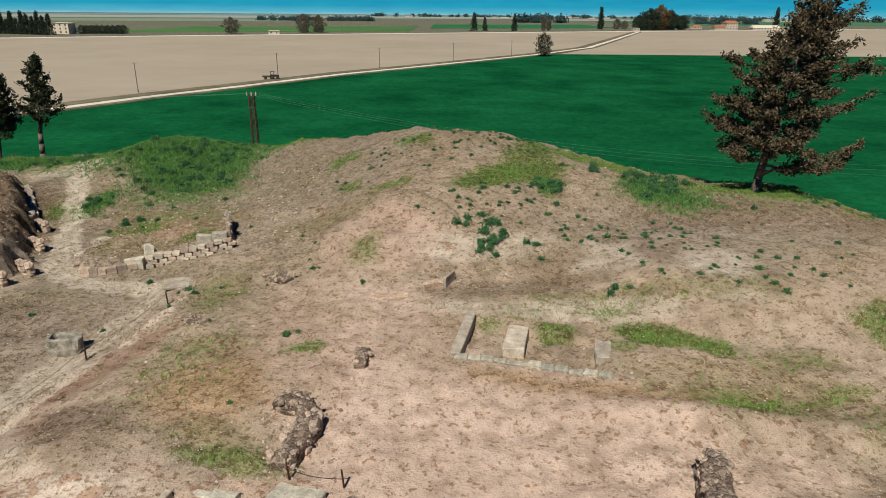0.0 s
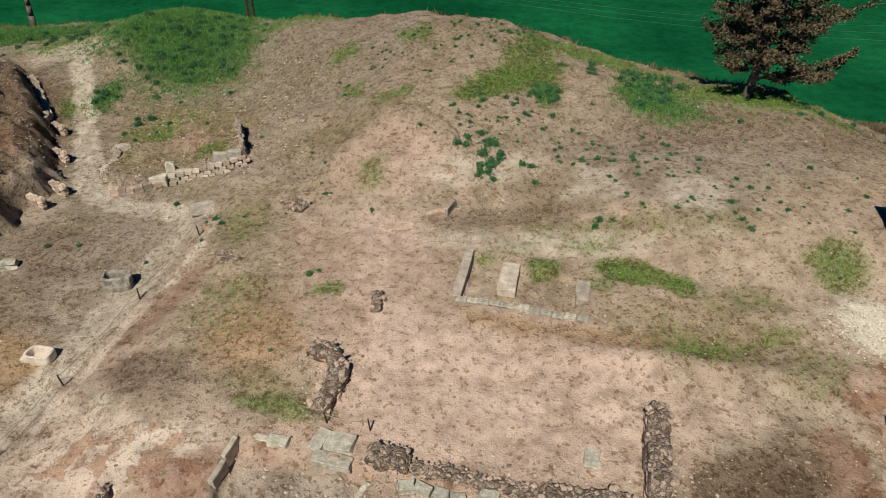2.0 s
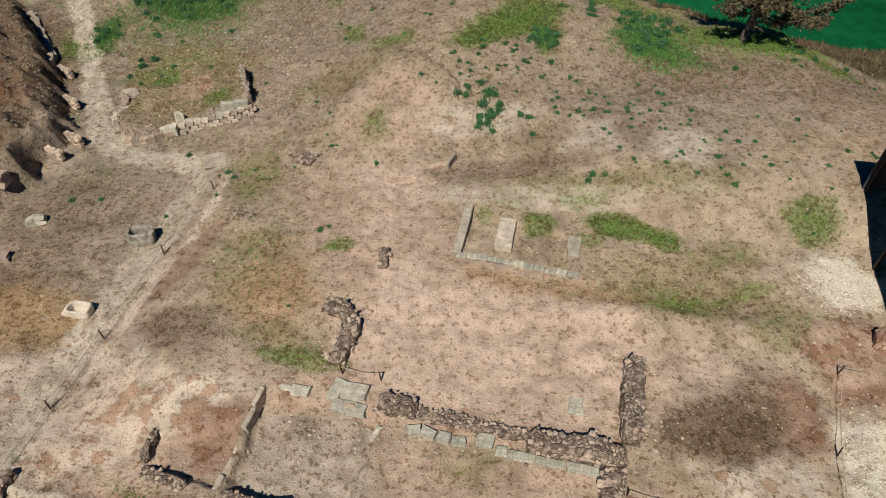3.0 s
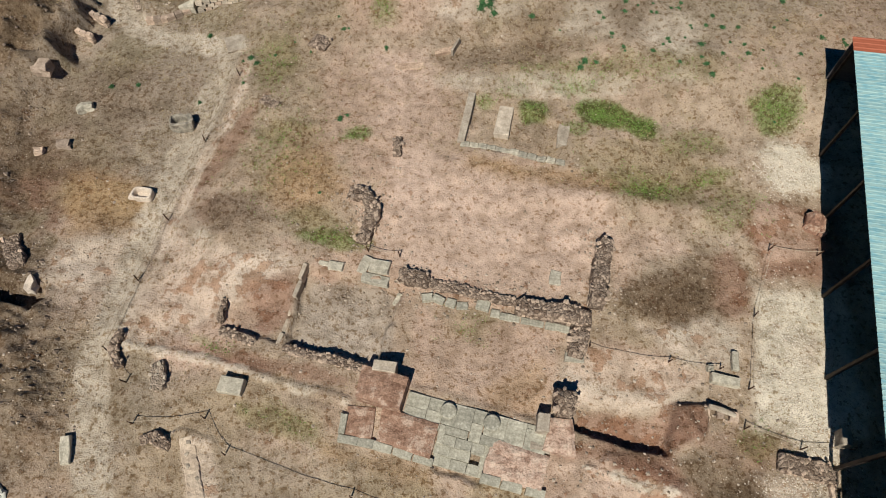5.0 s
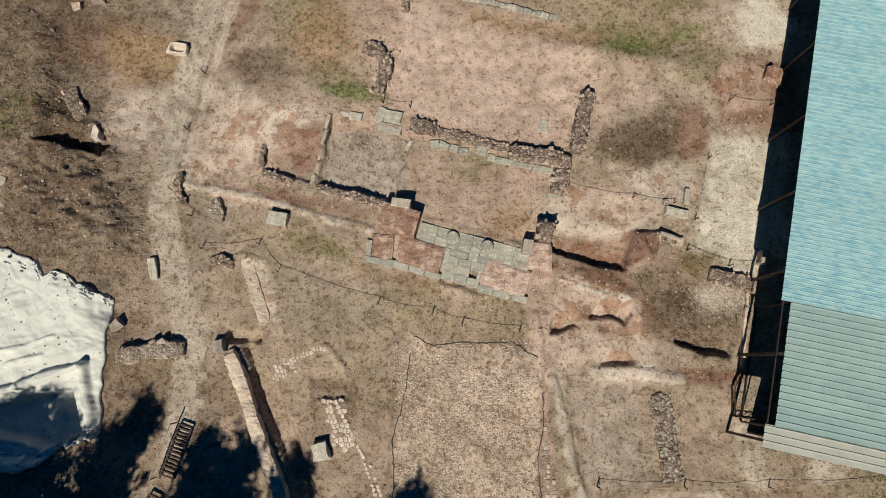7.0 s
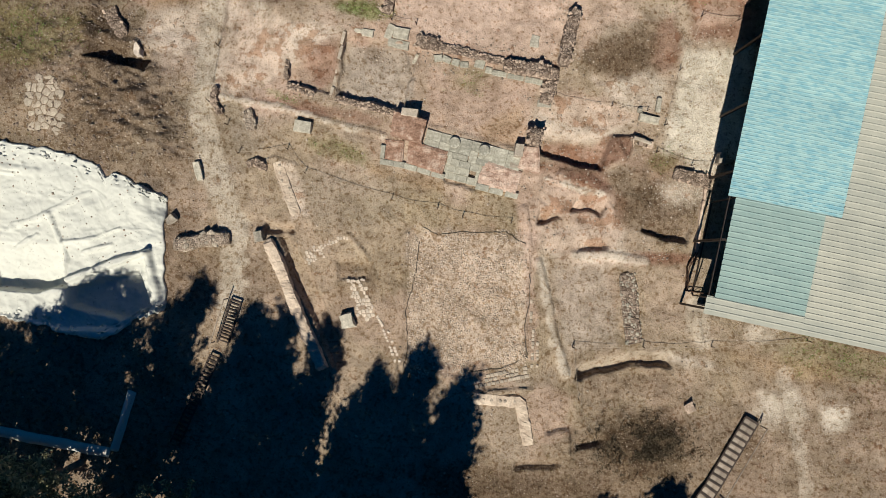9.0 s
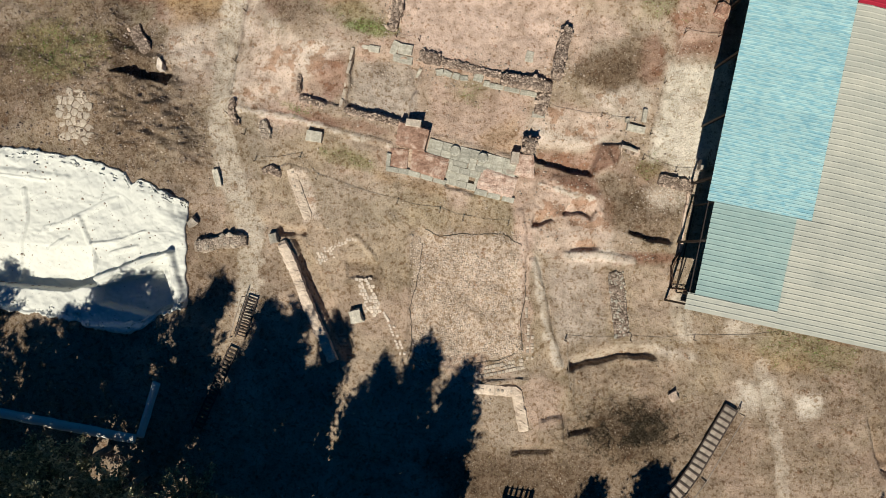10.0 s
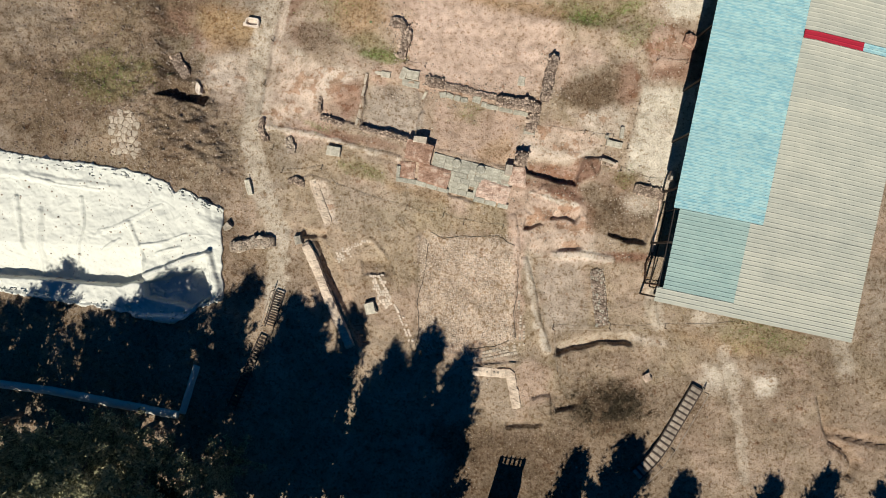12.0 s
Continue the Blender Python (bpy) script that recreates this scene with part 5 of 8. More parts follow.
# upright slabs of the north-west room
room = thing("slab_wall", -7.8, 13.0, None, 0, "row of thin upright stone slabs", "wall")
for k, (x, y, ln, hi) in enumerate(((-7.5, 13.9, 0.85, 0.75), (-7.7, 13.0, 0.9, 0.8), (-7.95, 12.1, 0.8, 0.7), (-8.15, 11.2, 0.7, 0.5), (-8.35, 10.5, 0.6, 0.4))):
    ob = part("slab", block_bm(0.2, ln, hi, 0.02, k, 2, 0.03), LIMESTONE, room)
    ob.matrix_basis = pose(x + 7.8, y - 13.0, ground_z(-8.9, y) - ground_z(-7.8, 13.0) - hi + 0.14, 0, 0, -15)
for x, y, sx, sy, sz, turn in ((-6.7, 14.45, 1.3, 0.3, 0.24, -12), (-5.9, 14.25, 0.75, 0.45, 0.35, -12), (-4.45, 14.3, 0.5, 0.95, 0.35, -22), (-3.7, 14.15, 1.0, 0.7, 0.4, -12), (-3.9, 13.5, 1.4, 0.5, 0.3, -14), (-2.75, 12.6, 0.35, 0.65, 0.3, -25)):
    single("floor_slab", x, y, sx, sy, sz, turn, BASALT, "large flat grey-green stone slab set in the ground", "slab", 0.04, 0.2)
for x, y, sx, sy, sz, turn in ((-1.3, 12.55, 0.55, 0.4, 0.4, 5), (-0.75, 12.45, 0.6, 0.35, 0.4, -25), (-0.15, 12.25, 0.5, 0.4, 0.35, -20), (0.4, 12.1, 0.55, 0.35, 0.3, -5), (1.45, 12.15, 0.65, 0.6, 0.35, -18), (2.0, 11.7, 0.45, 0.4, 0.3, -10), (2.7, 11.45, 1.0, 0.36, 0.22, -12), (3.75, 11.2, 1.1, 0.36, 0.24, -13), (4.95, 10.92, 1.2, 0.36, 0.22, -13)):
    single("footing_stone", x, y, sx, sy, sz, turn, PAVING, "squared grey footing stone below the rubble wall", "stone", 0.03, 0.12)

# ---- the porch: piers, paving, column bases, steps ----
RED_EARTH = flaky("red_mudbrick", (0.22, 0.125, 0.085), (0.34, 0.215, 0.155), (0.50, 0.375, 0.295), 2.0)
PINK_EARTH = flaky("pink_mudbrick", (0.33, 0.21, 0.155), (0.53, 0.385, 0.305), (0.60, 0.47, 0.38), 2.6)
U = Vector((0.963, -0.27))          # along the porch
V = Vector((0.27, 0.963))           # into the palace
porch_z = ground_z(0.8, 7.0) + 0.04


def porch_xy(u, v):
    p = Vector((-2.08, 7.86)) + U * u - V * v
    return p.x, p.y


PORCH_TURN = math.degrees(math.atan2(U.y, U.x))
porch = thing("porch_floor", *porch_xy(3, 0.6), porch_z, PORCH_TURN, "porch floor of large worn grey-green stone slabs", "paving")
slabs = [(0.0, 0.0, 1.0, 0.62), (0.0, 0.64, 1.0, 0.72), (1.02, 0.0, 0.7, 0.55), (1.02, 0.57, 0.7, 0.78), (1.74, 0.0, 1.35, 1.02), (1.74, 1.04, 1.3, 0.36), (3.11, 0.0, 0.55, 0.6), (3.11, 0.62, 0.5, 0.8), (3.68, 0.0, 0.95, 1.0), (3.63, 1.02, 1.0, 0.4), (4.65, 0.0, 0.85, 1.45), (5.52, 0.0, 0.95, 0.2), (5.52, 0.22, 0.95, 1.25)]
for k, (u, v, su, sv) in enumerate(slabs):
    ob = part("paving_slab", block_bm(su + 0.012, sv + 0.012, 0.28, 0.008, k, 2, 0.014), PAVING, porch)
    ob.matrix_basis = pose(u + su / 2 - 3, 0.6 - v - sv / 2, -0.2 + 0.015 * math.sin(k * 2.3))
for u, v in ((1.95, 0.42), (3.95, 0.42)):
    x, y = porch_xy(u, v)
    bm = bmesh.new()
    ring = [(0.37, -0.1), (0.38, 0.12), (0.36, 0.17), (0.32, 0.2), (0.2, 0.19), (0.0, 0.185)]
    rows = [[bm.verts.new((r * math.cos(a) if r else 0, r * math.sin(a) if r else 0, z)) for a in [k * math.pi / 12 for k in range(24)]] for r, z in ring]
    for r, s in zip(rows, rows[1:]):
        for k in range(24):
            bm.faces.new((r[k], r[(k + 1) % 24], s[(k + 1) % 24], s[k]))
    bmesh.ops.remove_doubles(bm, verts=bm.verts, dist=0.001)
    ob = new("column_base", mesh_of(bm, "column_base", PAVING))
    ob.matrix_basis = pose(x, y, porch_z + 0.08)
    tagged(ob, "round worn grey basalt column base on the porch", "column base", "column bases of the porch")
steps = thing("porch_steps", *porch_xy(2.6, 1.5), porch_z, PORCH_TURN, "three broad worn stone steps below the porch", "steps")
for k, (v, drop) in enumerate(((1.45, 0.05), (1.9, 0.13), (2.35, 0.21))):
    for j, (u0, su) in enumerate(((1.78, 0.8), (2.6, 0.72), (3.34, 0.55)) if k % 2 == 0 else ((1.74, 0.7), (2.46, 0.9))):
        ob = part("step_block", block_bm(su + 0.015, 0.46, 0.4, 0.014, k * 3 + j, 2, 0.02), PAVING, steps)
        ob.matrix_basis = pose(u0 + su / 2 - 2.6, 1.5 - v - 0.2, -0.32 - drop)
for pts, wide, hi, label in (([(-0.55, 6.35), (-0.95, 4.65)], 0.3, 0.22, "kerb of pale stone beside the steps"), ([(-1.0, 4.7), (-3.7, 5.5), (-5.1, 5.75)], 0.34, 0.2, "front kerb of long pale stones"), ([(-5.1, 5.8), (-4.95, 7.0)], 0.3, 0.22, "broken side kerb of pale stones"),
                             ([(1.5, 5.75), (0.95, 4.15)], 0.32, 0.22, "kerb of pale stone beside the steps"), ([(1.0, 4.1), (2.8, 3.6), (3.9, 3.3)], 0.38, 0.22, "front kerb of long pale stones")):
    kerb = thing("platform_kerb", *pts[0], None, 0, label, "kerb")
    for k, (x, y, a) in enumerate(along(pts, 0.86)):
        ob = part("kerb_stone", block_bm(rng.uniform(0.84, 0.9), wide * rng.uniform(0.9, 1.1), 0.4, 0.03, k + 7 * int(abs(x * 3)), 2, 0.02), PAVING, kerb)
        ob.matrix_basis = pose(x - pts[0][0], y - pts[0][1], ground_z(x, y) - ground_z(*pts[0]) - 0.4 + hi, 0, 0, math.degrees(a))


def brick_block(name, poly, high, label, mat=MUDBRICK, sink=0.4):
    """A worn mass of mudbrick over a four-sided plan, its edges slumped."""
    cx, cy = sum(p[0] for p in poly) / 4, sum(p[1] for p in poly) / 4
    bm = bmesh.new()
    n = 9
    a, b, c, d = [Vector(p) for p in poly]
    grid = []
    for i in range(n):
        row = []
        for j in range(n):
            u, v = i / (n - 1), j / (n - 1)
            p = a.lerp(b, u).lerp(d.lerp(c, u), v)
            rim = min(u, v, 1 - u, 1 - v) * (n - 1)
            z = high + 0.07 * noise.noise((p.x * 1.8, p.y * 1.8, 3)) + 0.035 * noise.noise((p.x * 5, p.y * 5, 1)) - (0.07 if rim < 0.5 else 0)
            q = p + Vector((noise.noise((p.x * 3, p.y * 3, 7)), noise.noise((p.x * 3, p.y * 3, 9)))) * 0.05
            row.append(bm.verts.new((q.x - cx, q.y - cy, z)))
        grid.append(row)
    for i in range(n - 1):
        for j in range(n - 1):
            bm.faces.new((grid[i][j], grid[i + 1][j], grid[i + 1][j + 1], grid[i][j + 1]))
    rim = [e for e in bm.edges if e.is_boundary]
    low = bmesh.ops.extrude_edge_only(bm, edges=rim)["geom"]
    for v in low:
        if isinstance(v, bmesh.types.BMVert):
            v.co.z, v.co.x, v.co.y = -sink, v.co.x * 1.05, v.co.y * 1.05
    bmesh.ops.recalc_face_normals(bm, faces=bm.faces)
    ob = new(name, mesh_of(bm, name, mat))
    ob.matrix_basis = pose(cx, cy, ground_z(cx, cy))
    return tagged(ob, label, "mudbrick")


brick_block("porch_pier", [(-4.5, 7.5), (-2.5, 6.85), (-2.1, 8.3), (-4.2, 8.9)], 0.85, "square pier stump of red and pale mudbrick", RED_EARTH)
brick_block("porch_platform", [(-3.5, 5.6), (-1.15, 4.85), (-0.75, 6.35), (-3.3, 7.1)], 0.27, "low platform of red mudbrick beside the steps", RED_EARTH)
brick_block("porch_platform", [(-5.0, 5.9), (-3.75, 5.6), (-3.6, 7.1), (-4.85, 7.2)], 0.2, "low platform of dark red mudbrick", RED_EARTH)
brick_block("porch_platform", [(1.1, 4.2), (3.6, 3.5), (4.1, 4.95), (1.6, 5.75)], 0.3, "low platform of pale pink mudbrick", PINK_EARTH)
brick_block("porch_pier", [(3.8, 5.2), (5.2, 4.9), (5.2, 6.5), (4.2, 6.6)], 0.35, "slumped pier of orange mudbrick", PINK_EARTH)
single("pier_capstone", -3.2, 8.8, 1.05, 0.5, 1.25, -10, LIMESTONE, "pale upright stone set against the mudbrick pier", "stone", 0.03, 0.2)
single("threshold_stone", 3.85, 6.3, 0.55, 0.8, 0.85, -10, LIMESTONE, "pale worn threshold stone", "stone", 0.04, 0.1)
single("threshold_stone", 3.7, 5.35, 0.9, 0.36, 0.3, -14, LIMESTONE, "pale worn threshold stone", "stone", 0.05, 0.1)
stack = thing("brick_stack", 11.9, 6.75, ground_z(12.3, 7.4), -15, "ruined niche of stacked dark blocks under a pale lintel", "wall")
for k, (u, v, z, su, sv, sz) in enumerate(((-0.6, 0, -0.5, 0.3, 0.5, 0.85), (0.0, 0.05, -0.5, 0.26, 0.5, 0.85), (0.6, 0.0, -0.5, 0.36, 0.5, 0.85), (-0.55, -0.28, -0.4, 0.4, 0.3, 0.5), (0.35, -0.3, -0.4, 0.42, 0.36, 0.5), (0.62, -0.5, -0.35, 0.3, 0.26, 0.45), (-0.1, -0.45, -0.45, 0.36, 0.26, 0.36))):
    ob = part("block", block_bm(su, sv, sz, 0.035, k, 2, 0.05), RUBBLE, stack)
    ob.matrix_basis = pose(u, v, z, 0, 0, rng.uniform(-8, 8))
lintel = part("lintel", block_bm(1.25, 0.18, 0.15, 0.05, 3, 2, 0.04), LIMESTONE, stack, "pale stone lintel")
lintel.matrix_basis = pose(0.02, 0.12, 0.34, 0, 3, -3)
for x, y, sx, sy, sz, turn in ((12.45, 8.3, 1.3, 0.45, 0.4, -14), (13.1, 9.2, 0.3, 0.9, 0.3, -8), (11.9, 8.9, 0.3, 0.3, 0.3, 0), (5.6, 9.4, 0.9, 0.4, 0.25, -8), (5.05, 13.5, 0.55, 0.75, 0.2, -12)):
    single("loose_slab", x, y, sx, sy, sz, turn, BASALT, "loose grey-green stone slab lying on the earth", "slab", 0.04, 0.05)

# ---- the small northern pit and its slabs ----
single("pit_wall", 0.85, 23.3, 0.42, 3.5, 0.7, -12, LIMESTONE, "long low wall of pale stone at the pit's side", "wall", 0.03, 0.4)
single("pit_wall", 2.95, 23.1, 0.85, 2.0, 0.75, -12, LIMESTONE, "broad pale stone block across the pit", "wall", 0.04, 0.35)
single("pit_wall", 6.15, 22.0, 0.6, 1.3, 0.6, -12, LIMESTONE, "broken pale stone block at the pit's end", "wall", 0.07, 0.35)
front = thing("pit_front", 0.5, 21.5, None, 0, "low front wall of grey stones along the pit", "wall")
for k, (x, y, a) in enumerate(along([(0.5, 21.5), (2.4, 21.2), (3.6, 20.8), (6.1, 20.15)], 0.5)):
    ob = part("stone", block_bm(0.5, 0.36, 0.45, 0.03, k, 2, 0.05), BASALT, front)
    ob.matrix_basis = pose(x - 0.5, y - 21.5, ground_z(x, y) - ground_z(0.5, 21.5) - 0.28 + rng.uniform(-0.05, 0.05), 0, 0, math.degrees(a) + rng.uniform(-5, 5))
single("fallen_slab", -0.35, 28.2, 1.15, 0.3, 0.42, 12, WALL_EARTH, "earth-stained upright slab, one side of a stone box", "slab", 0.05, 0.15, (10, 0))
single("fallen_slab", 0.3, 28.35, 0.16, 1.0, 0.62, -25, LIMESTONE, "earth-stained upright slab closing a stone box", "slab", 0.03, 0.12)
single("fallen_slab", -2.4, 27.2, 1.7, 0.45, 0.2, 3, WALL_EARTH, "long flat pinkish slab sunk in the earth", "slab", 0.05, 0.13)
single("way_slab", -13.1, 29.6, 1.3, 1.2, 0.15, 20, LIMESTONE, "flat pale slab at the bend of the gravel way", "slab", 0.03, 0.05)
single("carved_block", -16.75, 32.95, 0.95, 0.6, 0.85, 4, BASALT, "grey carved stone block beside the retaining wall", "stone", 0.03, 0.45)
single("carved_block", -16.1, 33.4, 0.5, 0.4, 0.95, 20, BASALT, "broken grey carved stone standing on end", "stone", 0.1, 0.35)
single("loose_block", -20.9, 37.9, 0.8, 0.5, 0.45, 30, LIMESTONE, "pale loose block on the bank", "stone", 0.08, 0.1)
single("loose_block", -20.2, 37.2, 0.7, 0.6, 0.4, -20, LIMESTONE, "pale loose block on the bank", "stone", 0.1, 0.1)

# ---- loose carved stones ----


def basin(name, x, y, lx, ly, high, turn, mat, label, rough=0.03, thick=0.12):
    """A hollowed stone tub: outer block, rim and sunken floor."""
    bm = bmesh.new()
    n = 24

    def ring(k, z, wob):
        out = []
        for i in range(n):
            a = 2 * math.pi * i / n
            c, s = math.cos(a), math.sin(a)
            e = 2 / 3.6
            px, py = math.copysign(abs(c) ** e, c) * (lx / 2 - k), math.copysign(abs(s) ** e, s) * (ly / 2 - k)
            d = 1 + wob * noise.noise((px * 3, py * 3, z * 3 + x))
            out.append(bm.verts.new((px * d, py * d, z + wob * 0.3 * noise.noise((px * 4, py * 4, 9 + y)))))
        return out
    rows = [ring(0.06, -0.1, rough), ring(0, high * 0.4, rough), ring(0.01, high * 0.94, rough), ring(0.04, high, rough), ring(thick, high * 0.99, rough), ring(thick + 0.03, high * 0.9, rough), ring(thick + 0.08, high * 0.3, rough)]
    for r, s in zip(rows, rows[1:]):
        for i in range(n):
            bm.faces.new((r[i], r[(i + 1) % n], s[(i + 1) % n], s[i]))
    bm.faces.new(rows[-1])
    bmesh.ops.recalc_face_normals(bm, faces=bm.faces)
    ob = new(name, mesh_of(bm, name, mat))
    ob.matrix_basis = pose(x, y, ground_z(x, y), 0, 0, turn)
    return tagged(ob, label, "basin")


basin("stone_tub", -16.75, 18.85, 1.15, 0.75, 0.5, -8, WHITESTONE, "hollowed white limestone tub standing on bare soil", 0.08, 0.1)
single("tub_spout", -17.4, 18.8, 0.3, 0.3, 0.25, 0, WHITESTONE, "small white broken stone beside the tub", "stone", 0.04, 0.05)
DARK_BASALT = rough_matter("dark_basalt", (0.15, 0.14, 0.118), (0.38, 0.355, 0.3), 3.0, 14.0, 0.85, 0.7, 0.2)
basin("stone_trough", -15.45, 23.6, 1.3, 0.9, 0.7, 5, DARK_BASALT, "broken dark basalt trough with an uneven rim", 0.28, 0.16)
single("boulder", -21.3, 24.8, 0.9, 0.55, 0.45, 20, BASALT, "pale green weathered boulder on the open ground", "stone", 0.12, 0.1)
single("stone_block", -10.2, 8.1, 1.1, 0.75, 0.55, -10, BASALT, "squared grey stone block standing alone", "stone", 0.02, 0.08)
single("stele", -17.15, 5.35, 0.4, 1.25, 0.35, 12, BASALT, "long grey stone lying by the gravel way", "stone", 0.06, 0.05)
single("boulder", -18.9, 2.2, 0.6, 0.5, 0.4, 30, LIMESTONE, "pale loose boulder near the white sheet", "stone", 0.1, 0.08)
single("corner_stone", -13.2, 1.0, 0.6, 0.65, 0.7, 10, DARK_BASALT, "grey upright corner stone of the trench wall", "stone", 0.06, 0.2)
single("boulder", -7.5, -4.6, 0.8, 0.9, 0.65, 15, BASALT, "dark grey boulder lying in a trench", "stone", 0.09, 0.1)
single("boulder", -21.2, 13.5, 0.35, 0.9, 0.6, 8, WHITESTONE, "white stones at the foot of the bank", "stone", 0.1, 0.1)
single("boulder", 14.7, -10.6, 0.6, 0.5, 0.5, 30, RUBBLE, "dark boulder on the dry slope", "stone", 0.1, 0.1)
single("marker_stone", 17.0, 5.6, 0.4, 0.7, 0.8, -10, LIMESTONE, "pale upright stone under the shed's edge", "stone", 0.03, 0.1)
single("boulder", -23.9, 27.0, 0.9, 0.8, 0.7, 0, RUBBLE, "dark boulder at the foot of the bank", "stone", 0.12, 0.1)
single("boulder", -21.9, 22.2, 0.7, 0.5, 0.35, 0, RUBBLE, "dark low boulder on the open ground", "stone", 0.1, 0.05)
single("boulder", -23.2, 21.8, 0.5, 0.4, 0.3, 0, RUBBLE, "dark low boulder on the open ground", "stone", 0.1, 0.05)

def masonry(name, pts, courses, label, long=0.62, tall=0.3, mat=None):
    """A wall of squared blocks laid in courses."""
    wall = thing(name, *pts[0], None, 0, label, "wall")
    oz = ground_z(*pts[0])
    for c in range(courses):
        for k, (x, y, a) in enumerate(along(pts, long)):
            if courses > 1 and c == courses - 1 and rng.random() < 0.12:
                continue
            nx, ny = -math.sin(a), math.cos(a)
            foot = sum(ground_z(x - nx * 0.5 + math.cos(a) * d, y - ny * 0.5 + math.sin(a) * d) for d in (-0.8, 0.0, 0.8)) / 3
            slip = 0.5 * long * (c % 2)
            ob = part("block", block_bm(long * rng.uniform(0.9, 1.0), 0.34 * rng.uniform(0.9, 1.1), tall * rng.uniform(0.9, 1.02), 0.018, k + 11 * c, 2, 0.025), mat or rng.choice((LIMESTONE, RUBBLE, LIMESTONE)), wall)
            ob.matrix_basis = pose(x - pts[0][0] + nx * 0.05 * c + slip * math.cos(a), y - pts[0][1] + ny * 0.05 * c + slip * math.sin(a), foot - oz - 0.1 + tall * c, 0, 0, math.degrees(a) + rng.uniform(-1.5, 1.5))
    return wall


masonry("back_wall", [(-19.2, 31.9), (-17.95, 32.1), (-16.6, 32.8)], 1, "single course of squared pinkish blocks below the terrace", 0.5, 0.45, RUBBLE)
masonry("back_wall", [(-16.2, 32.85), (-15.2, 33.05), (-13.9, 33.25), (-12.5, 33.35), (-11.7, 33.9)], 3, "curved retaining wall of small squared pale blocks in three courses", 0.42, 0.23)
masonry("back_wall", [(-15.9, 33.2), (-14.6, 33.5)], 1, "long pale coping blocks on the retaining wall", 1.2, 0.75, LIMESTONE)
masonry("back_wall", [(-14.0, 33.7), (-12.3, 33.8)], 2, "large grey upright blocks above the retaining wall", 0.85, 0.62, BASALT)
rubble_wall("back_wall", [(-12.0, 34.5), (-12.7, 36.6), (-13.4, 38.6)], 0.22, 0.55, 0.24, LIMESTONE, WALL_EARTH, "thin straight wall of pale stones", 2)
single("loose_block", -20.6, 35.6, 0.8, 0.6, 0.4, 25, LIMESTONE, "pale loose block on the terrace", "stone", 0.1, 0.1)

# stubs of walls along the sunken way
for x, y, turn in ((-25.9, 40.1, -28), (-23.8, 36.0, -35), (-21.8, 31.7, -30), (-22.3, 30.2, -25)):
    stub = thing("bank_stub", x, y, None, turn, "short dry-stone stub wall at the foot of the bank", "wall", "stub walls along the sunken way")
    for r in range(3):
        for k in range(3):
            ob = part("stone", block_bm(0.42, 0.32, 0.33, 0.04, r * 3 + k, 2, 0.06), RUBBLE, stub)
            ob.matrix_basis = pose(-0.7 + 0.4 * k + rng.uniform(-0.05, 0.05), rng.uniform(-0.05, 0.05), -0.15 + 0.3 * r, 0, 0, rng.uniform(-6, 6))

# ---- paving of pale tiles and cobbles ----


def tile_field(name, rows, label, size, mat=LIMESTONE, twist=6):
    """Pale squared tiles set row by row; a few are lost."""
    ox, oy = rows[0][0]
    oz = ground_z(ox, oy)
    floor = thing(name, ox, oy, oz, 0, label, "paving")
    me = [mesh_of(block_bm(size, size * 0.92, 0.12, 0.012, k, 1, 0.02), "tile", mat) for k in range(4)]
    for pts in rows:
        for x, y, a in along(pts, size * 1.12):
            if rng.random() < 0.8:
                ob = part("tile", rng.choice(me), None, floor)
                ob.matrix_basis = pose(x - ox, y - oy, ground_z(x, y) - oz - 0.07, 0, 0, math.degrees(a) + rng.uniform(-twist, twist)) @ Matrix.Diagonal((rng.uniform(0.75, 1.1), rng.uniform(0.75, 1.05), 1, 1))
    return floor


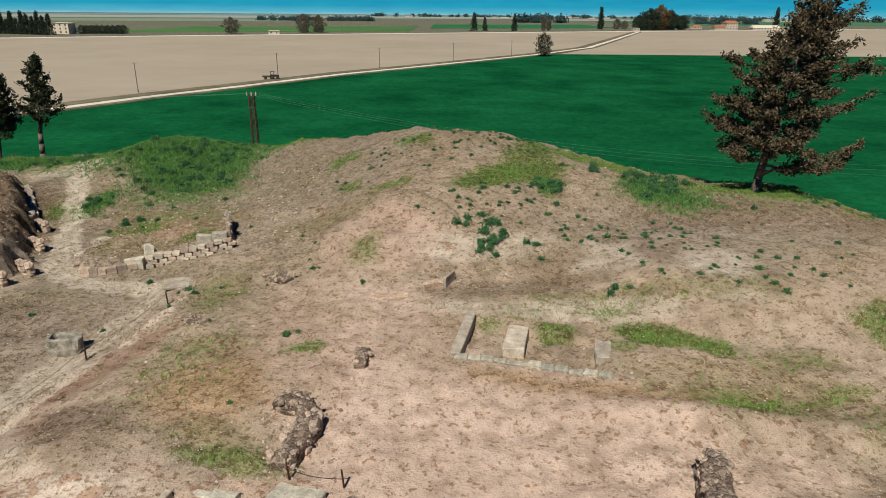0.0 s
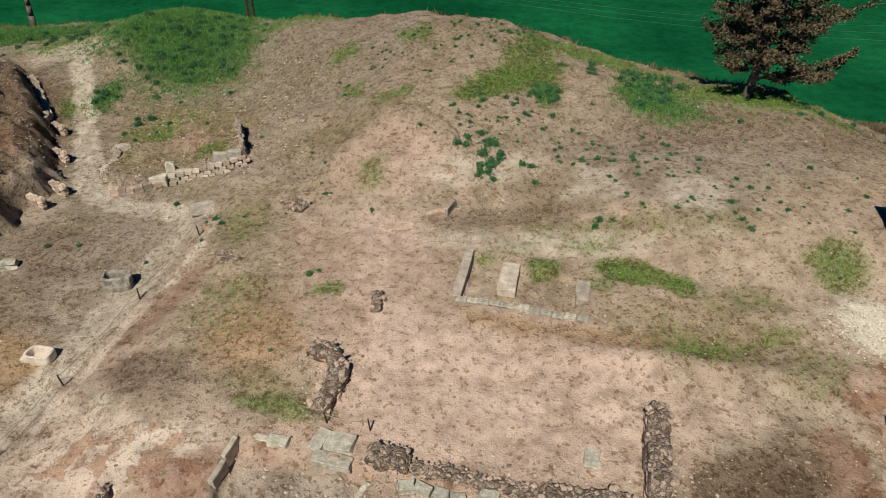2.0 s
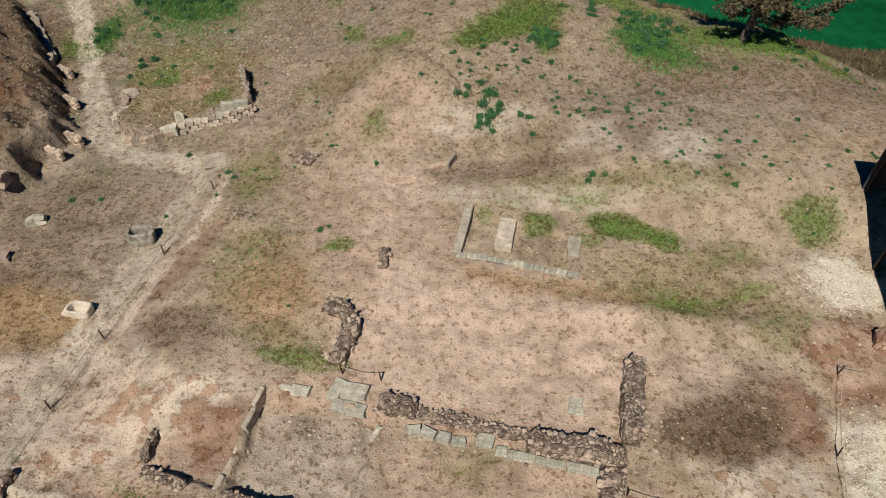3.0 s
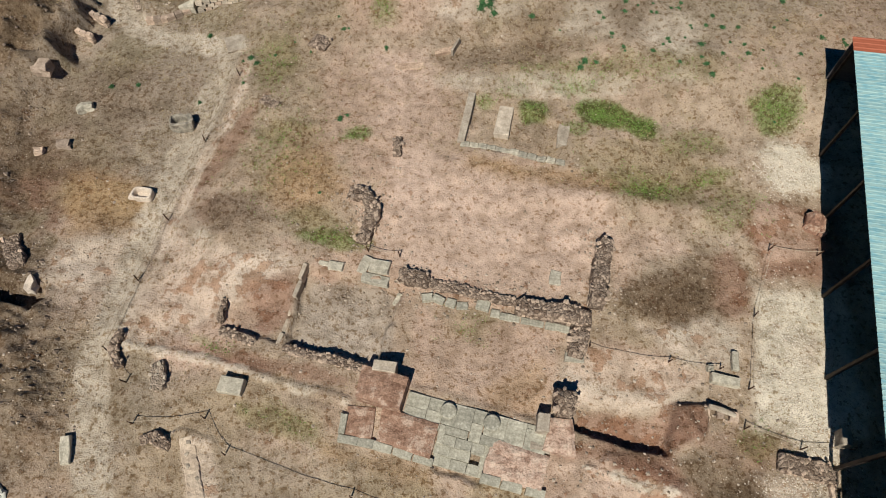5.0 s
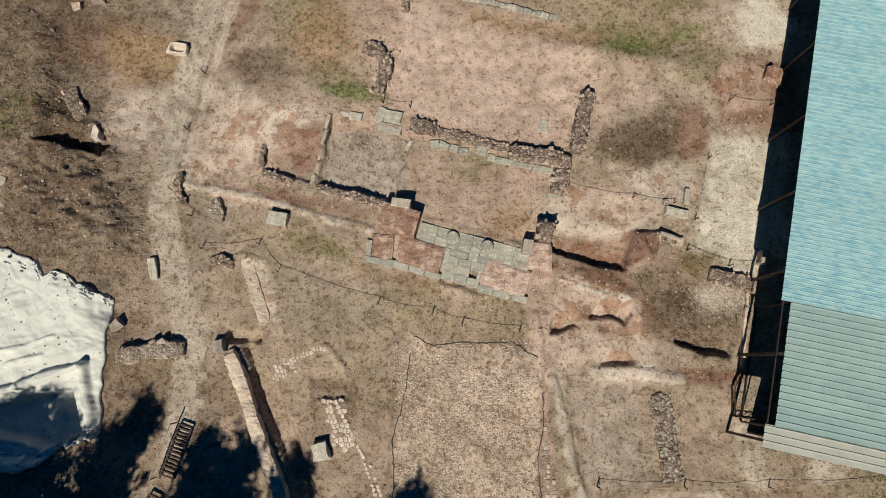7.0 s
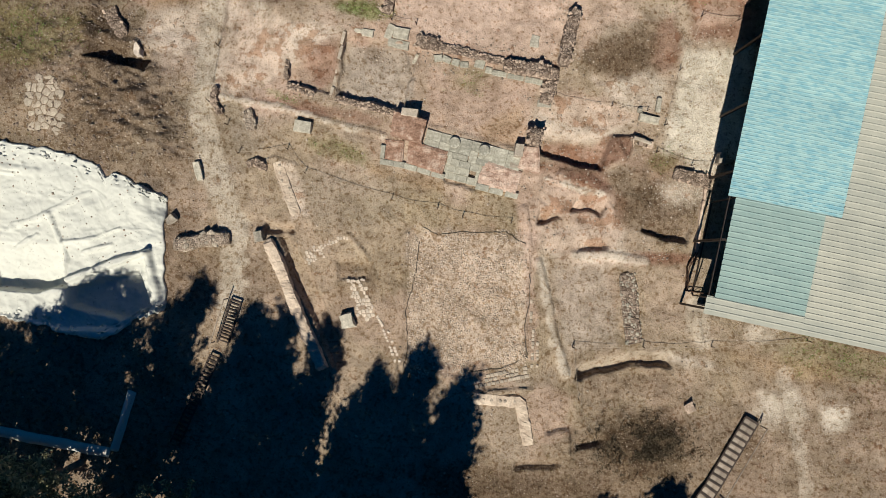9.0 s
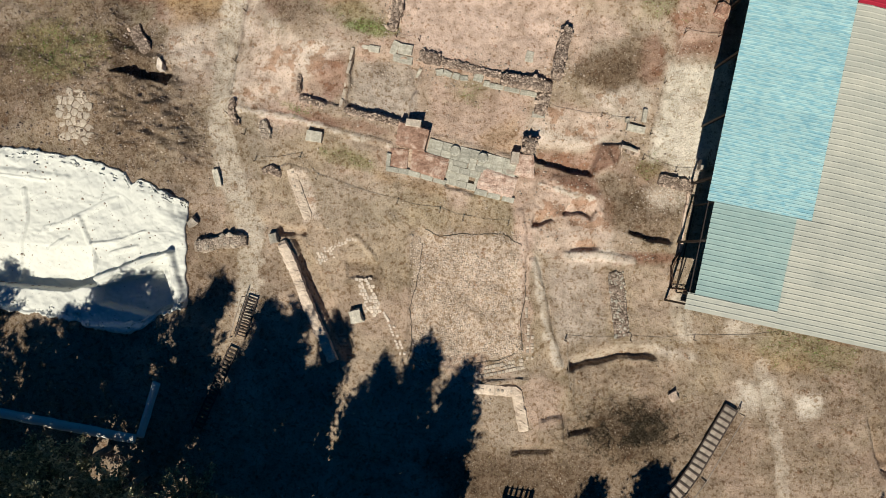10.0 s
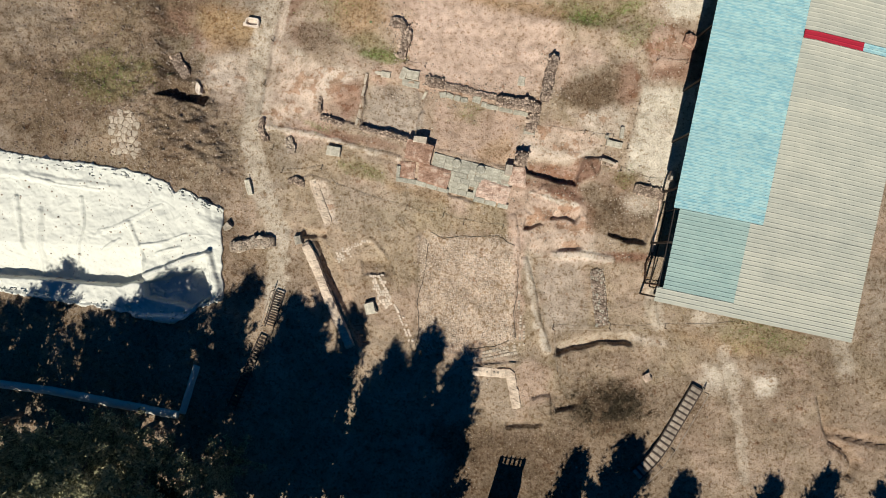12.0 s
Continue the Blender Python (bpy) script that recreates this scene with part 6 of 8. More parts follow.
def flagstones(name, poly, size, gap, keep, label, mat, seed, proud=0.03):
    """Irregular many-sided stones fitted to each other over a patch, set flush in the earth."""
    rd = random.Random(seed)
    x0, x1, y0, y1 = min(p[0] for p in poly), max(p[0] for p in poly), min(p[1] for p in poly), max(p[1] for p in poly)
    seeds = [(x0 + (i + 0.5 * (j % 2) + rd.uniform(-0.34, 0.34)) * size, y0 + (j + rd.uniform(-0.34, 0.34)) * size) for i in range(-1, int((x1 - x0) / size) + 3) for j in range(-1, int((y1 - y0) / size) + 3)]
    ox, oy = sum(p[0] for p in poly) / len(poly), sum(p[1] for p in poly) / len(poly)
    oz = ground_z(ox, oy)
    floor = thing(name, ox, oy, oz, 0, label, "paving")
    for cx, cy in seeds:
        if rd.random() > keep or inside(np.array([cx]), np.array([cy]), poly)[0] < 0:
            continue
        cell = [Vector((cx + sx * size, cy + sy * size)) for sx, sy in ((-1, -1), (1, -1), (1, 1), (-1, 1))]
        for qx, qy in seeds:
            d = Vector((qx - cx, qy - cy))
            if not 0 < d.length < 2.6 * size:
                continue
            lim = d.length / 2 - gap * rd.uniform(0.4, 1.2)
            d.normalize()
            out = []
            for p, q in zip(cell, cell[1:] + cell[:1]):
                fp, fq = (p - Vector((cx, cy))).dot(d) - lim, (q - Vector((cx, cy))).dot(d) - lim
                if fp <= 0:
                    out.append(p)
                if fp * fq < 0:
                    out.append(p.lerp(q, fp / (fp - fq)))
            cell = out
            if len(cell) < 3:
                break
        if len(cell) < 3:
            continue
        bm = bmesh.new()
        c = Vector((cx, cy))
        lift = rd.uniform(0.6, 1.3) * proud
        tilt = (rd.uniform(-0.04, 0.04), rd.uniform(-0.04, 0.04))
        rows = [[bm.verts.new(((p - c).x * k, (p - c).y * k, z + ((p - c).x * tilt[0] + (p - c).y * tilt[1] if z > 0 else 0))) for p in cell] for k, z in ((1.0, -0.12), (1.0, lift * 0.5), (0.88, lift))]
        for r, t in zip(rows, rows[1:]):
            for k in range(len(cell)):
                bm.faces.new((r[k], r[(k + 1) % len(cell)], t[(k + 1) % len(cell)], t[k]))
        bm.faces.new(rows[-1])
        ob = part("flagstone", bm, mat, floor)
        ob.matrix_basis = pose(cx - ox, cy - oy, ground_z(cx, cy) - oz)
    return floor


tile_field("tile_edge", [[(0.0, -8.95), (4.2, -8.15)], [(0.2, -9.2), (4.3, -8.4)], [(1.5, -8.4), (4.2, -7.9)]], "rows of square pale paving tiles at the court's edge", 0.25)
tile_field("tile_edge", [[(4.55, -3.2), (4.5, -5.2)], [(4.65, -5.4), (4.5, -7.9)], [(4.9, -6.2), (4.85, -7.9)]], "double row of square pale paving tiles", 0.22)
PALE_FLAG = rough_matter("pale_flagstone", (0.5, 0.43, 0.35), (0.7, 0.62, 0.52), 3.0, 18.0, 0.92, 0.4, 0.14)
TERRACE_FLAG = rough_matter("earthy_flagstone", (0.36, 0.31, 0.245), (0.5, 0.44, 0.355), 2.0, 14.0, 0.95, 0.5, 0.12)
flagstones("cobble_floor", [(-7.5, -1.95), (-6.55, -1.75), (-5.6, -4.55), (-6.8, -4.4)], 0.25, 0.02, 0.9, "patch of packed pale cobbles in a dug square", PALE_FLAG, 1)
flagstones("cobble_floor", [(-10.35, -0.1), (-9.3, 0.4), (-8.95, -0.5), (-10.3, -1.0)], 0.21, 0.02, 0.7, "patch of packed pale cobbles in the earth", PALE_FLAG, 2)
flagstones("cobble_floor", [(-9.3, 0.4), (-7.3, 1.05), (-7.2, 0.8), (-9.2, 0.15)], 0.22, 0.03, 0.8, "narrow row of pale cobbles in the earth", PALE_FLAG, 3)
flagstones("mosaic_patch", [(-27.95, 11.5), (-25.75, 11.6), (-25.75, 8.0), (-28.05, 7.9)], 0.5, 0.035, 0.95, "patch of pale irregular flagstones flush with the terrace", TERRACE_FLAG, 4, 0.02)

# ---- torn dark edging of the cobbled court ----
EDGING = rough_matter("torn_black_fleece", (0.03, 0.026, 0.022), (0.10, 0.085, 0.07), 4.0, 20.0, 0.95, 0.3, 0.1)
for pts in ([(-2.6, 1.5), (-1.4, 0.9), (0.0, 1.1), (1.3, 1.0), (2.9, 1.1), (4.3, 0.1)], [(-2.7, 0.6), (-3.1, -2.0), (-3.7, -4.0), (-3.6, -6.4), (-3.9, -7.8)], [(4.5, -1.6), (4.45, -3.4), (4.1, -5.0), (4.15, -7.2), (2.6, -7.9), (0.4, -8.1)], [(0.0, -9.75), (2.0, -9.3), (4.2, -9.2)]):
    bm = bmesh.new()
    line = along(pts, 0.12)
    rows = []
    for k, (x, y, a) in enumerate(line):
        wob = 0.09 * noise.noise((x * 2.5, y * 2.5, 4)) + 0.05 * noise.noise((x * 7, y * 7, 1))
        half = 0.028 + 0.02 * noise.noise((x * 5, y * 5, 8))
        nx, ny = -math.sin(a), math.cos(a)
        px, py = x + nx * wob, y + ny * wob
        g = ground_z(px, py)
        rows.append([bm.verts.new((px - pts[0][0] + nx * half * s, py - pts[0][1] + ny * half * s, g - ground_z(*pts[0]) + z)) for s, z in ((-1, -0.03), (-0.7, 0.045), (0.8, 0.035), (1, -0.03))])
    for r, s in zip(rows, rows[1:]):
        for k in range(3):
            bm.faces.new((r[k], r[k + 1], s[k + 1], s[k]))
    ob = new("fleece_edge", mesh_of(bm, "fleece_edge", EDGING))
    ob.matrix_basis = pose(*pts[0], ground_z(*pts[0]))
    tagged(ob, "torn dark edge of buried fleece round the cobbled court", "edging")
tile_field("cobble_floor", [[(-5.6, -4.3), (-5.1, -5.2)], [(-5.2, -5.2), (-4.4, -7.4)], [(-4.9, -5.3), (-4.1, -7.4)]], "line of pale cobbles breaking through the earth", 0.2, WHITESTONE, 30)

# ---- rope fences ----


def fence(name, pts, label, high=0.62, sag=0.12):
    """Iron posts joined by a slack rope."""
    ox, oy = pts[0]
    oz = ground_z(ox, oy)
    rail = thing(name, ox, oy, oz, 0, label, "fence")
    tops = []
    for x, y in pts:
        z = ground_z(x, y) - oz
        lean = (rng.uniform(-0.06, 0.06), rng.uniform(-0.06, 0.06))
        bm = bmesh.new()
        top = (x - ox + lean[0], y - oy + lean[1], z + high)
        tube(bm, (x - ox, y - oy, z - 0.15), top, 0.035, 0.03, 6)
        part("post", bm, RUST, rail)
        tops.append(Vector(top) - Vector((0, 0, 0.08)))
    for a, b in zip(tops, tops[1:]):
        bm = bmesh.new()
        prev = a
        for k in range(1, 9):
            f = k / 8
            p = a.lerp(b, f) - Vector((0, 0, sag * 4 * f * (1 - f) * (1 + (b - a).length / 6)))
            tube(bm, prev, p, 0.014, 0.014, 4)
            prev = p
        part("rope", bm, ROPE, rail)
    return rail


fence("rope_fence", [(-12.5, 26.9), (-13.9, 22.3), (-15.1, 17.3), (-15.9, 13.7), (-16.4, 9.9), (-15.2, 8.4)], "low rope fence on rusty posts beside the path")
fence("rope_fence", [(-14.5, 6.5), (-11.3, 6.7), (-10.2, 5.1), (-4.5, 3.3), (-1.5, 2.6), (0.1, 2.1), (3.3, 1.6)], "low rope fence on rusty posts across dry ground")
fence("rope_fence", [(-4.3, 15.1), (-2.7, 14.8)], "two rusty posts with a slack rope")
fence("rope_fence", [(18.4, 14.7), (16.0, 15.0), (14.6, 11.5), (13.5, 7.9)], "low rope fence on rusty posts by pale gravel")
fence("rope_fence", [(12.9, 6.1), (15.2, 5.2), (17.4, 5.2)], "low rope fence running to the shed", 0.6, 0.06)
fence("rope_fence", [(6.4, 10.0), (10.0, 9.2), (12.4, 8.9)], "low rope fence over pale earth", 0.5)
fence("rope_fence", [(7.2, -6.6), (11.8, -6.6), (16.3, -6.7), (22.6, -6.4)], "low rope fence on rusty posts over dry grass")
fence("rope_fence", [(7.5, -9.9), (7.2, -6.6)], "two rusty posts with a slack rope", 0.5)

# ---- the shed ----
EAVE = Vector((20.7 - 13.95, 25.0 + 4.05)).normalized()      # along the eaves
ACROSS = Vector((EAVE.y, -EAVE.x))
SHED_TURN = math.degrees(math.atan2(ACROSS.y, ACROSS.x))
LONG, WIDE, EAVE_Z, RISE = 29.9, 14.9, 4.7, 0.55
shed_z = 0.3
shed = thing("shed", 13.95, -4.05, shed_z, SHED_TURN, "long open-sided shed roofed with blue and cream ribbed sheets", "shed")


def sheet_paint(name, light, dark, spots, rough=0.45, dashes=0.35, stain=0.66):
    """Weathered paint on ribbed sheets: dashes along the ribs, sheet to sheet differences and small rusty stains."""
    mat, nodes, link, bsdf = shader(name, rough)
    bsdf.inputs["Specular IOR Level"].default_value = 0.4
    oi = nodes.new("ShaderNodeObjectInfo")
    tc = nodes.new("ShaderNodeTexCoord")
    place = nodes.new("ShaderNodeVectorMath")
    link(tc.outputs["Object"], place.inputs[0])
    link(oi.outputs["Location"], place.inputs[1])

    def patches(scale, detail, stretch):
        mp = nodes.new("ShaderNodeMapping")
        mp.inputs["Scale"].default_value = stretch
        link(place.outputs[0], mp.inputs["Vector"])
        n = nodes.new("ShaderNodeTexNoise")
        n.inputs["Scale"].default_value, n.inputs["Detail"].default_value, n.inputs["Roughness"].default_value = scale, detail, 0.6
        link(mp.outputs[0], n.inputs["Vector"])
        return n.outputs["Fac"]
    a = patches(0.7, 3, (1, 1, 1))
    b = patches(1.0, 2, (2.0, 5.5, 1))
    c = patches(5.0, 4, (0.6, 1.6, 1))
    col = ramp(nodes, link, b, [(0.36, dark), (0.58, light)])
    col = mix(nodes, link, mix(nodes, link, dark, light, 0.7), col, dashes)
    col = mix(nodes, link, col, ramp(nodes, link, a, [(0.3, (0.88, 0.9, 0.91)), (0.7, (1.08, 1.07, 1.06))]), 0.8, "MULTIPLY")
    col = mix(nodes, link, col, ramp(nodes, link, oi.outputs["Random"], [(0.0, (0.93, 0.94, 0.95)), (1.0, (1.05, 1.04, 1.03))]), 1.0, "MULTIPLY")
    col = mix(nodes, link, col, spots, ramp(nodes, link, c, [(stain, (0, 0, 0)), (stain + 0.12, (0.5, 0.5, 0.5))]))
    link(col, bsdf.inputs["Base Color"])
    bump(nodes, link, bsdf, c, 0.1, 0.01)
    return mat


BLUE_SHEET = sheet_paint("faded_blue_sheet", (0.34, 0.515, 0.51), (0.19, 0.39, 0.45), (0.4, 0.5, 0.46), dashes=0.9)
GREEN_SHEET = sheet_paint("pale_green_sheet", (0.31, 0.41, 0.375), (0.21, 0.32, 0.305), (0.45, 0.36, 0.28))
CREAM_SHEET = sheet_paint("cream_sheet", (0.44, 0.44, 0.37), (0.36, 0.365, 0.31), (0.42, 0.28, 0.2))
RED_SHEET = sheet_paint("dark_red_sheet", (0.36, 0.02, 0.04), (0.28, 0.015, 0.03), (0.3, 0.05, 0.05))
BROWN_SHEET = sheet_paint("rusty_sheet", (0.42, 0.13, 0.07), (0.3, 0.09, 0.05), (0.3, 0.12, 0.07))
# dark tone for the added walls that keep the shed's inside black
SHADE_WALL = rough_matter("dark_shade_wall", (0.05, 0.055, 0.06), (0.09, 0.09, 0.1), 0.8, 8.0, 0.6, 0.1, 0.1)


def roof_z(u):
    return EAVE_Z + RISE * (1 - abs(u - WIDE / 2) / (WIDE / 2))


def sheet_mesh(u0, u1, wide, pitch, mat, lift=0.0):
    """A ribbed sheet from u0 to u1 across the roof, its ribs along the slope."""
    bm = bmesh.new()
    prof = []
    n = max(1, round(wide / pitch))
    p = wide / n
    for k in range(n):
        y = k * p
        prof += [(y, 0), (y + p * 0.7, 0), (y + p * 0.79, 0.13 * pitch), (y + p * 0.9, 0.13 * pitch), (y + p * 0.985, 0)]
    prof.append((wide + 0.03, 0))
    us = sorted({u0, u1} | ({WIDE / 2} if u0 < WIDE / 2 < u1 else set()))
    rows = [[bm.verts.new((u, y, roof_z(u) + z + lift)) for y, z in prof] for u in us]
    for r, s in zip(rows, rows[1:]):
        for k in range(len(prof) - 1):
            bm.faces.new((r[k], s[k], s[k + 1], r[k + 1]))
    return mesh_of(bm, "roof_sheet", mat)


def lay_sheets(u0, u1, v0, v1, wide, pitch, mat, label, lift=0.0):
    n = max(1, round((v1 - v0) / wide))
    w = (v1 - v0) / n
    me = sheet_mesh(u0, u1, w, pitch, mat, lift)
    for k in range(n):
        ob = part("roof_sheet", me, None, shed, label)
        ob.matrix_basis = pose(0, v0 + k * w, 0.006 * (k % 2))


lay_sheets(0.0, 5.6, 0.0, 1.05, 1.05, 0.34, CREAM_SHEET, "pale cream ribbed sheet")
lay_sheets(0.45, 5.6, 1.05, 7.05, 1.0, 0.34, GREEN_SHEET, "pale green ribbed sheet")
lay_sheets(0.0, 6.5, 7.05, LONG - 1.0, 1.08, 0.216, BLUE_SHEET, "faded blue ribbed sheet")
lay_sheets(5.6, WIDE, 0.0, 7.05, 1.05, 0.34, CREAM_SHEET, "pale cream ribbed sheet")
lay_sheets(6.5, WIDE, 7.05, 21.1, 1.05, 0.34, CREAM_SHEET, "pale cream ribbed sheet")
lay_sheets(6.55, 11.1, 21.1, 21.75, 0.65, 0.32, RED_SHEET, "dark red ribbed sheet")
lay_sheets(11.1, WIDE, 21.1, 21.75, 0.65, 0.32, BLUE_SHEET, "faded blue ribbed sheet")
lay_sheets(6.5, WIDE, 21.75, LONG - 1.0, 1.05, 0.34, CREAM_SHEET, "pale cream ribbed sheet")
lay_sheets(0.0, WIDE, LONG - 1.0, LONG, 1.0, 0.34, BROWN_SHEET, "rusty brown ribbed sheet")
STEEL = rough_matter("dull_steel", (0.035, 0.03, 0.028), (0.08, 0.065, 0.055), 3.0, 25.0, 0.6, 0.2, 0.1, 0.5)
for k in range(8):
    v = 0.3 + k * (LONG - 0.6) / 7
    for u in (0.35, WIDE - 0.35):
        bm = bmesh.new()
        g = ground_z(13.95 + ACROSS.x * u + EAVE.x * v, -4.05 + ACROSS.y * u + EAVE.y * v) - shed_z
        box(bm, u, v, min(g, 3) - 0.3, 0.14, 0.14, EAVE_Z - min(g, 3) + 0.25)
        part("post", bm, STEEL, shed)
    bm = bmesh.new()
    for u0, u1 in ((0.2, WIDE / 2), (WIDE / 2, WIDE - 0.2)):
        tube(bm, (u0, v, roof_z(u0) - 0.12), (u1, v, roof_z(u1) - 0.12), 0.06, 0.06, 4)
    tube(bm, (2.6, v, EAVE_Z - 0.3), (WIDE - 0.2, v, EAVE_Z - 0.3), 0.03, 0.03, 4)
    for j in range(2, 12):
        u = 0.2 + (WIDE - 0.4) * (j + 0.5) / 12
        tube(bm, (u - 0.5, v, EAVE_Z - 0.3), (u + 0.1, v, roof_z(u + 0.1) - 0.12), 0.025, 0.025, 4)
    part("truss", bm, STEEL, shed, "welded dark steel roof truss")
for u in (0.12, 3.6, 7.4, 11.2, WIDE - 0.12):
    bm = bmesh.new()
    tube(bm, (u, 0.1, roof_z(u) - 0.06), (u, LONG - 0.1, roof_z(u) - 0.06), 0.04, 0.04, 4)
    part("purlin", bm, STEEL, shed)
# unseen walls, added to block light from three sides of the shed
for name, x0, y0, sx, sy in (("east_shade_wall", WIDE - 0.05, LONG / 2, 0.08, LONG), ("north_shade_wall", WIDE / 2, LONG - 0.1, WIDE - 0.3, 0.08), ("south_shade_wall", WIDE / 2 + 0.6, 0.5, WIDE - 1.6, 0.08)):
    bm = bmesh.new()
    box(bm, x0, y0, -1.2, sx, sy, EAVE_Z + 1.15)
    part("wall_sheet", bm, SHADE_WALL, shed, "unseen dark wall added to keep the shed's inside in shade")
bm = bmesh.new()
tube(bm, (0.9, 1.0, 0.2), (0.9, 7.2, 0.2), 0.05, 0.05, 6)
tube(bm, (0.9, 1.0, 0.2), (0.9, 1.0, EAVE_Z - 0.1), 0.05, 0.05, 6)
tube(bm, (0.9, 7.2, 0.2), (0.9, 7.2, EAVE_Z - 0.1), 0.05, 0.05, 6)
part("side_rail", bm, STEEL, shed, "rusty steel frame in the open side")

# pale kerb and steel-framed landing at the shed's side
earth_wall("shed_kerb", [(16.2, 3.9), (15.85, 2.6), (15.6, 1.0), (15.4, -0.5)], 0.22, 0.2, RUBBLE, "narrow stone kerb beside the shed")
landing = thing("lattice_rail", 15.2, -0.6, None, 0, "low dark lattice rail round a small landing", "railing")
pts = [(15.35, -0.5), (14.75, -1.5), (14.65, -3.0), (16.0, -3.2)]
for (ax, ay), (bx, by) in zip(pts, pts[1:]):
    n = max(2, round(math.hypot(bx - ax, by - ay) / 0.28))
    za, zb = ground_z(ax, ay) - ground_z(15.2, -0.6), ground_z(bx, by) - ground_z(15.2, -0.6)
    for h in (0.1, 0.5):
        bm = bmesh.new()
        tube(bm, (ax - 15.2, ay + 0.6, za + h), (bx - 15.2, by + 0.6, zb + h), 0.035, 0.035, 6)
        part("rail", bm, RUST, landing)
    for k in range(n):
        f, g = k / n, (k + 1) / n
        bm = bmesh.new()
        tube(bm, (ax + f * (bx - ax) - 15.2, ay + f * (by - ay) + 0.6, za + 0.1), (ax + g * (bx - ax) - 15.2, ay + g * (by - ay) + 0.6, zb + 0.5), 0.022, 0.022, 4)
        part("brace", bm, RUST, landing)

# ---- wooden stairs ----
WOOD = rough_matter("weathered_wood", (0.22, 0.18, 0.145), (0.40, 0.35, 0.29), 2.0, 18.0, 0.85, 0.5, 0.2)
WOOD_DARK = rough_matter("dark_timber", (0.035, 0.028, 0.024), (0.09, 0.07, 0.06), 2.0, 18.0, 0.85, 0.5, 0.2)


def boardwalk(name, pts, wide, count, label, rail_side=None):
    """Plank treads on dark side beams, with dark risers between."""
    ox, oy = pts[0]
    oz = ground_z(ox, oy)
    walk_way = thing(name, ox, oy, oz, 0, label, "stairs")
    P = [Vector((x - ox, y - oy, ground_z(x, y) - oz + 0.25)) for x, y in pts]
    seg = [(b - a).length for a, b in zip(P, P[1:])]
    for i, (a, b) in enumerate(zip(P, P[1:])):
        d = (b - a).normalized()
        n = Vector((-d.y, d.x, 0)).normalized() * wide / 2
        for s in (-1, 1):
            bm = bmesh.new()
            tube(bm, a + n * s, b + n * s, 0.07, 0.07, 4)
            part("side_beam", bm, WOOD_DARK, walk_way)
        m = max(2, round(count * seg[i] / sum(seg)))
        ang = math.degrees(math.atan2(d.y, d.x))
        for k in range(m):
            p = a.lerp(b, (k + 0.5) / m)
            bm = bmesh.new()
            box(bm, 0, 0, 0, seg[i] / m * (0.62 if wide > 0.8 else 0.2), wide * 0.9, 0.05)
            # narrow flights lie under trees: their shade is put into darker tread timber
            part("tread", bm, WOOD if wide > 0.8 else WOOD_DARK, walk_way).matrix_basis = pose(p.x, p.y, p.z, 0, 0, ang)
            bm = bmesh.new()
            box(bm, 0, 0, 0, seg[i] / m * (0.3 if wide > 0.8 else 0.16), wide * 1.05, 0.12)
            q = a.lerp(b, k / m)
            part("riser", bm, WOOD_DARK, walk_way).matrix_basis = pose(q.x, q.y, q.z - 0.02, 0, 0, ang)
        if rail_side:
            bm = bmesh.new()
            up = Vector((0, 0, 0.85))
            tube(bm, a + n * rail_side * 1.5 + up, b + n * rail_side * 1.5 + up, 0.035, 0.035, 6)
            tube(bm, a + n * rail_side * 1.5, a + n * rail_side * 1.5 + up, 0.035, 0.035, 6)
            tube(bm, b + n * rail_side * 1.5, b + n * rail_side * 1.5 + up, 0.035, 0.035, 6)
            part("handrail", bm, WOOD, walk_way, "thin pale wooden handrail")
    return walk_way


boardwalk("wooden_stairs", [(18.75, -11.5), (16.0, -15.9), (15.0, -17.2), (13.6, -18.5)], 0.95, 18, "weathered wooden stairs with dark risers on the slope", 1)
boardwalk("wooden_stairs", [(-14.75, -3.2), (-15.7, -6.0)], 0.7, 7, "short weathered wooden stairs in the shade of trees", -1)
boardwalk("wooden_stairs", [(-16.2, -6.8), (-18.8, -12.4)], 0.6, 10, "dark narrow wooden stairs in the shade of trees")

# ---- sheets over the dig ----


def cloth_paint(name, tone):
    mat, nodes, link, bsdf = shader(name, 0.85)
    a = noise_node(nodes, link, 0.9, 4, 0.6)
    b = noise_node(nodes, link, 6.0, 5, 0.7)
    col = ramp(nodes, link, a, [(0.3, tuple(0.93 * c for c in tone)), (0.7, tone)])
    col = mix(nodes, link, col, ramp(nodes, link, b, [(0.33, (0.25, 0.22, 0.18)), (0.37, (1, 1, 1))]), 0.9, "MULTIPLY")
    link(col, bsdf.inputs["Base Color"])
    bump(nodes, link, bsdf, a, 0.5, 0.08)
    return mat


CLOTH = cloth_paint("white_ground_cloth", (0.64, 0.645, 0.575))


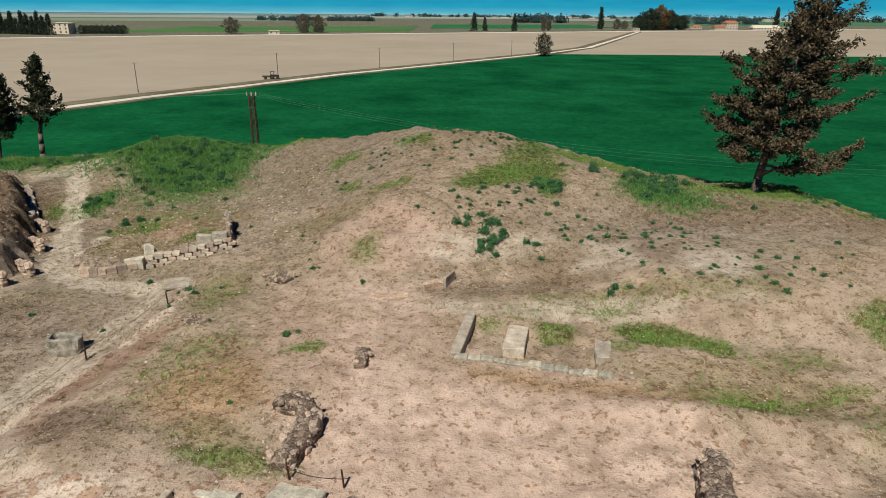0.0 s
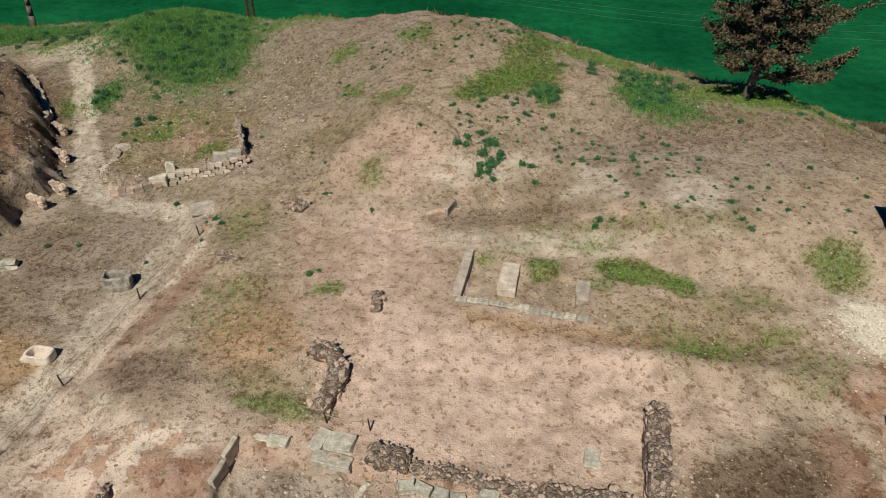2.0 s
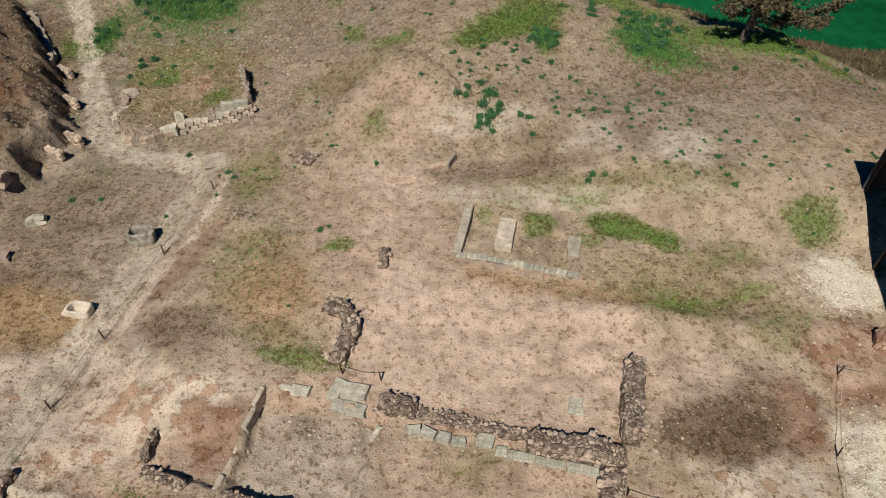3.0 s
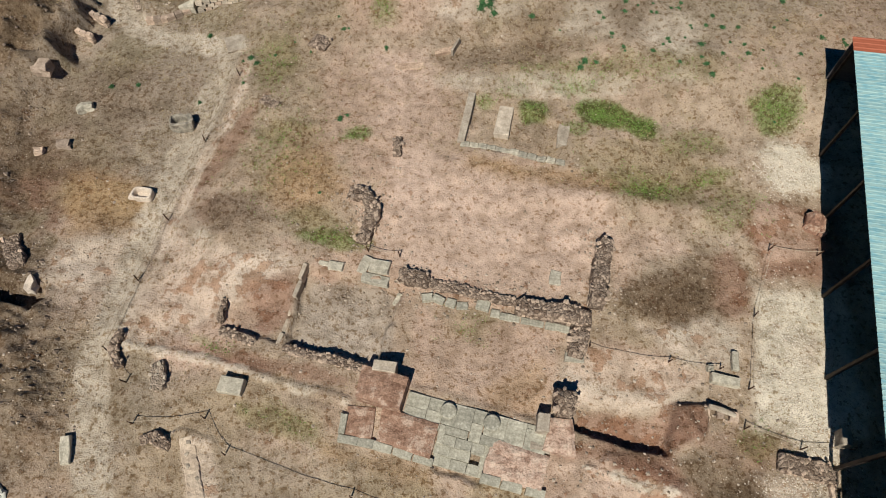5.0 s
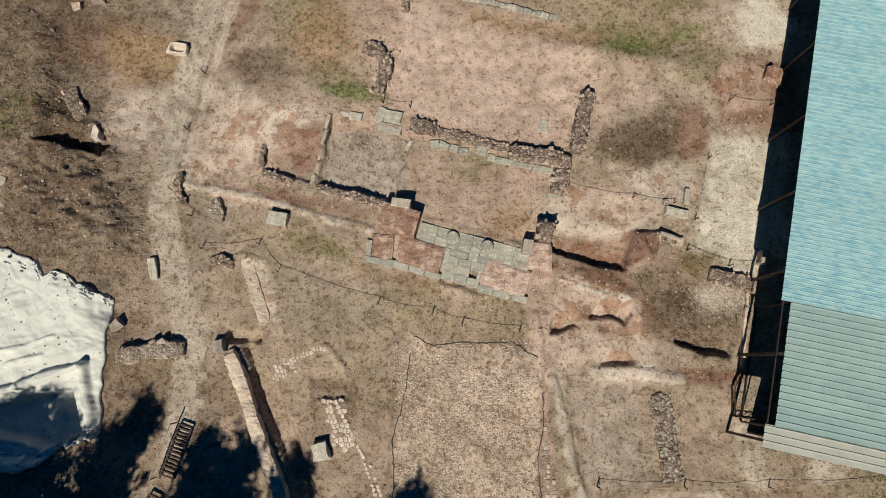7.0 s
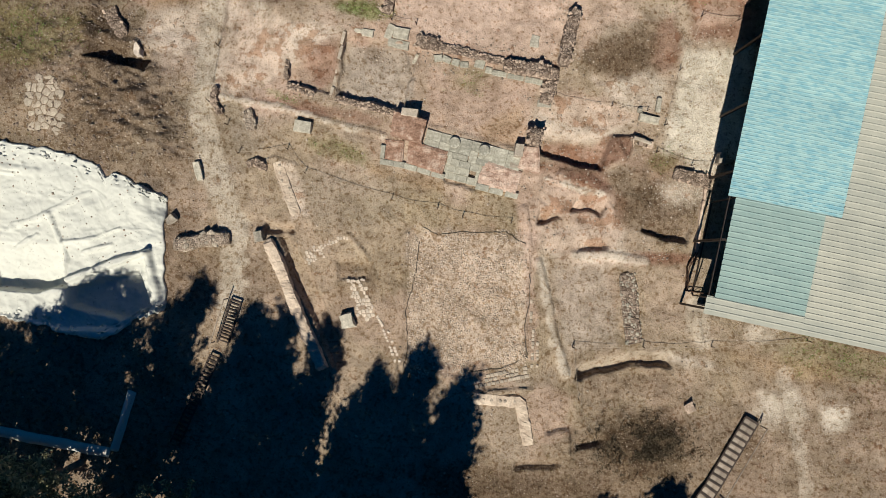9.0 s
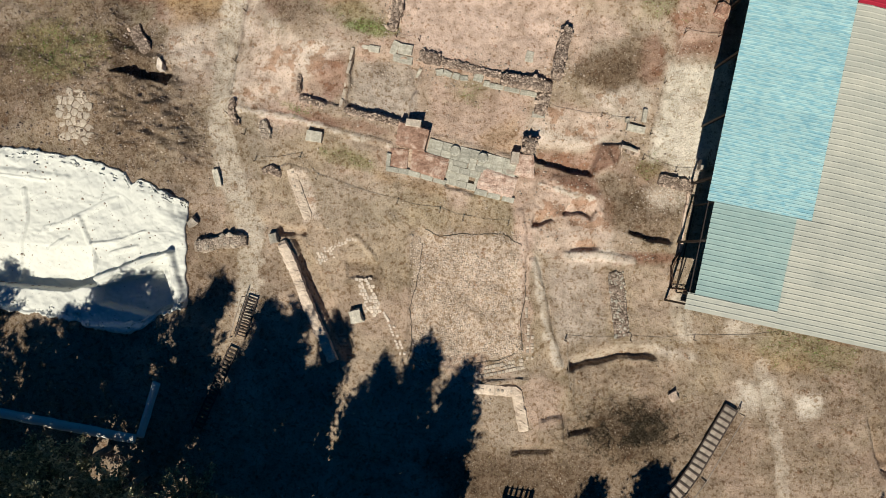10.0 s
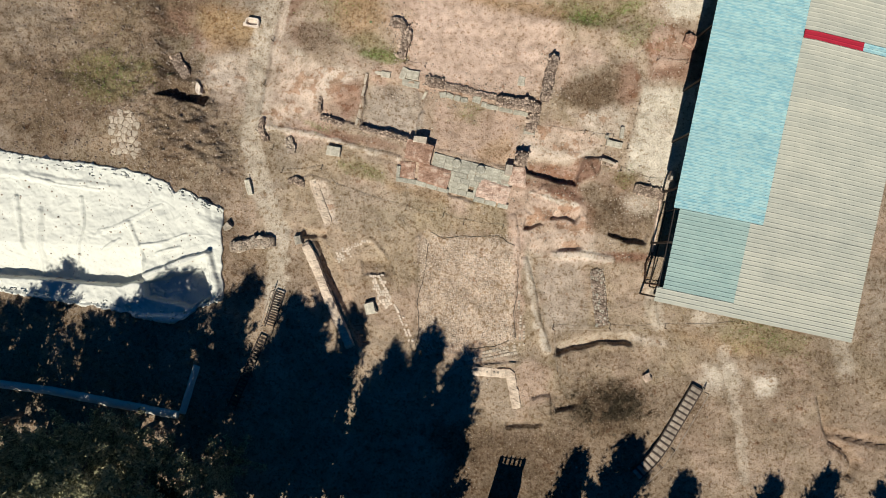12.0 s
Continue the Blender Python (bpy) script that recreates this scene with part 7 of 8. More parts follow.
def cloth_lift(x, y):
    """Folds and the shapes under the cloth."""
    z = 0.13 + 0.02 * smooth(0.1, 0.0, np.abs(fbm(x * 0.5 + y, y * 0.8 - 0.4 * x, 2.1, 3, 67))) + 0.02 * smooth(0.09, 0.0, np.abs(fbm(x + 0.3 * y, y * 0.5, 1.5, 3, 68))) + 0.02 * fbm(x, y, 0.45, 3, 69)
    z = z + 0.03 * fbm(x, y, 2.2, 4, 61) + 0.03 * fbm(x + 0.4 * y, y * 1.7, 0.7, 4, 62) + 0.03 * smooth(0.14, 0.0, np.abs(fbm(x * 0.7 + 0.5 * y, y, 2.6, 3, 64))) + 0.02 * smooth(0.14, 0.0, np.abs(fbm(x, y * 0.6 - 0.5 * x, 1.7, 3, 66)))
    for pts, w, h in (([(-37, 6.9), (-31, 5.9), (-27.5, 5.4)], 0.25, 0.12), ([(-30.4, 4.7), (-30.25, 2.4), (-31.5, -1.6)], 0.12, 0.16), ([(-33.6, 3.6), (-34, -1.2)], 0.2, 0.12), ([(-26.6, 2.6), (-26.0, 1.0), (-25.5, -0.35), (-25.75, -1.7)], 0.1, 0.16),
                      ([(-25.75, 0.78), (-23.85, 0.97), (-22.07, 1.62)], 0.09, 0.12), ([(-34.6, 6.4), (-31.9, 5.75), (-28.9, 5.3)], 0.08, 0.12), ([(-33.6, 3.9), (-34.25, -1.1)], 0.12, 0.1), ([(-35.5, 4.8), (-35.2, 0.7)], 0.15, 0.16), ([(-24.4, 0.1), (-22.6, 0.6)], 0.1, 0.14), ([(-29.0, 0.4), (-27.4, 1.3)], 0.1, 0.12), ([(-29.0, 1.9), (-27.3, 2.4), (-24.0, 4.0)], 0.16, 0.1), ([(-25.3, -1.6), (-22.5, -0.6), (-20.2, 0.1)], 0.2, 0.4),
                      ([(-37.5, -2.7), (-33, -3.4), (-26.4, -5.0), (-22.3, -5.2)], 0.3, 0.3), ([(-20.3, 0.0), (-19.5, -3.6)], 0.25, 0.4)):
        z = z + h * smooth(w * 1.6, 0.1, from_line(x, y, pts) + 0.08 * fbm(x, y, 1.0, 3, 63))
    return z


def cloth_edge_top(x):
    return np.interp(x, [-40, -36.8, -32.4, -27.9, -25.6, -23.4, -22.9, -22.5, -21.5, -21.1, -19.7, -19.3], [9.0, 8.6, 7.8, 7.15, 6.6, 5.75, 4.9, 5.3, 5.0, 4.6, 3.8, 3.6])


def cloth_edge_low(x):
    return np.interp(x, [-40, -37.1, -31.7, -28.0, -25.4, -23.5, -22.2, -21.3, -19.0], [-2.3, -2.65, -3.65, -4.3, -5.1, -5.5, -5.15, -4.3, -3.7])


def ground_cloth():
    xs = np.arange(-42, -19.2, 0.085)
    n = 165
    pts = []
    for x in xs:
        top, low = float(cloth_edge_top(x)), float(cloth_edge_low(x))
        for j in range(n):
            y = low + (top - low) * j / (n - 1)
            wob = 0.25 * noise.noise((0, y * 0.9, 4)) * max(0, min(1, (x + 21) / 1.5))
            pts.append((x + wob, y + (0.3 * noise.noise((x * 1.1, j, 0)) + 0.16 * noise.noise((x * 4.3, j, 2))) * smooth(0.75, 1.0, abs(2 * j / (n - 1) - 1))))
    pts = np.array(pts)
    z = height(pts[:, 0], pts[:, 1]) + cloth_lift(pts[:, 0], pts[:, 1])
    nx = len(xs)
    idx = np.arange(nx * n).reshape(nx, n)
    rim = np.zeros((nx, n), bool)
    rim[0], rim[-1], rim[:, 0], rim[:, -1] = True, True, True, True
    z = np.where(rim.ravel(), z - 0.1, z)
    quads = np.stack([idx[:-1, :-1], idx[1:, :-1], idx[1:, 1:], idx[:-1, 1:]], -1).reshape(-1, 4)
    me = bpy.data.meshes.new("ground_cloth")
    me.from_pydata(np.concatenate([pts, z[:, None]], 1), [], quads)
    me.polygons.foreach_set("use_smooth", np.ones(len(quads), bool))
    me.materials.append(CLOTH)
    ob = tagged(new("ground_cloth", me), "large white ground cloth spread over an excavated area", "sheet")
    thick = ob.modifiers.new("thickness", "SOLIDIFY")
    thick.thickness = 0.03


ground_cloth()


def roll(name, pts, r, label):
    bm = bmesh.new()
    rows = []
    fine = along(pts, 0.25)
    for x, y, a in fine:
        nx, ny = -math.sin(a), math.cos(a)
        g = ground_z(x, y)
        q = r * (1 + 0.15 * noise.noise((x * 2, y * 2, 0)))
        rows.append([bm.verts.new((x + nx * q * math.cos(t), y + ny * q * math.cos(t), g + q * 0.9 * math.sin(t) + 0.05 * noise.noise((x * 3, y * 3, t)))) for t in [k * math.pi / 6 - 0.3 for k in range(7)]])
    for r0, s in zip(rows, rows[1:]):
        for k in range(6):
            bm.faces.new((r0[k], s[k], s[k + 1], r0[k + 1]))
    for r0 in (rows[0], rows[-1]):
        bm.faces.new(r0)
    bmesh.ops.recalc_face_normals(bm, faces=bm.faces)
    tagged(new(name, mesh_of(bm, name, CLOTH, True)), label, "sheet")


roll("wrapped_wall", [(-41, -9.6), (-37.6, -10.1), (-33.1, -10.8), (-23.0, -13.0)], 0.34, "low wall wrapped in white cloth under the trees")
roll("wrapped_wall", [(-22.85, -12.9), (-21.4, -8.8)], 0.3, "short low wall wrapped in white cloth under the trees")

# ---- trees ----
NEEDLES = islands("dry_conifer_sprays", (0.022, 0.02, 0.011), (0.21, 0.165, 0.095))
NEEDLES_GREEN = islands("dark_conifer_sprays", (0.012, 0.022, 0.010), (0.07, 0.08, 0.035))
# olive raised well above the other needles: sunlight put into the leaf colour
NEEDLES_LIT = islands("sunlit_olive_sprays", (0.12, 0.125, 0.07), (0.54, 0.51, 0.32))


def sprays(centres, ways, size, rg, per=5):
    """Many small pointed sprays: two crossed blades each, pointing along the twig with some scatter."""
    n = len(centres) * per
    c = np.repeat(centres, per, 0) + rg.normal(0, size * 0.55, (n, 3))
    w = np.repeat(ways, per, 0) + rg.normal(0, 0.75, (n, 3))
    w /= np.linalg.norm(w, axis=1, keepdims=True)
    side = np.cross(w, rg.normal(0, 1, (n, 3)))
    side /= np.linalg.norm(side, axis=1, keepdims=True) + 1e-9
    up = np.cross(w, side)
    ln = size * rg.uniform(0.7, 1.5, (n, 1))
    wd = ln * 0.2
    v = np.stack([c - w * ln * 0.5, c + side * wd, c + w * ln * 0.5, c - side * wd, c + up * wd, c - up * wd], 1).reshape(-1, 3)
    base = np.arange(n)[:, None] * 6
    f = np.concatenate([base + np.array([0, 1, 2, 3]), base + np.array([0, 4, 2, 5])], 0)
    return v, f


def conifer(name, x, y, high, spread, clear, limbs, label, needles, seed, size=0.28, per=5, lean=(0, 0), z=None, shape=1.0, bare=0.0, dense=1.0, droop=0.25, group="", long_limbs=(), puff=0.16, rise=(-0.15, 0.6), plume=0.0, stem=1.0, leaders=()):
    """A conifer: tapered trunk, limbs of uneven length and a crown of small sprays along them."""
    rg = np.random.default_rng(seed)
    rd = random.Random(seed)
    tree = thing(name, x, y, z, 0, label, "tree", group)
    bm = bmesh.new()
    prev, r = Vector((0, 0, -0.3)), (high * 0.022 + 0.06) * stem
    trunk = [prev]
    for k in range(1, 11):
        f = k / 10
        p = Vector((lean[0] * f + 0.06 * high / 10 * rd.uniform(-1, 1), lean[1] * f + 0.06 * high / 10 * rd.uniform(-1, 1), high * f * 0.97))
        tube(bm, prev, p, r * (1 - 0.9 * (k - 1) / 10), r * (1 - 0.9 * k / 10), 8)
        trunk.append(p)
        prev = p
    part("trunk", bm, BARK, tree, sm=True)
    centres, ways = [], []
    lb = bmesh.new()
    for i in range(limbs):
        f = clear + (0.99 - clear) * ((i + rd.random()) / limbs)
        k = f * 10
        a = trunk[int(k)].lerp(trunk[min(int(k) + 1, 10)], k - int(k))
        g = (f - clear) / (1 - clear)
        ln = spread * ((1 - g) ** shape * 0.92 + 0.1) * rd.uniform(0.55, 1.15) * min(1, 0.55 + g * 3)
        az = i * 2.4 + rd.uniform(-0.6, 0.6)
        d = Vector((math.cos(az), math.sin(az), 0.15 + 0.6 * g))
        if i < len(long_limbs):
            az, f2, ln = long_limbs[i]
            a = trunk[int(f2 * 10)].lerp(trunk[int(f2 * 10) + 1], f2 * 10 - int(f2 * 10))
            d = Vector((math.cos(az), math.sin(az), 0.25))
        pts = [a]
        for s in range(1, 6):
            t = s / 5
            pts.append(a + d * ln * t + Vector((0, 0, -droop * ln * t * t + 0.12 * ln * max(0, t - 0.7))) + Vector((rd.uniform(-1, 1), rd.uniform(-1, 1), rd.uniform(-1, 1))) * 0.05 * ln)
        for s, (p, q) in enumerate(zip(pts, pts[1:])):
            tube(lb, p, q, 0.015 + 0.018 * ln * (1 - s / 5), 0.015 + 0.018 * ln * (1 - (s + 1) / 5), 5)
        n = max(3, int(ln * 4.2 * dense))
        out = (pts[-1] - a).normalized()
        for s in range(n):
            t = (0.12 + bare + (0.88 - bare) * (s + rd.random()) / n) * 4.999
            p = pts[int(t)].lerp(pts[int(t) + 1], t - int(t))
            swing = rd.choice((-1, 1)) * rd.uniform(0.1, 1.0)
            way = (out + Vector((-out.y, out.x, 0)) * swing + Vector((0, 0, rd.uniform(rise[0], rise[1])))).normalized()
            reach = plume * rd.uniform(0.6, 1.4) * (1.2 - 0.1 * t) * min(1, 0.5 + ln * 0.3) if plume else puff * ln * rd.uniform(1.6, 3.4) * (1.25 - t / 5 * 0.6)
            for j in range(5):
                f = j / 4
                w = plume * 0.1 * (1.1 - 0.8 * f) if plume else puff * ln * 0.42 * (1.1 - 0.8 * f)
                centres.append(p + way * reach * f + Vector((rd.gauss(0, 1), rd.gauss(0, 1), rd.gauss(0, 0.7))) * w)
                ways.append(way)
    for az, f0, out, up in leaders:
        a = trunk[int(f0 * 10)]
        tip = a + Vector((math.cos(az) * out, math.sin(az) * out, up))
        bend = a + Vector((math.cos(az) * out * 0.8, math.sin(az) * out * 0.8, up * 0.35))
        tube(lb, a, bend, 0.07, 0.05, 5)
        tube(lb, bend, tip, 0.05, 0.015, 5)
        for s in range(40):
            f = rd.random()
            p, aa = bend.lerp(tip, f), rd.uniform(0, 6.3)
            way = Vector((math.cos(aa), math.sin(aa), 0.6)).normalized()
            for j in range(5):
                centres.append(p + way * (1.0 - 0.75 * f) * j / 4 + Vector((rd.gauss(0, 1), rd.gauss(0, 1), rd.gauss(0, 1))) * 0.07)
                ways.append(way)
    for s in range(int(14 * dense)):
        centres.append(trunk[10] + Vector((rd.gauss(0, 0.12), rd.gauss(0, 0.12), rd.uniform(-0.9, 0.25))))
        ways.append(Vector((0, 0, 1)))
    part("branchwork", lb, BARK, tree)
    v, fc = sprays(np.array(centres), np.array(ways), size, rg, per)
    me = bpy.data.meshes.new("crown")
    me.from_pydata(v, [], fc)
    me.materials.append(needles)
    part("crown", me, None, tree, "uneven crown of small needle sprays")
    return tree


def ragged_conifer(x, y, high, lean, tips, label, seed):
    """An old conifer: bare stem foot, long limbs like foxtails that reach for their own places, and a dense dark heart."""
    rd, rg = random.Random(seed), np.random.default_rng(seed)
    tree = thing("pine_tree", x, y, None, 0, label, "tree")
    bm, lb = bmesh.new(), bmesh.new()
    axis_at = lambda f: Vector((lean * f ** 1.3 + 0.12 * math.sin(f * 9), 0.1 * math.sin(f * 7), high * f))
    for k in range(14):
        a, b = k / 14, (k + 1) / 14
        tube(bm, axis_at(a) - Vector((0, 0, 0.3 if k == 0 else 0)), axis_at(b), 0.25 * (1 - a) ** 0.8 + 0.02, 0.25 * (1 - b) ** 0.8 + 0.02, 8)
    part("trunk", bm, BARK, tree, sm=True)
    limbs = [(max(0.1, min(0.93, (tz - 0.28 * abs(tx - lean * tz / high)) / high)), Vector((tx, ty, tz)), 1.0) for tx, ty, tz in tips]
    for i in range(150):
        f = 0.18 + 0.8 * (i + rd.random()) / 150
        wide = np.interp(f, (0.1, 0.2, 0.35, 0.6, 0.75, 0.88, 1.0), (1.6, 3.0, 3.2, 2.8, 1.9, 1.0, 0.25))
        az, ln = i * 2.4 + rd.uniform(-0.5, 0.5), wide * rd.uniform(0.45, 1.05)
        limbs.append((f, axis_at(f) + Vector((math.cos(az) * ln, math.sin(az) * ln, ln * rd.uniform(0.0, 0.4))), rd.uniform(0.7, 1.0)))
    centres, ways = [], []
    for f, tip, thick in limbs:
        a = axis_at(f)
        ln = (tip - a).length
        mid = a.lerp(tip, 0.55) - Vector((0, 0, 0.1 * ln))
        curve = [(a * (1 - t) ** 2 + mid * 2 * t * (1 - t) + tip * t * t) + Vector((rd.gauss(0, 1), rd.gauss(0, 1), rd.gauss(0, 1))) * 0.03 * ln for t in (0, 0.2, 0.4, 0.6, 0.8, 1.0)]
        for k, (p, q) in enumerate(zip(curve, curve[1:])):
            tube(lb, p, q, 0.012 + 0.014 * ln * (1 - k / 5), 0.012 + 0.014 * ln * (1 - (k + 1) / 5), 5)
        out = (tip - a).normalized()
        side = Vector((-out.y, out.x, 0))
        for k in range(max(3, int(ln * 5.5))):
            t = (0.22 + 0.78 * rd.random()) * 4.999
            p = curve[int(t)].lerp(curve[int(t) + 1], t - int(t))
            way = (out + side * rd.choice((-1, 1)) * rd.uniform(0.2, 1.1) + Vector((0, 0, rd.uniform(-0.25, 0.75)))).normalized()
            reach = (0.75 - 0.1 * t) * thick * rd.uniform(0.6, 1.3)
            for j in range(4):
                centres.append(p + way * reach * j / 3 + Vector((rd.gauss(0, 1), rd.gauss(0, 1), rd.gauss(0, 1))) * 0.075)
                ways.append(way)
    part("branchwork", lb, BARK, tree)
    v, fc = sprays(np.array(centres), np.array(ways), 0.2, rg, 4)
    me = bpy.data.meshes.new("crown")
    me.from_pydata(v, [], fc)
    me.materials.append(NEEDLES)
    part("crown", me, None, tree, "ragged brown-green crown of foxtail limbs")


ragged_conifer(19.1, 38.8, 12.6, 2.1, [(-3.2, 0.3, 8.2), (-2.6, -0.8, 7.2), (-3.35, -0.5, 5.7), (-3.6, 0.2, 4.7), (-2.9, -0.9, 2.9), (-1.8, -1.4, 2.5), (4.7, 0.3, 9.0), (5.1, -0.4, 7.8), (5.9, 0.2, 7.4), (5.9, -0.3, 5.9), (5.0, 0.8, 5.2),
                                            (5.7, -0.3, 3.0), (5.7, 0.4, 2.2), (4.6, -1.0, 1.9), (3.2, -2.2, 2.2), (4.4, 0.0, 10.7), (4.0, 0.3, 9.9), (0.8, 0.2, 11.2), (3.2, 0.4, 4.0), (-0.6, -2.6, 3.4)], "tall conifer with ragged brown-green limbs on the mound's edge", 5)
conifer("pine_tree", -43.3, 69.0, 11.3, 2.4, 0.4, 40, "thin dark conifer with a bare lower trunk", NEEDLES_GREEN, 8, 0.3, 4, (1.3, 0), -2.9, 0.9, 0.1, 0.9, -0.1, puff=0.12)
conifer("pine_tree", -48.4, 69.4, 9.8, 2.4, 0.33, 44, "dark conifer with a broken crown", NEEDLES_GREEN, 9, 0.3, 4, (2.0, 0), -3.4, 0.8, 0.1, 0.9, 0.0, puff=0.13)
conifer("pine_tree", -53.5, 68.0, 11.5, 3.6, 0.3, 60, "dark conifer with a dense crown", NEEDLES_GREEN, 10, 0.34, 5, (0.3, 0), -3.4, 0.7, 0.0, 1.1, 0.0)
# the grove south of the dig: it throws the long shadows
GROVE = "conifers of the southern grove"
for k, (tx, ty, h, sp) in enumerate(((-17.0, -2.0, 23, 2.2), (-13.2, -3.6, 25, 3.0), (-11.2, -3.9, 25, 3.2), (-8.6, -5.0, 24, 2.8), (-5.2, -8.0, 22, 3.2), (-2.3, -6.6, 25, 3.4), (0.2, -8.6, 23, 3.2), (-0.6, -12.0, 19, 3.6), (13.6, -15.9, 18, 3.4), (9.3, -16.8, 17, 2.0), (17.8, -19.0, 16, 2.2), (25.0, -19.2, 16, 2.0), (29.4, -18.9, 16, 2.2), (34.0, -20.3, 15, 2.4))):
    run = h / math.tan(radians(SUN_EL))
    bx, by = tx - run * math.sin(radians(SUN_AZ - 180)), ty - run * math.cos(radians(SUN_AZ - 180))
    conifer("cypress_tree", bx, by, h, sp * 0.95, 0.1, 70, "tall dense dark conifer at the edge of the dig", NEEDLES_GREEN, 30 + k, 0.42, 5, (0, 0), None, 0.7, 0.0, 0.3 if k == 9 else 1.05, -0.35, GROVE, plume=1.35, rise=(0.5, 1.6))
for k, (tx, ty) in enumerate(((-39.0, -2.8), (-36.4, -3.6), (-34.0, -2.6), (-31.9, -0.9), (-29.3, -4.4), (-26.8, -3.2), (-24.6, -2.2), (-23.4, -1.4), (-22.0, -0.9), (-20.9, -1.8), (-18.2, -3.0))):
    h = 16.5 + k % 3
    run = h / math.tan(radians(SUN_EL))
    bx, by = tx - run * math.sin(radians(SUN_AZ - 180)), ty - run * math.cos(radians(SUN_AZ - 180))
    conifer("pine_tree", bx, by, h, 3.3, 0.2, 58, "tall open-crowned grey-green pine at the dig's edge", NEEDLES_LIT, 80 + k, 0.24, 6, (0, 0), None, 0.6, 0.0, 0.8, -0.2, GROVE, plume=0.9, rise=(0.3, 1.2), stem=0.6)
for k in range(0, 13, 3):
    bx, by = -39.5 + 1.75 * k + 0.5 * math.sin(k * 2.1), -15.2 - 1.5 * (k % 3) - 0.08 * k
    conifer("pine_tree", bx, by, 6.6 + 2.4 * (0.5 + 0.5 * math.sin(k * 1.7)), 3.1, 0.12, 44, "bushy grey-green pine beside the wrapped walls", NEEDLES_LIT, 60 + k, 0.2, 6, (0, 0), None, 0.5, 0.0, 0.8, -0.15, "pines beside the wrapped walls", plume=0.5, rise=(0.2, 1.0))

# ---- weeds, grass and pebbles ----
WEED = islands("dark_green_leaves", (0.03, 0.1, 0.04), (0.095, 0.22, 0.085))
GRASS = islands("green_grass", (0.09, 0.2, 0.03), (0.21, 0.34, 0.075))
LEAFY = islands("leafy_weeds", (0.04, 0.13, 0.028), (0.15, 0.33, 0.08))
STRAW = islands("dry_grass", (0.2, 0.15, 0.075), (0.42, 0.34, 0.19))
PEBBLE = islands("pebbles", (0.18, 0.14, 0.105), (0.5, 0.42, 0.34))
gen = np.random.default_rng(3)


def weed_mesh(seed, r=0.4):
    rg = np.random.default_rng(seed)
    c = rg.normal(0, 1, (38, 3)) * np.array([r * 0.34, r * 0.34, 0]) + np.array([0, 0, r * 0.35])
    c[:, 2] = r * 0.5 * np.exp(-(c[:, 0] ** 2 + c[:, 1] ** 2) / (r * r)) * rg.uniform(0.3, 1.3, 38)
    v, f = sprays(c, np.concatenate([c[:, :2] * 2, np.full((38, 1), 0.35)], 1), r * 0.42, rg, 4)
    me = bpy.data.meshes.new("weed")
    me.from_pydata(v, [], f)
    me.materials.append(WEED)
    return me


weeds = [weed_mesh(k) for k in range(5)]


small_weeds = []


def weed(x, y, s):
    if s < 0.42:
        small_weeds.append((x, y, s))
        return
    ob = new("weed", rng.choice(weeds))
    ob.matrix_basis = Matrix.LocRotScale((x, y, ground_z(x, y)), Euler((0, 0, rng.uniform(0, 6))), (s, s, s * rng.uniform(0.8, 1.2)))
    tagged(ob, "low dark green leafy weed on dry soil", "plant", "weeds on the mound")


for cx, cy, sx, sy, n, s0, s1 in ((2.5, 33.0, 0.35, 0.5, 9, 0.6, 1.0), (2.2, 31.0, 0.5, 0.5, 6, 0.5, 0.8), (1.2, 33.3, 0.4, 0.3, 4, 0.5, 0.8), (4.7, 32.0, 0.2, 0.6, 3, 0.5, 0.7), (7.6, 31.4, 0.7, 0.5, 7, 0.3, 0.7), (4.9, 36.8, 0.9, 1.0, 8, 0.3, 0.6), (2.5, 35.6, 1.6, 1.2, 30, 0.2, 0.45), (3.0, 44.5, 2.6, 2.0, 50, 0.22, 0.48), (-3.5, 41.5, 3.0, 2.5, 30, 0.2, 0.4), (9.5, 34.0, 2.5, 1.5, 26, 0.2, 0.5), (13.0, 30.5, 3.0, 1.6, 24, 0.2, 0.45),
                                  (17.0, 29.0, 4.0, 2.5, 30, 0.2, 0.45), (16.0, 26.2, 2.0, 1.0, 7, 0.3, 0.5), (7.7, 26.9, 0.2, 0.2, 2, 0.5, 0.7), (12.9, 39.8, 0.8, 1.2, 30, 0.6, 1.1), (6.3, 38.6, 0.5, 0.8, 12, 0.5, 0.9), (10.0, 41.5, 1.8, 0.8, 12, 0.4, 0.7), (-21.2, 42.0, 0.4, 0.7, 5, 0.6, 0.9), (-25.2, 45.4, 0.5, 1.0, 9, 0.6, 0.9), (-20, 51.5, 2.4, 2.6, 70, 0.5, 1.1), (-18, 42, 1.4, 2, 8, 0.3, 0.7),
                                  (-9, 33, 3, 3, 10, 0.15, 0.35), (-6, 24, 4, 3, 8, 0.2, 0.45), (-18, 28, 3, 2, 6, 0.3, 0.6), (21, 37, 3, 1.0, 10, 0.3, 0.6), (-34, 57, 4, 1.5, 30, 0.5, 1.0)):
    for _ in range(n):
        weed(rng.gauss(cx, sx), rng.gauss(cy, sy), rng.uniform(s0, s1))

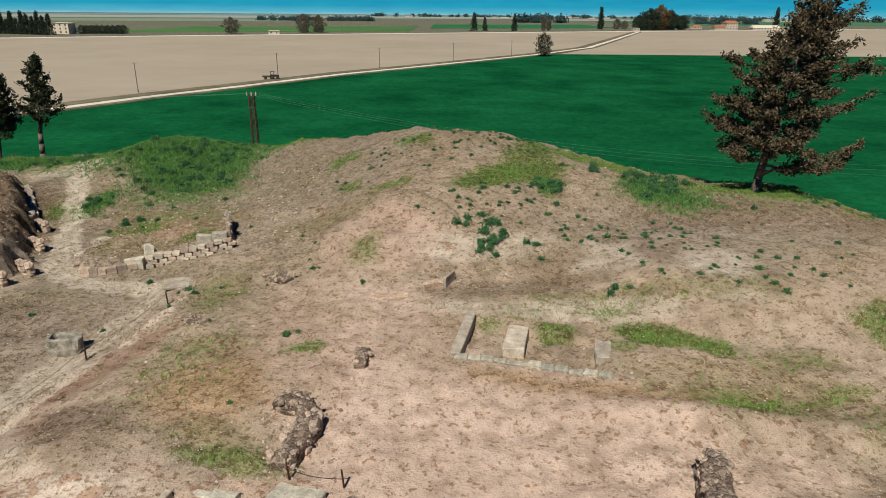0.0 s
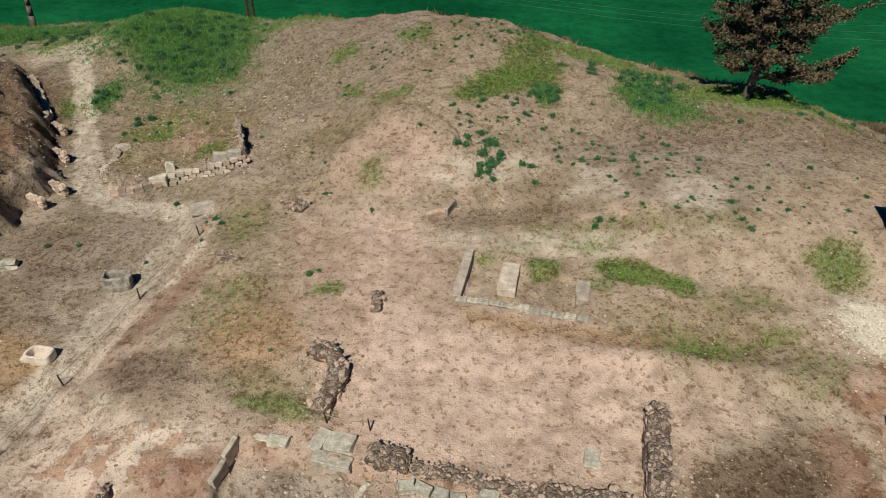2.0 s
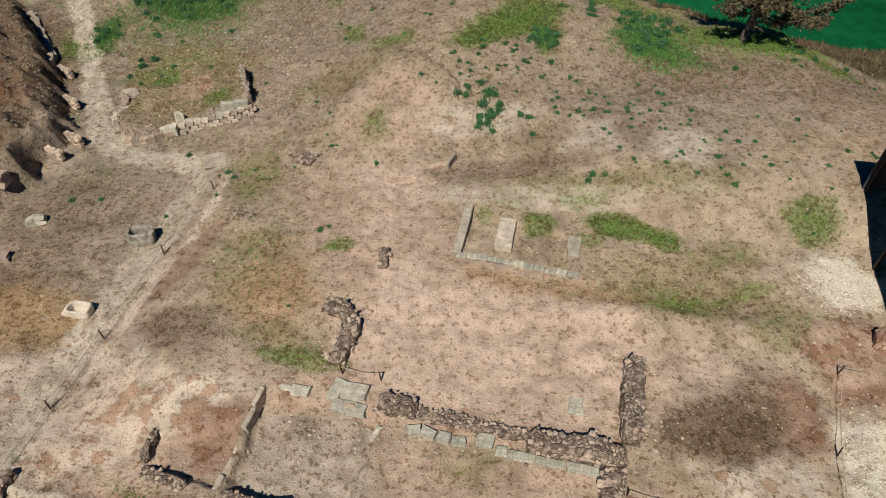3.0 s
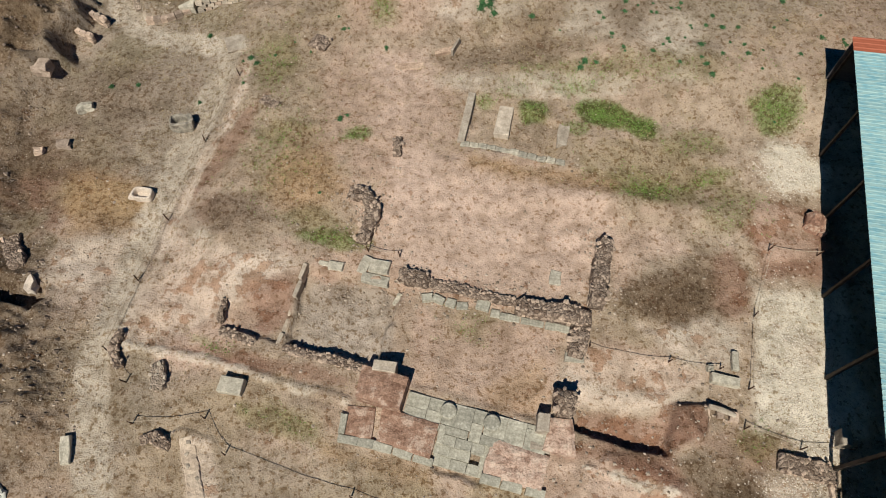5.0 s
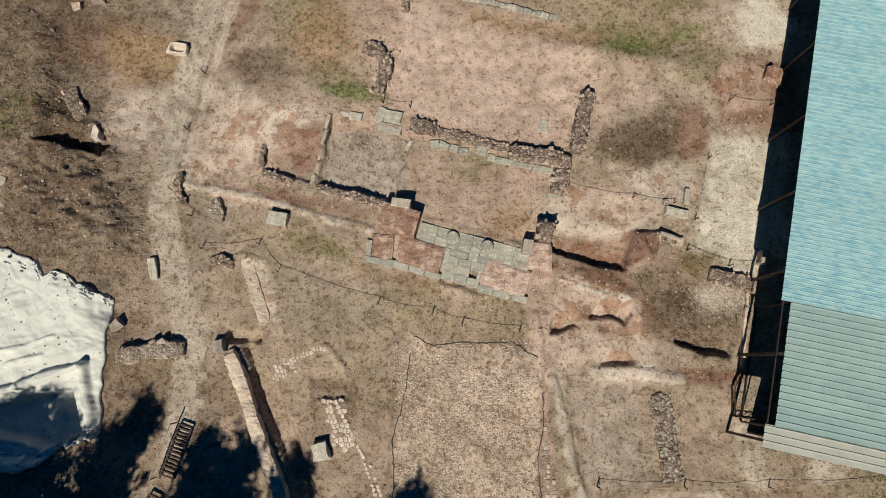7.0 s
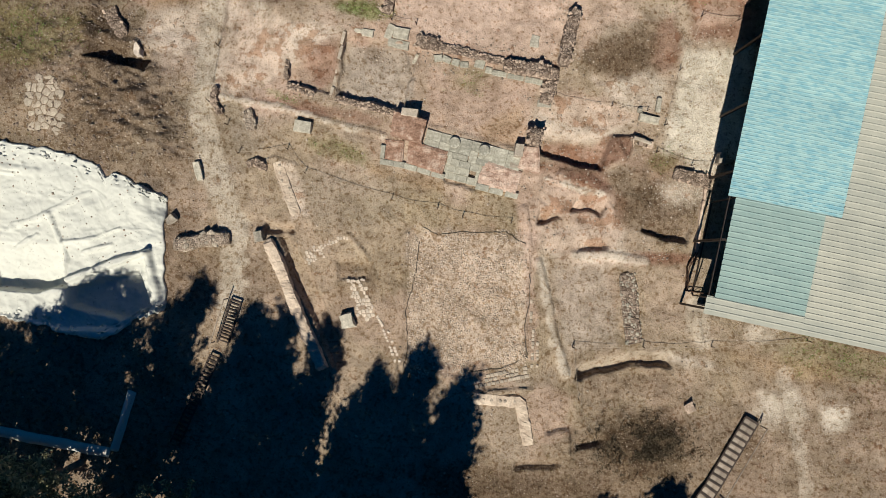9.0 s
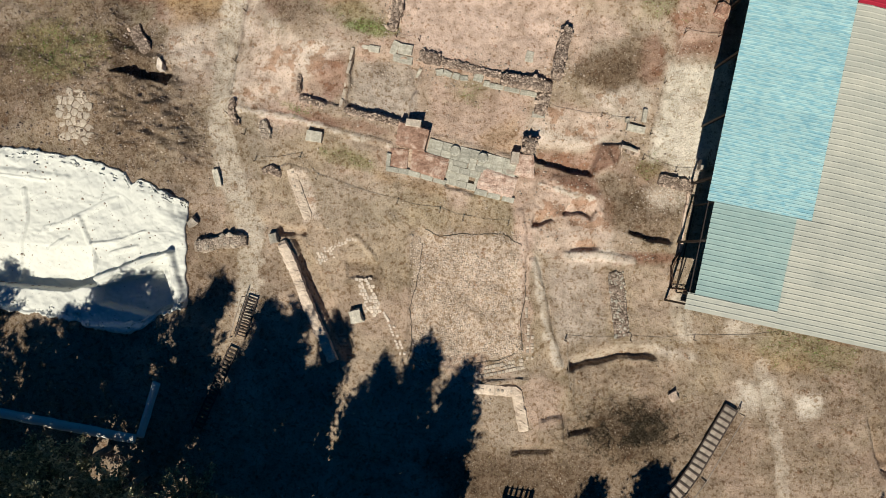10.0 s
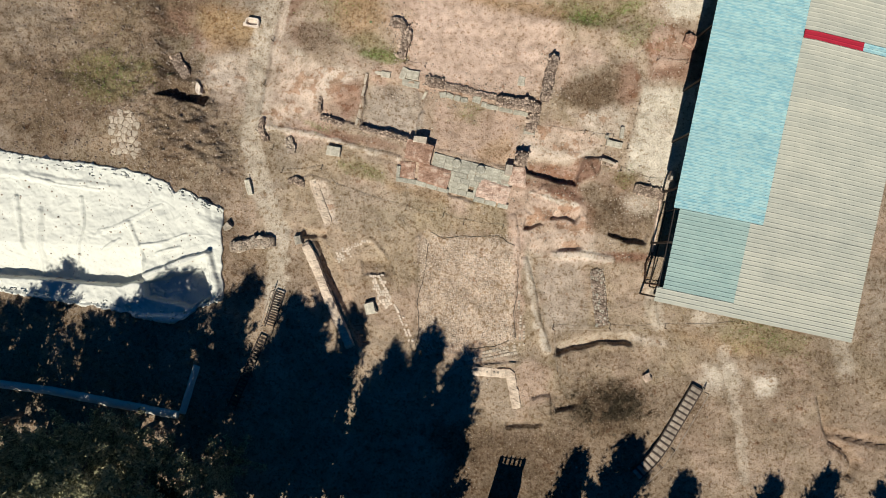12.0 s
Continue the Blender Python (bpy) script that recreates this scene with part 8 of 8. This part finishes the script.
verts, faces = [], []
for x, y, s in small_weeds:
    me = rng.choice(weeds)
    co = np.empty(len(me.vertices) * 3)
    me.vertices.foreach_get("co", co)
    idx = np.empty(len(me.polygons) * 4, np.int32)
    me.polygons.foreach_get("vertices", idx)
    faces.append(idx.reshape(-1, 4) + sum(len(v) for v in verts))
    verts.append(co.reshape(-1, 3) * s + np.array([x, y, ground_z(x, y)]))
low = bpy.data.meshes.new("low_weeds")
low.from_pydata(np.concatenate(verts), [], np.concatenate(faces))
low.materials.append(WEED)
tagged(new("low_weeds", low), "scattered small dark weeds on the dry mound", "plants", kind="stuff")


def blades(name, pts, tall, mat, label, per=6, spread=0.12):
    """Tufts of narrow blades over many places, in one mesh."""
    n = len(pts) * per
    h = np.repeat(tall, per) * gen.uniform(0.6, 1.3, n)
    c = np.repeat(pts, per, 0) + gen.normal(0, spread, (n, 2))
    a = gen.uniform(0, 2 * math.pi, n)
    w = 0.012 + 0.1 * h
    lean = gen.normal(0, 0.45, (n, 2)) * h[:, None]
    z = height(c[:, 0], c[:, 1]) - 0.01
    p0 = np.stack([c[:, 0] - np.cos(a) * w, c[:, 1] - np.sin(a) * w, z], 1)
    p1 = np.stack([c[:, 0] + np.cos(a) * w, c[:, 1] + np.sin(a) * w, z], 1)
    p2 = np.stack([c[:, 0] + lean[:, 0], c[:, 1] + lean[:, 1], z + h], 1)
    v = np.stack([p0, p1, p2], 1).reshape(-1, 3)
    me = bpy.data.meshes.new(name)
    me.from_pydata(v, [], np.arange(n * 3).reshape(-1, 3))
    me.materials.append(mat)
    return tagged(new(name, me), label, "grass", kind="stuff")


def scatter(n, lo, hi):
    return np.stack([gen.uniform(lo[0], hi[0], n), gen.uniform(lo[1], hi[1], n)], 1)


def off_cloth(p):
    inside = (p[:, 0] < -18.8) & (p[:, 1] < cloth_edge_top(p[:, 0]) + 0.3) & (p[:, 1] > cloth_edge_low(p[:, 0]) - 0.3)
    return p[~inside]


p = off_cloth(scatter(60000, (-40, -22), (36, 60)))
thick = fbm(p[:, 0], p[:, 1], 5.0, 4, 71) + 0.7 * fbm(p[:, 0], p[:, 1], 1.3, 3, 72)
bare = (p[:, 0] > -12) & (p[:, 0] < 8) & (p[:, 1] > -9) & (p[:, 1] < 19)
p = p[(thick > np.where(bare, 0.75, 0.2)) & (p[:, 1] < tell_edge(p[:, 0]) + 2)]
blades("dry_grass", p, np.full(len(p), 0.09), STRAW, "thin dry straw-coloured grass over the site")
green = [(sum(p[0] for p in k[1]) / len(k[1]), sum(p[1] for p in k[1]) / len(k[1]), 0.5 * (max(p[0] for p in k[1]) - min(p[0] for p in k[1])), 0.5 * (max(p[1] for p in k[1]) - min(p[1] for p in k[1])), 0.0, k[0]) for k in ZONES if k[0] in ("green", "lush") and len(k[1]) < 9]
green += [(k[1], k[2], k[3], k[4], k[5], k[0]) for k in BLOTS if k[0] in ("green", "lush", "olive")]
pts, tall = [], []
for cx, cy, rx, ry, turn, kind in green:
    n = int(rx * ry * (110 if kind == "lush" else 60 if kind == "green" else 22))
    u, v = gen.normal(0, 0.48, n) * rx, gen.normal(0, 0.48, n) * ry
    c, s = math.cos(radians(turn)), math.sin(radians(turn))
    pts.append(np.stack([cx + u * c - v * s, cy + u * s + v * c], 1))
    tall.append(np.full(n, 0.17 if kind == "lush" else 0.09))
pts, tall = np.concatenate(pts), np.concatenate(tall)
blades("green_grass", pts[tall < 0.12], tall[tall < 0.12], GRASS, "patches of fresh green grass and weeds", 7, 0.1)
blades("leafy_weeds", pts[tall > 0.12], tall[tall > 0.12], LEAFY, "lush dark green leafy weeds on the mound", 8, 0.14)
p = gen.normal((11.7, -13.0), (1.7, 1.0), (1500, 2))
p = p[fbm(p[:, 0], p[:, 1], 0.8, 3, 85) > -0.15]
blades("burnt_grass", p, np.full(len(p), 0.16), islands("burnt_grass", (0.05, 0.04, 0.027), (0.2, 0.16, 0.1)), "clumps of dark withered grass on a low hump", 6, 0.1)
p = scatter(16000, (-60, 40), (60, 70))
e = p[:, 1] - tell_edge(p[:, 0])
p = p[(e > 1.2) & (e < np.where(p[:, 0] > 12, 25, 12))]
blades("scrub", p, np.full(len(p), 0.38), islands("dry_scrub", (0.07, 0.055, 0.03), (0.2, 0.15, 0.085)), "brown dry scrub on the back slope of the mound", 6, 0.3)


def pebbles(name, pts, size, mat, label):
    n = len(pts)
    base = np.array([(1, 0, 0), (0, 1, 0), (-1, 0, 0), (0, -1, 0), (0, 0, 0.8), (0, 0, -0.6)])
    faces = np.array([(0, 1, 4), (1, 2, 4), (2, 3, 4), (3, 0, 4), (1, 0, 5), (2, 1, 5), (3, 2, 5), (0, 3, 5)])
    a = gen.uniform(0, 6.3, n)
    v = base[None] * (size * gen.uniform(0.5, 1.4, n))[:, None, None] * gen.uniform(0.7, 1.3, (n, 6, 1))
    x = v[..., 0] * np.cos(a)[:, None] - v[..., 1] * np.sin(a)[:, None]
    y = v[..., 0] * np.sin(a)[:, None] + v[..., 1] * np.cos(a)[:, None]
    z = v[..., 2] + height(pts[:, 0], pts[:, 1])[:, None]
    v = np.stack([x + pts[:, :1], y + pts[:, 1:], z], -1).reshape(-1, 3)
    me = bpy.data.meshes.new(name)
    me.from_pydata(v, [], (faces[None] + np.arange(n)[:, None, None] * 6).reshape(-1, 3))
    me.materials.append(mat)
    return tagged(new(name, me), label, "stones", kind="stuff")


p = off_cloth(scatter(26000, (-38, -20), (34, 50)))
pebbles("pebbles", p, np.full(len(p), 0.035), PEBBLE, "small pebbles and crumbs of earth over the site")
p = off_cloth(np.concatenate([scatter(1500, (-34, -18), (30, 46)), scatter(350, (4, -1), (16, 10)), scatter(300, (-27, 5), (-17, 16)), scatter(900, (-22, 32), (-8, 48)), gen.normal((-0.5, 13), (3.0, 0.6), (250, 2)), gen.normal((7.4, 13.8), (0.6, 1.6), (120, 2)), gen.normal((-4.6, 17), (0.8, 1.2), (160, 2))]))
pebbles("loose_stones", p, np.full(len(p), 0.075), PEBBLE, "loose fist-sized stones over the site")
p = scatter(6000, (-36, 6), (-16, 48))
p = off_cloth(p[p[:, 0] < bank_edge(p[:, 1]) + np.where(p[:, 1] > 16, 0.4, 2.0)])
pebbles("earth_clods", p, gen.uniform(0.03, 0.12, len(p)), islands("earth_clods", (0.12, 0.09, 0.068), (0.27, 0.21, 0.165)), "clods and broken stones over the western bank")
p = scatter(5200, (-3.6, -8.8), (4.2, 1.2))
p = p[(fbm(p[:, 0], p[:, 1], 1.0, 3, 81) > -0.1)]
pebbles("court_cobbles", p, np.full(len(p), 0.06), islands("court_stone", (0.30, 0.24, 0.18), (0.64, 0.54, 0.44)), "worn cobbles bedded in the court's floor")
p = np.concatenate([gen.normal((18.3, 19.6), (0.9, 0.75), (2500, 2)), gen.normal((16.0, 8.2), (0.7, 2.2), (3500, 2)), gen.normal((14.6, 3.4), (0.9, 0.5), (700, 2))])
pebbles("pale_gravel", p, np.full(len(p), 0.032), islands("pale_gravel", (0.45, 0.4, 0.33), (0.72, 0.66, 0.57)), "spread pale crushed gravel")

p = scatter(170, (-37, -1), (-20, 7.5))
p = p[(p[:, 1] < cloth_edge_top(p[:, 0]) - 0.5)]
me = pebbles("cloth_stones", p, gen.uniform(0.03, 0.1, len(p)), PEBBLE, "small stones weighing down the white cloth").data
co = np.empty(len(me.vertices) * 3)
me.vertices.foreach_get("co", co)
co = co.reshape(-1, 3)
co[:, 2] += np.repeat(cloth_lift(p[:, 0], p[:, 1]), 6)
me.vertices.foreach_set("co", co.ravel())

# ---- the lookout south of the dig ----
hut = thing("lookout_hut", 2.5, -21.3, None, -8, "wooden lookout hut with pointed pickets on its top", "hut")
bm = bmesh.new()
box(bm, 0, 0, -0.2, 2.0, 1.6, 4.2)
part("body", bm, WOOD_DARK, hut)
for k in range(6):
    bm = bmesh.new()
    x = -0.9 + 0.36 * k
    box(bm, x, 0.7, 4.0, 0.16 if 0 < k < 5 else 0.3, 0.08, 1.0)
    tube(bm, (x, 0.7, 5.0), (x, 0.7, 5.3), 0.09, 0.01, 4)
    part("picket", bm, WOOD_DARK, hut)
for z in (4.15, 4.9):
    bm = bmesh.new()
    box(bm, 0, 0.7, z, 1.9, 0.05, 0.08)
    part("rail", bm, WOOD_DARK, hut)

# ---- power line, poles, tractor ----


def lattice_mast(x, y, high):
    mast = thing("lattice_mast", x, y, PLAIN, 0, "rusty lattice steel power mast below the mound", "power mast")
    w0, w1 = 0.4, 0.24
    for sx in (-1, 1):
        for sy in (-1, 1):
            bm = bmesh.new()
            tube(bm, (sx * w0, sy * w0, 0), (sx * w1, sy * w1, high), 0.075, 0.06, 4)
            part("leg", bm, RUST, mast)
    n = 22
    for k in range(n):
        z0, z1 = high * k / n, high * (k + 1) / n
        a, b = w0 + (w1 - w0) * k / n, w0 + (w1 - w0) * (k + 1) / n
        s = 1 if k % 2 else -1
        bm = bmesh.new()
        for p, q in (((-a * s, -a, z0), (b * s, -b, z1)), ((-a * s, a, z0), (b * s, b, z1)), ((-a, -a * s, z0), (-b, b * s, z1)), ((a, -a * s, z0), (b, b * s, z1))):
            tube(bm, p, q, 0.045, 0.045, 4)
        part("lattice", bm, RUST, mast)
    bm = bmesh.new()
    tube(bm, (-0.6, 0, high), (0.6, 0, high + 0.1), 0.06, 0.06, 4)
    arm = part("cross_arm", bm, RUST, mast)
    for dx in (-0.5, 0, 0.5):
        bm = bmesh.new()
        tube(bm, (dx, 0, high + 0.05), (dx, 0, high + 0.45), 0.08, 0.05, 8)
        part("insulator", bm, LIMESTONE, arm, "pale insulator")
    return mast


MAST = (-21.0, 72.0)
lattice_mast(*MAST, 12.6)
WIRE = rough_matter("bare_wire", (0.15, 0.25, 0.2), (0.25, 0.35, 0.3), 5, 30, 0.6, 0.0, 0.0, 0.2)


def wire(a, b, sag):
    bm = bmesh.new()
    a, b = Vector(a), Vector(b)
    prev = a
    for k in range(1, 17):
        f = k / 16
        p = a.lerp(b, f) - Vector((0, 0, sag * 4 * f * (1 - f)))
        tube(bm, prev, p, 0.005, 0.005, 4)
        prev = p
    tagged(new("power_line", mesh_of(bm, "power_line", WIRE)), "thin sagging overhead wire above the wheat", "wire")


top = PLAIN + 12.9
for dx in (-0.8, 0, 0.8):
    wire((MAST[0] + dx, MAST[1], top), (-95 + dx, 96, PLAIN + 11), 1.2)
    wire((MAST[0] + dx, MAST[1], top), (75 + dx * 3, 62 + dx * 4, PLAIN + 8), 3.4)


def utility_pole(x, y, high=8.0):
    pole = thing("utility_pole", x, y, PLAIN, 0, "slim wooden utility pole beside the farm track", "pole", "poles along the track")
    bm = bmesh.new()
    tube(bm, (0, 0, -0.3), (0, 0, high), 0.15, 0.1, 8)
    part("shaft", bm, BARK, pole)
    bm = bmesh.new()
    tube(bm, (-0.7, 0, high - 0.4), (0.7, 0, high - 0.4), 0.06, 0.06, 4)
    part("cross_arm", bm, BARK, pole)


for x, y in ((-82.7, 179), (-56.4, 226.4), (-25.6, 264.5), (3.9, 312), (34.3, 348.6), (-180, 600), (-100, 660), (60, 745), (150, 800), (-300, 520)):
    utility_pole(x, y)


def tractor(x, y):
    tr = thing("tractor", x, y, PLAIN + 0.2, 20, "small dark tractor parked on the farm track", "tractor")
    paint = rough_matter("dusty_dark_paint", (0.05, 0.03, 0.03), (0.12, 0.08, 0.07), 2, 12, 0.5, 0.1, 0)
    rubber = rough_matter("tyre_rubber", (0.02, 0.02, 0.02), (0.05, 0.05, 0.05), 4, 20, 0.9, 0.2, 0)
    bm = bmesh.new()
    box(bm, 0.7, 0, 0.7, 1.9, 0.7, 0.75)
    bmesh.ops.bevel(bm, geom=bm.edges[:], offset=0.08, segments=2, affect="EDGES")
    part("bonnet", bm, paint, tr)
    bm = bmesh.new()
    for sx in (-0.9, 0.1):
        for sy in (-0.5, 0.5):
            tube(bm, (sx, sy, 1.2), (sx, sy, 2.4), 0.05, 0.05, 4)
    box(bm, -0.4, 0, 2.4, 1.3, 1.3, 0.1)
    part("cab", bm, paint, tr)
    bm = bmesh.new()
    box(bm, -2.6, 0, 0.7, 2.0, 1.5, 0.5)
    part("trailer", bm, paint, tr)
    for wx, wy, r in ((-0.6, -0.75, 0.75), (-0.6, 0.75, 0.75), (1.3, -0.6, 0.45), (1.3, 0.6, 0.45), (-2.6, 0.7, 0.4), (-2.6, -0.7, 0.4)):
        bm = bmesh.new()
        tube(bm, (wx, wy - 0.16, r), (wx, wy + 0.16, r), r, r, 16)
        wheel = part("wheel", bm, rubber, tr)
        bm = bmesh.new()
        tube(bm, (wx, wy - 0.18, r), (wx, wy + 0.18, r), r * 0.5, r * 0.5, 12)
        part("hub", bm, paint, wheel)


tractor(-55.6, 217.5)

# ---- far trees ----
FAR_DARK = islands("far_dark_leaves", (0.015, 0.03, 0.02), (0.05, 0.075, 0.045))
FAR_GREY = islands("far_bare_twigs", (0.09, 0.085, 0.06), (0.2, 0.18, 0.13))
FAR_RUST = islands("far_orange_leaves", (0.1, 0.06, 0.025), (0.22, 0.13, 0.05))


def far_tree(name, x, y, high, wide, label, mat, seed, low=0.1, cone=False, n=420):
    rg = np.random.default_rng(seed)
    tree = thing(name, x, y, PLAIN, 0, label, "tree", "trees on the plain")
    bm = bmesh.new()
    tube(bm, (0, 0, -0.3), (0, 0, high * 0.5), 0.03 * high, 0.015 * high, 6)
    tube(bm, (0, 0, high * 0.3), (wide * 0.25, 0, high * 0.7), 0.015 * high, 0.006 * high, 5)
    tube(bm, (0, 0, high * 0.3), (-wide * 0.22, 0.1 * wide, high * 0.75), 0.015 * high, 0.006 * high, 5)
    part("trunk", bm, BARK, tree)
    t = rg.uniform(0, 1, n)
    r = wide / 2 * ((1 - t) ** 0.7 if cone else np.sqrt(np.clip(1 - (2 * t - 0.9) ** 2, 0.02, 1))) * np.sqrt(rg.uniform(0.15, 1, n)) * (1 + 0.25 * np.sin(t * 17 + seed))
    a = rg.uniform(0, 6.3, n)
    c = np.stack([r * np.cos(a), r * np.sin(a), high * (low + (1 - low) * t)], 1)
    v, f = sprays(c, np.concatenate([c[:, :2] / wide, np.full((n, 1), 0.8)], 1), 0.085 * high if not cone else 0.06 * high, rg, 3)
    me = bpy.data.meshes.new("crown")
    me.from_pydata(v, [], f)
    me.materials.append(mat)
    part("crown", me, None, tree)


sd = 200
for x, y, h, w in ((-143, 694, 17, 15), (-129, 699, 16, 14)):
    far_tree("broad_tree", x, y, h, w, "round bare-twigged tree beside the country road", FAR_GREY, sd, 0.05)
    sd += 1
for x, y, h, w in ((34, 800, 20, 9), (47, 812, 15, 7), (84, 830, 19, 8), (215, 950, 28, 8), (520, 1010, 26, 9), (545, 1000, 30, 10), (500, 1040, 30, 10), (560, 1060, 26, 9)):
    far_tree("cypress_tree", x, y, h, w, "dark pointed cypress standing on the plain", FAR_DARK, sd, 0.02, True)
    sd += 1
for x, y, h, w in ((122, 850, 16, 5), (130, 860, 14, 5), (240, 960, 13, 12), (252, 965, 11, 10)):
    far_tree("poplar_tree", x, y, h, w, "bare grey poplar beside the road", FAR_GREY, sd, 0.05)
    sd += 1
for x, y, h, w, m in ((280, 940, 26, 30, FAR_DARK), (296, 950, 30, 26, FAR_RUST), (312, 955, 24, 24, FAR_DARK), (262, 930, 18, 18, FAR_DARK), (330, 960, 18, 18, FAR_DARK)):
    far_tree("garden_tree", x, y, h, w, "tree of a dense farmstead clump", m, sd, 0.02, False, 700)
    sd += 1
far_tree("bare_bush", 51, 350, 11, 8, "tall bare bush by the farm track", FAR_GREY, sd, 0.1)
far_tree("bare_bush", -200, 640, 14, 16, "low bare tree by the road", FAR_GREY, sd + 1, 0.1)
for k in range(16):
    far_tree("cypress_tree", -388 + 3.9 * k + 1.5 * math.sin(k * 2.1), 592 - 1.5 * k, 15 + 3.5 * math.sin(k * 1.7), 7.5, "dark cypress of a dense windbreak row", FAR_DARK, 300 + k, 0.0, True)
for k in range(9):
    far_tree("hedge_tree", -322 + 4.2 * k, 606 + 1 * k, 7, 9, "clipped dark tree of a long hedge", FAR_DARK, 330 + k, 0.0)


def far_belt(name, x0, x1, y0, y1, count, high, mat, label):
    """A belt of trees so far off that single ones are not told apart."""
    rg = np.random.default_rng(count)
    vs, fs, base = [], [], 0
    for _ in range(count):
        f = rg.random()
        cx, cy, h = x0 + f * (x1 - x0), y0 + f * (y1 - y0) + rg.normal(0, 20), high * rg.uniform(0.35, 0.8)
        c = np.stack([cx + rg.normal(0, h * 0.45, 40), cy + rg.normal(0, h * 0.4, 40), PLAIN + h * rg.uniform(0, 1, 40)], 1)
        v, fc = sprays(c, np.tile((0, 0, 1.0), (40, 1)), h * 0.42, rg, 3)
        vs.append(v)
        fs.append(fc + base)
        base += len(v)
    me = bpy.data.meshes.new(name)
    me.from_pydata(np.concatenate(vs), [], np.concatenate(fs))
    me.materials.append(mat)
    tagged(new(name, me), label, "trees", kind="stuff")


# blue of the distance haze is mixed into these leaf tones
HAZE_GREEN = islands("haze_tinted_trees", (0.03, 0.07, 0.075), (0.07, 0.12, 0.11))
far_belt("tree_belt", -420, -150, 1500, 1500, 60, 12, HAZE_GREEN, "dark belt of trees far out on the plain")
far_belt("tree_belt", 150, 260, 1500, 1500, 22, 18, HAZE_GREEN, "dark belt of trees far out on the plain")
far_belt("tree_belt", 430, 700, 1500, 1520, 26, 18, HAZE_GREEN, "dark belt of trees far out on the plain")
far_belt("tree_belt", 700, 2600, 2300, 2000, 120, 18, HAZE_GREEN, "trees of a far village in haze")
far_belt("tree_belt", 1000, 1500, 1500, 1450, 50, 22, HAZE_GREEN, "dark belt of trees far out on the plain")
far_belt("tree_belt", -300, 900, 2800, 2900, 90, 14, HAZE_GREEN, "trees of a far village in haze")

# ---- farm buildings ----
WALL_CREAM = rough_matter("cream_render", (0.6, 0.53, 0.42), (0.74, 0.67, 0.55), 0.3, 2, 0.9, 0, 0.15)
TILE_RED = rough_matter("red_roof_tiles", (0.3, 0.1, 0.06), (0.42, 0.17, 0.1), 0.4, 3, 0.9, 0, 0.15)
GLASS_DARK = rough_matter("dark_window", (0.03, 0.035, 0.04), (0.06, 0.06, 0.07), 1, 4, 0.3, 0, 0)


def house(x, y, sx, sy, storeys, turn, label, roof_mat=TILE_RED, wall_mat=WALL_CREAM, flat=False):
    ob = thing("farm_house", x, y, PLAIN, turn, label, "house", "farm buildings on the plain")
    h = 3.0 * storeys
    bm = bmesh.new()
    box(bm, 0, 0, -0.3, sx, sy, h + 0.3)
    part("wall", bm, wall_mat, ob)
    bm = bmesh.new()
    rise = 0.4 if flat else sy * 0.25
    v = [bm.verts.new(p) for p in ((-sx / 2 - 0.5, -sy / 2 - 0.5, h), (sx / 2 + 0.5, -sy / 2 - 0.5, h), (sx / 2 + 0.5, sy / 2 + 0.5, h), (-sx / 2 - 0.5, sy / 2 + 0.5, h), (-sx / 2 + 1, 0, h + rise), (sx / 2 - 1, 0, h + rise))]
    for f in ((0, 1, 5, 4), (1, 2, 5), (2, 3, 4, 5), (3, 0, 4), (3, 2, 1, 0)):
        bm.faces.new([v[i] for i in f])
    part("roof", bm, roof_mat, ob)
    n = max(2, int(sx / 4))
    for s in range(storeys):
        for k in range(n):
            bm = bmesh.new()
            box(bm, -sx / 2 + sx * (k + 0.5) / n, -sy / 2 - 0.02, 3 * s + 0.9, 1.3, 0.14, 1.4)
            part("window", bm, GLASS_DARK, ob)


house(418, 1010, 18, 14, 3, 10, "three-storey cream farmhouse with a red roof")
house(398, 1000, 16, 12, 1, 5, "low cream farmhouse with a red roof")
house(470, 1010, 40, 14, 1, 0, "long low cream barn", WALL_CREAM)
house(505, 1005, 24, 16, 1, 0, "long low pale barn with a flat roof", WALL_CREAM, WALL_CREAM, True)
house(380, 1040, 14, 10, 1, 20, "low cream farmhouse with a red roof")
house(-334, 600, 14, 12, 3, 0, "cream house behind a row of cypresses", WALL_CREAM, WALL_CREAM, True)
house(-160, 640, 10, 6, 1, 10, "small white outbuilding by the road", WALL_CREAM, WALL_CREAM, True)
house(250, 900, 9, 6, 1, 10, "small white outbuilding by the road", WALL_CREAM, WALL_CREAM, True)
village = random.Random(5)
for k in range(34):
    x = village.uniform(700, 2300)
    house(x, village.uniform(2000, 2500), village.uniform(14, 30), 12, village.choice((1, 2, 3)), village.uniform(-30, 30), "pale house of a far village", village.choice((TILE_RED, WALL_CREAM)), WALL_CREAM, True)
for k in range(14):
    house(village.uniform(-500, 700), village.uniform(2500, 3000), village.uniform(16, 34), 12, village.choice((1, 2)), village.uniform(-30, 30), "pale house of a far village", WALL_CREAM, WALL_CREAM, True)
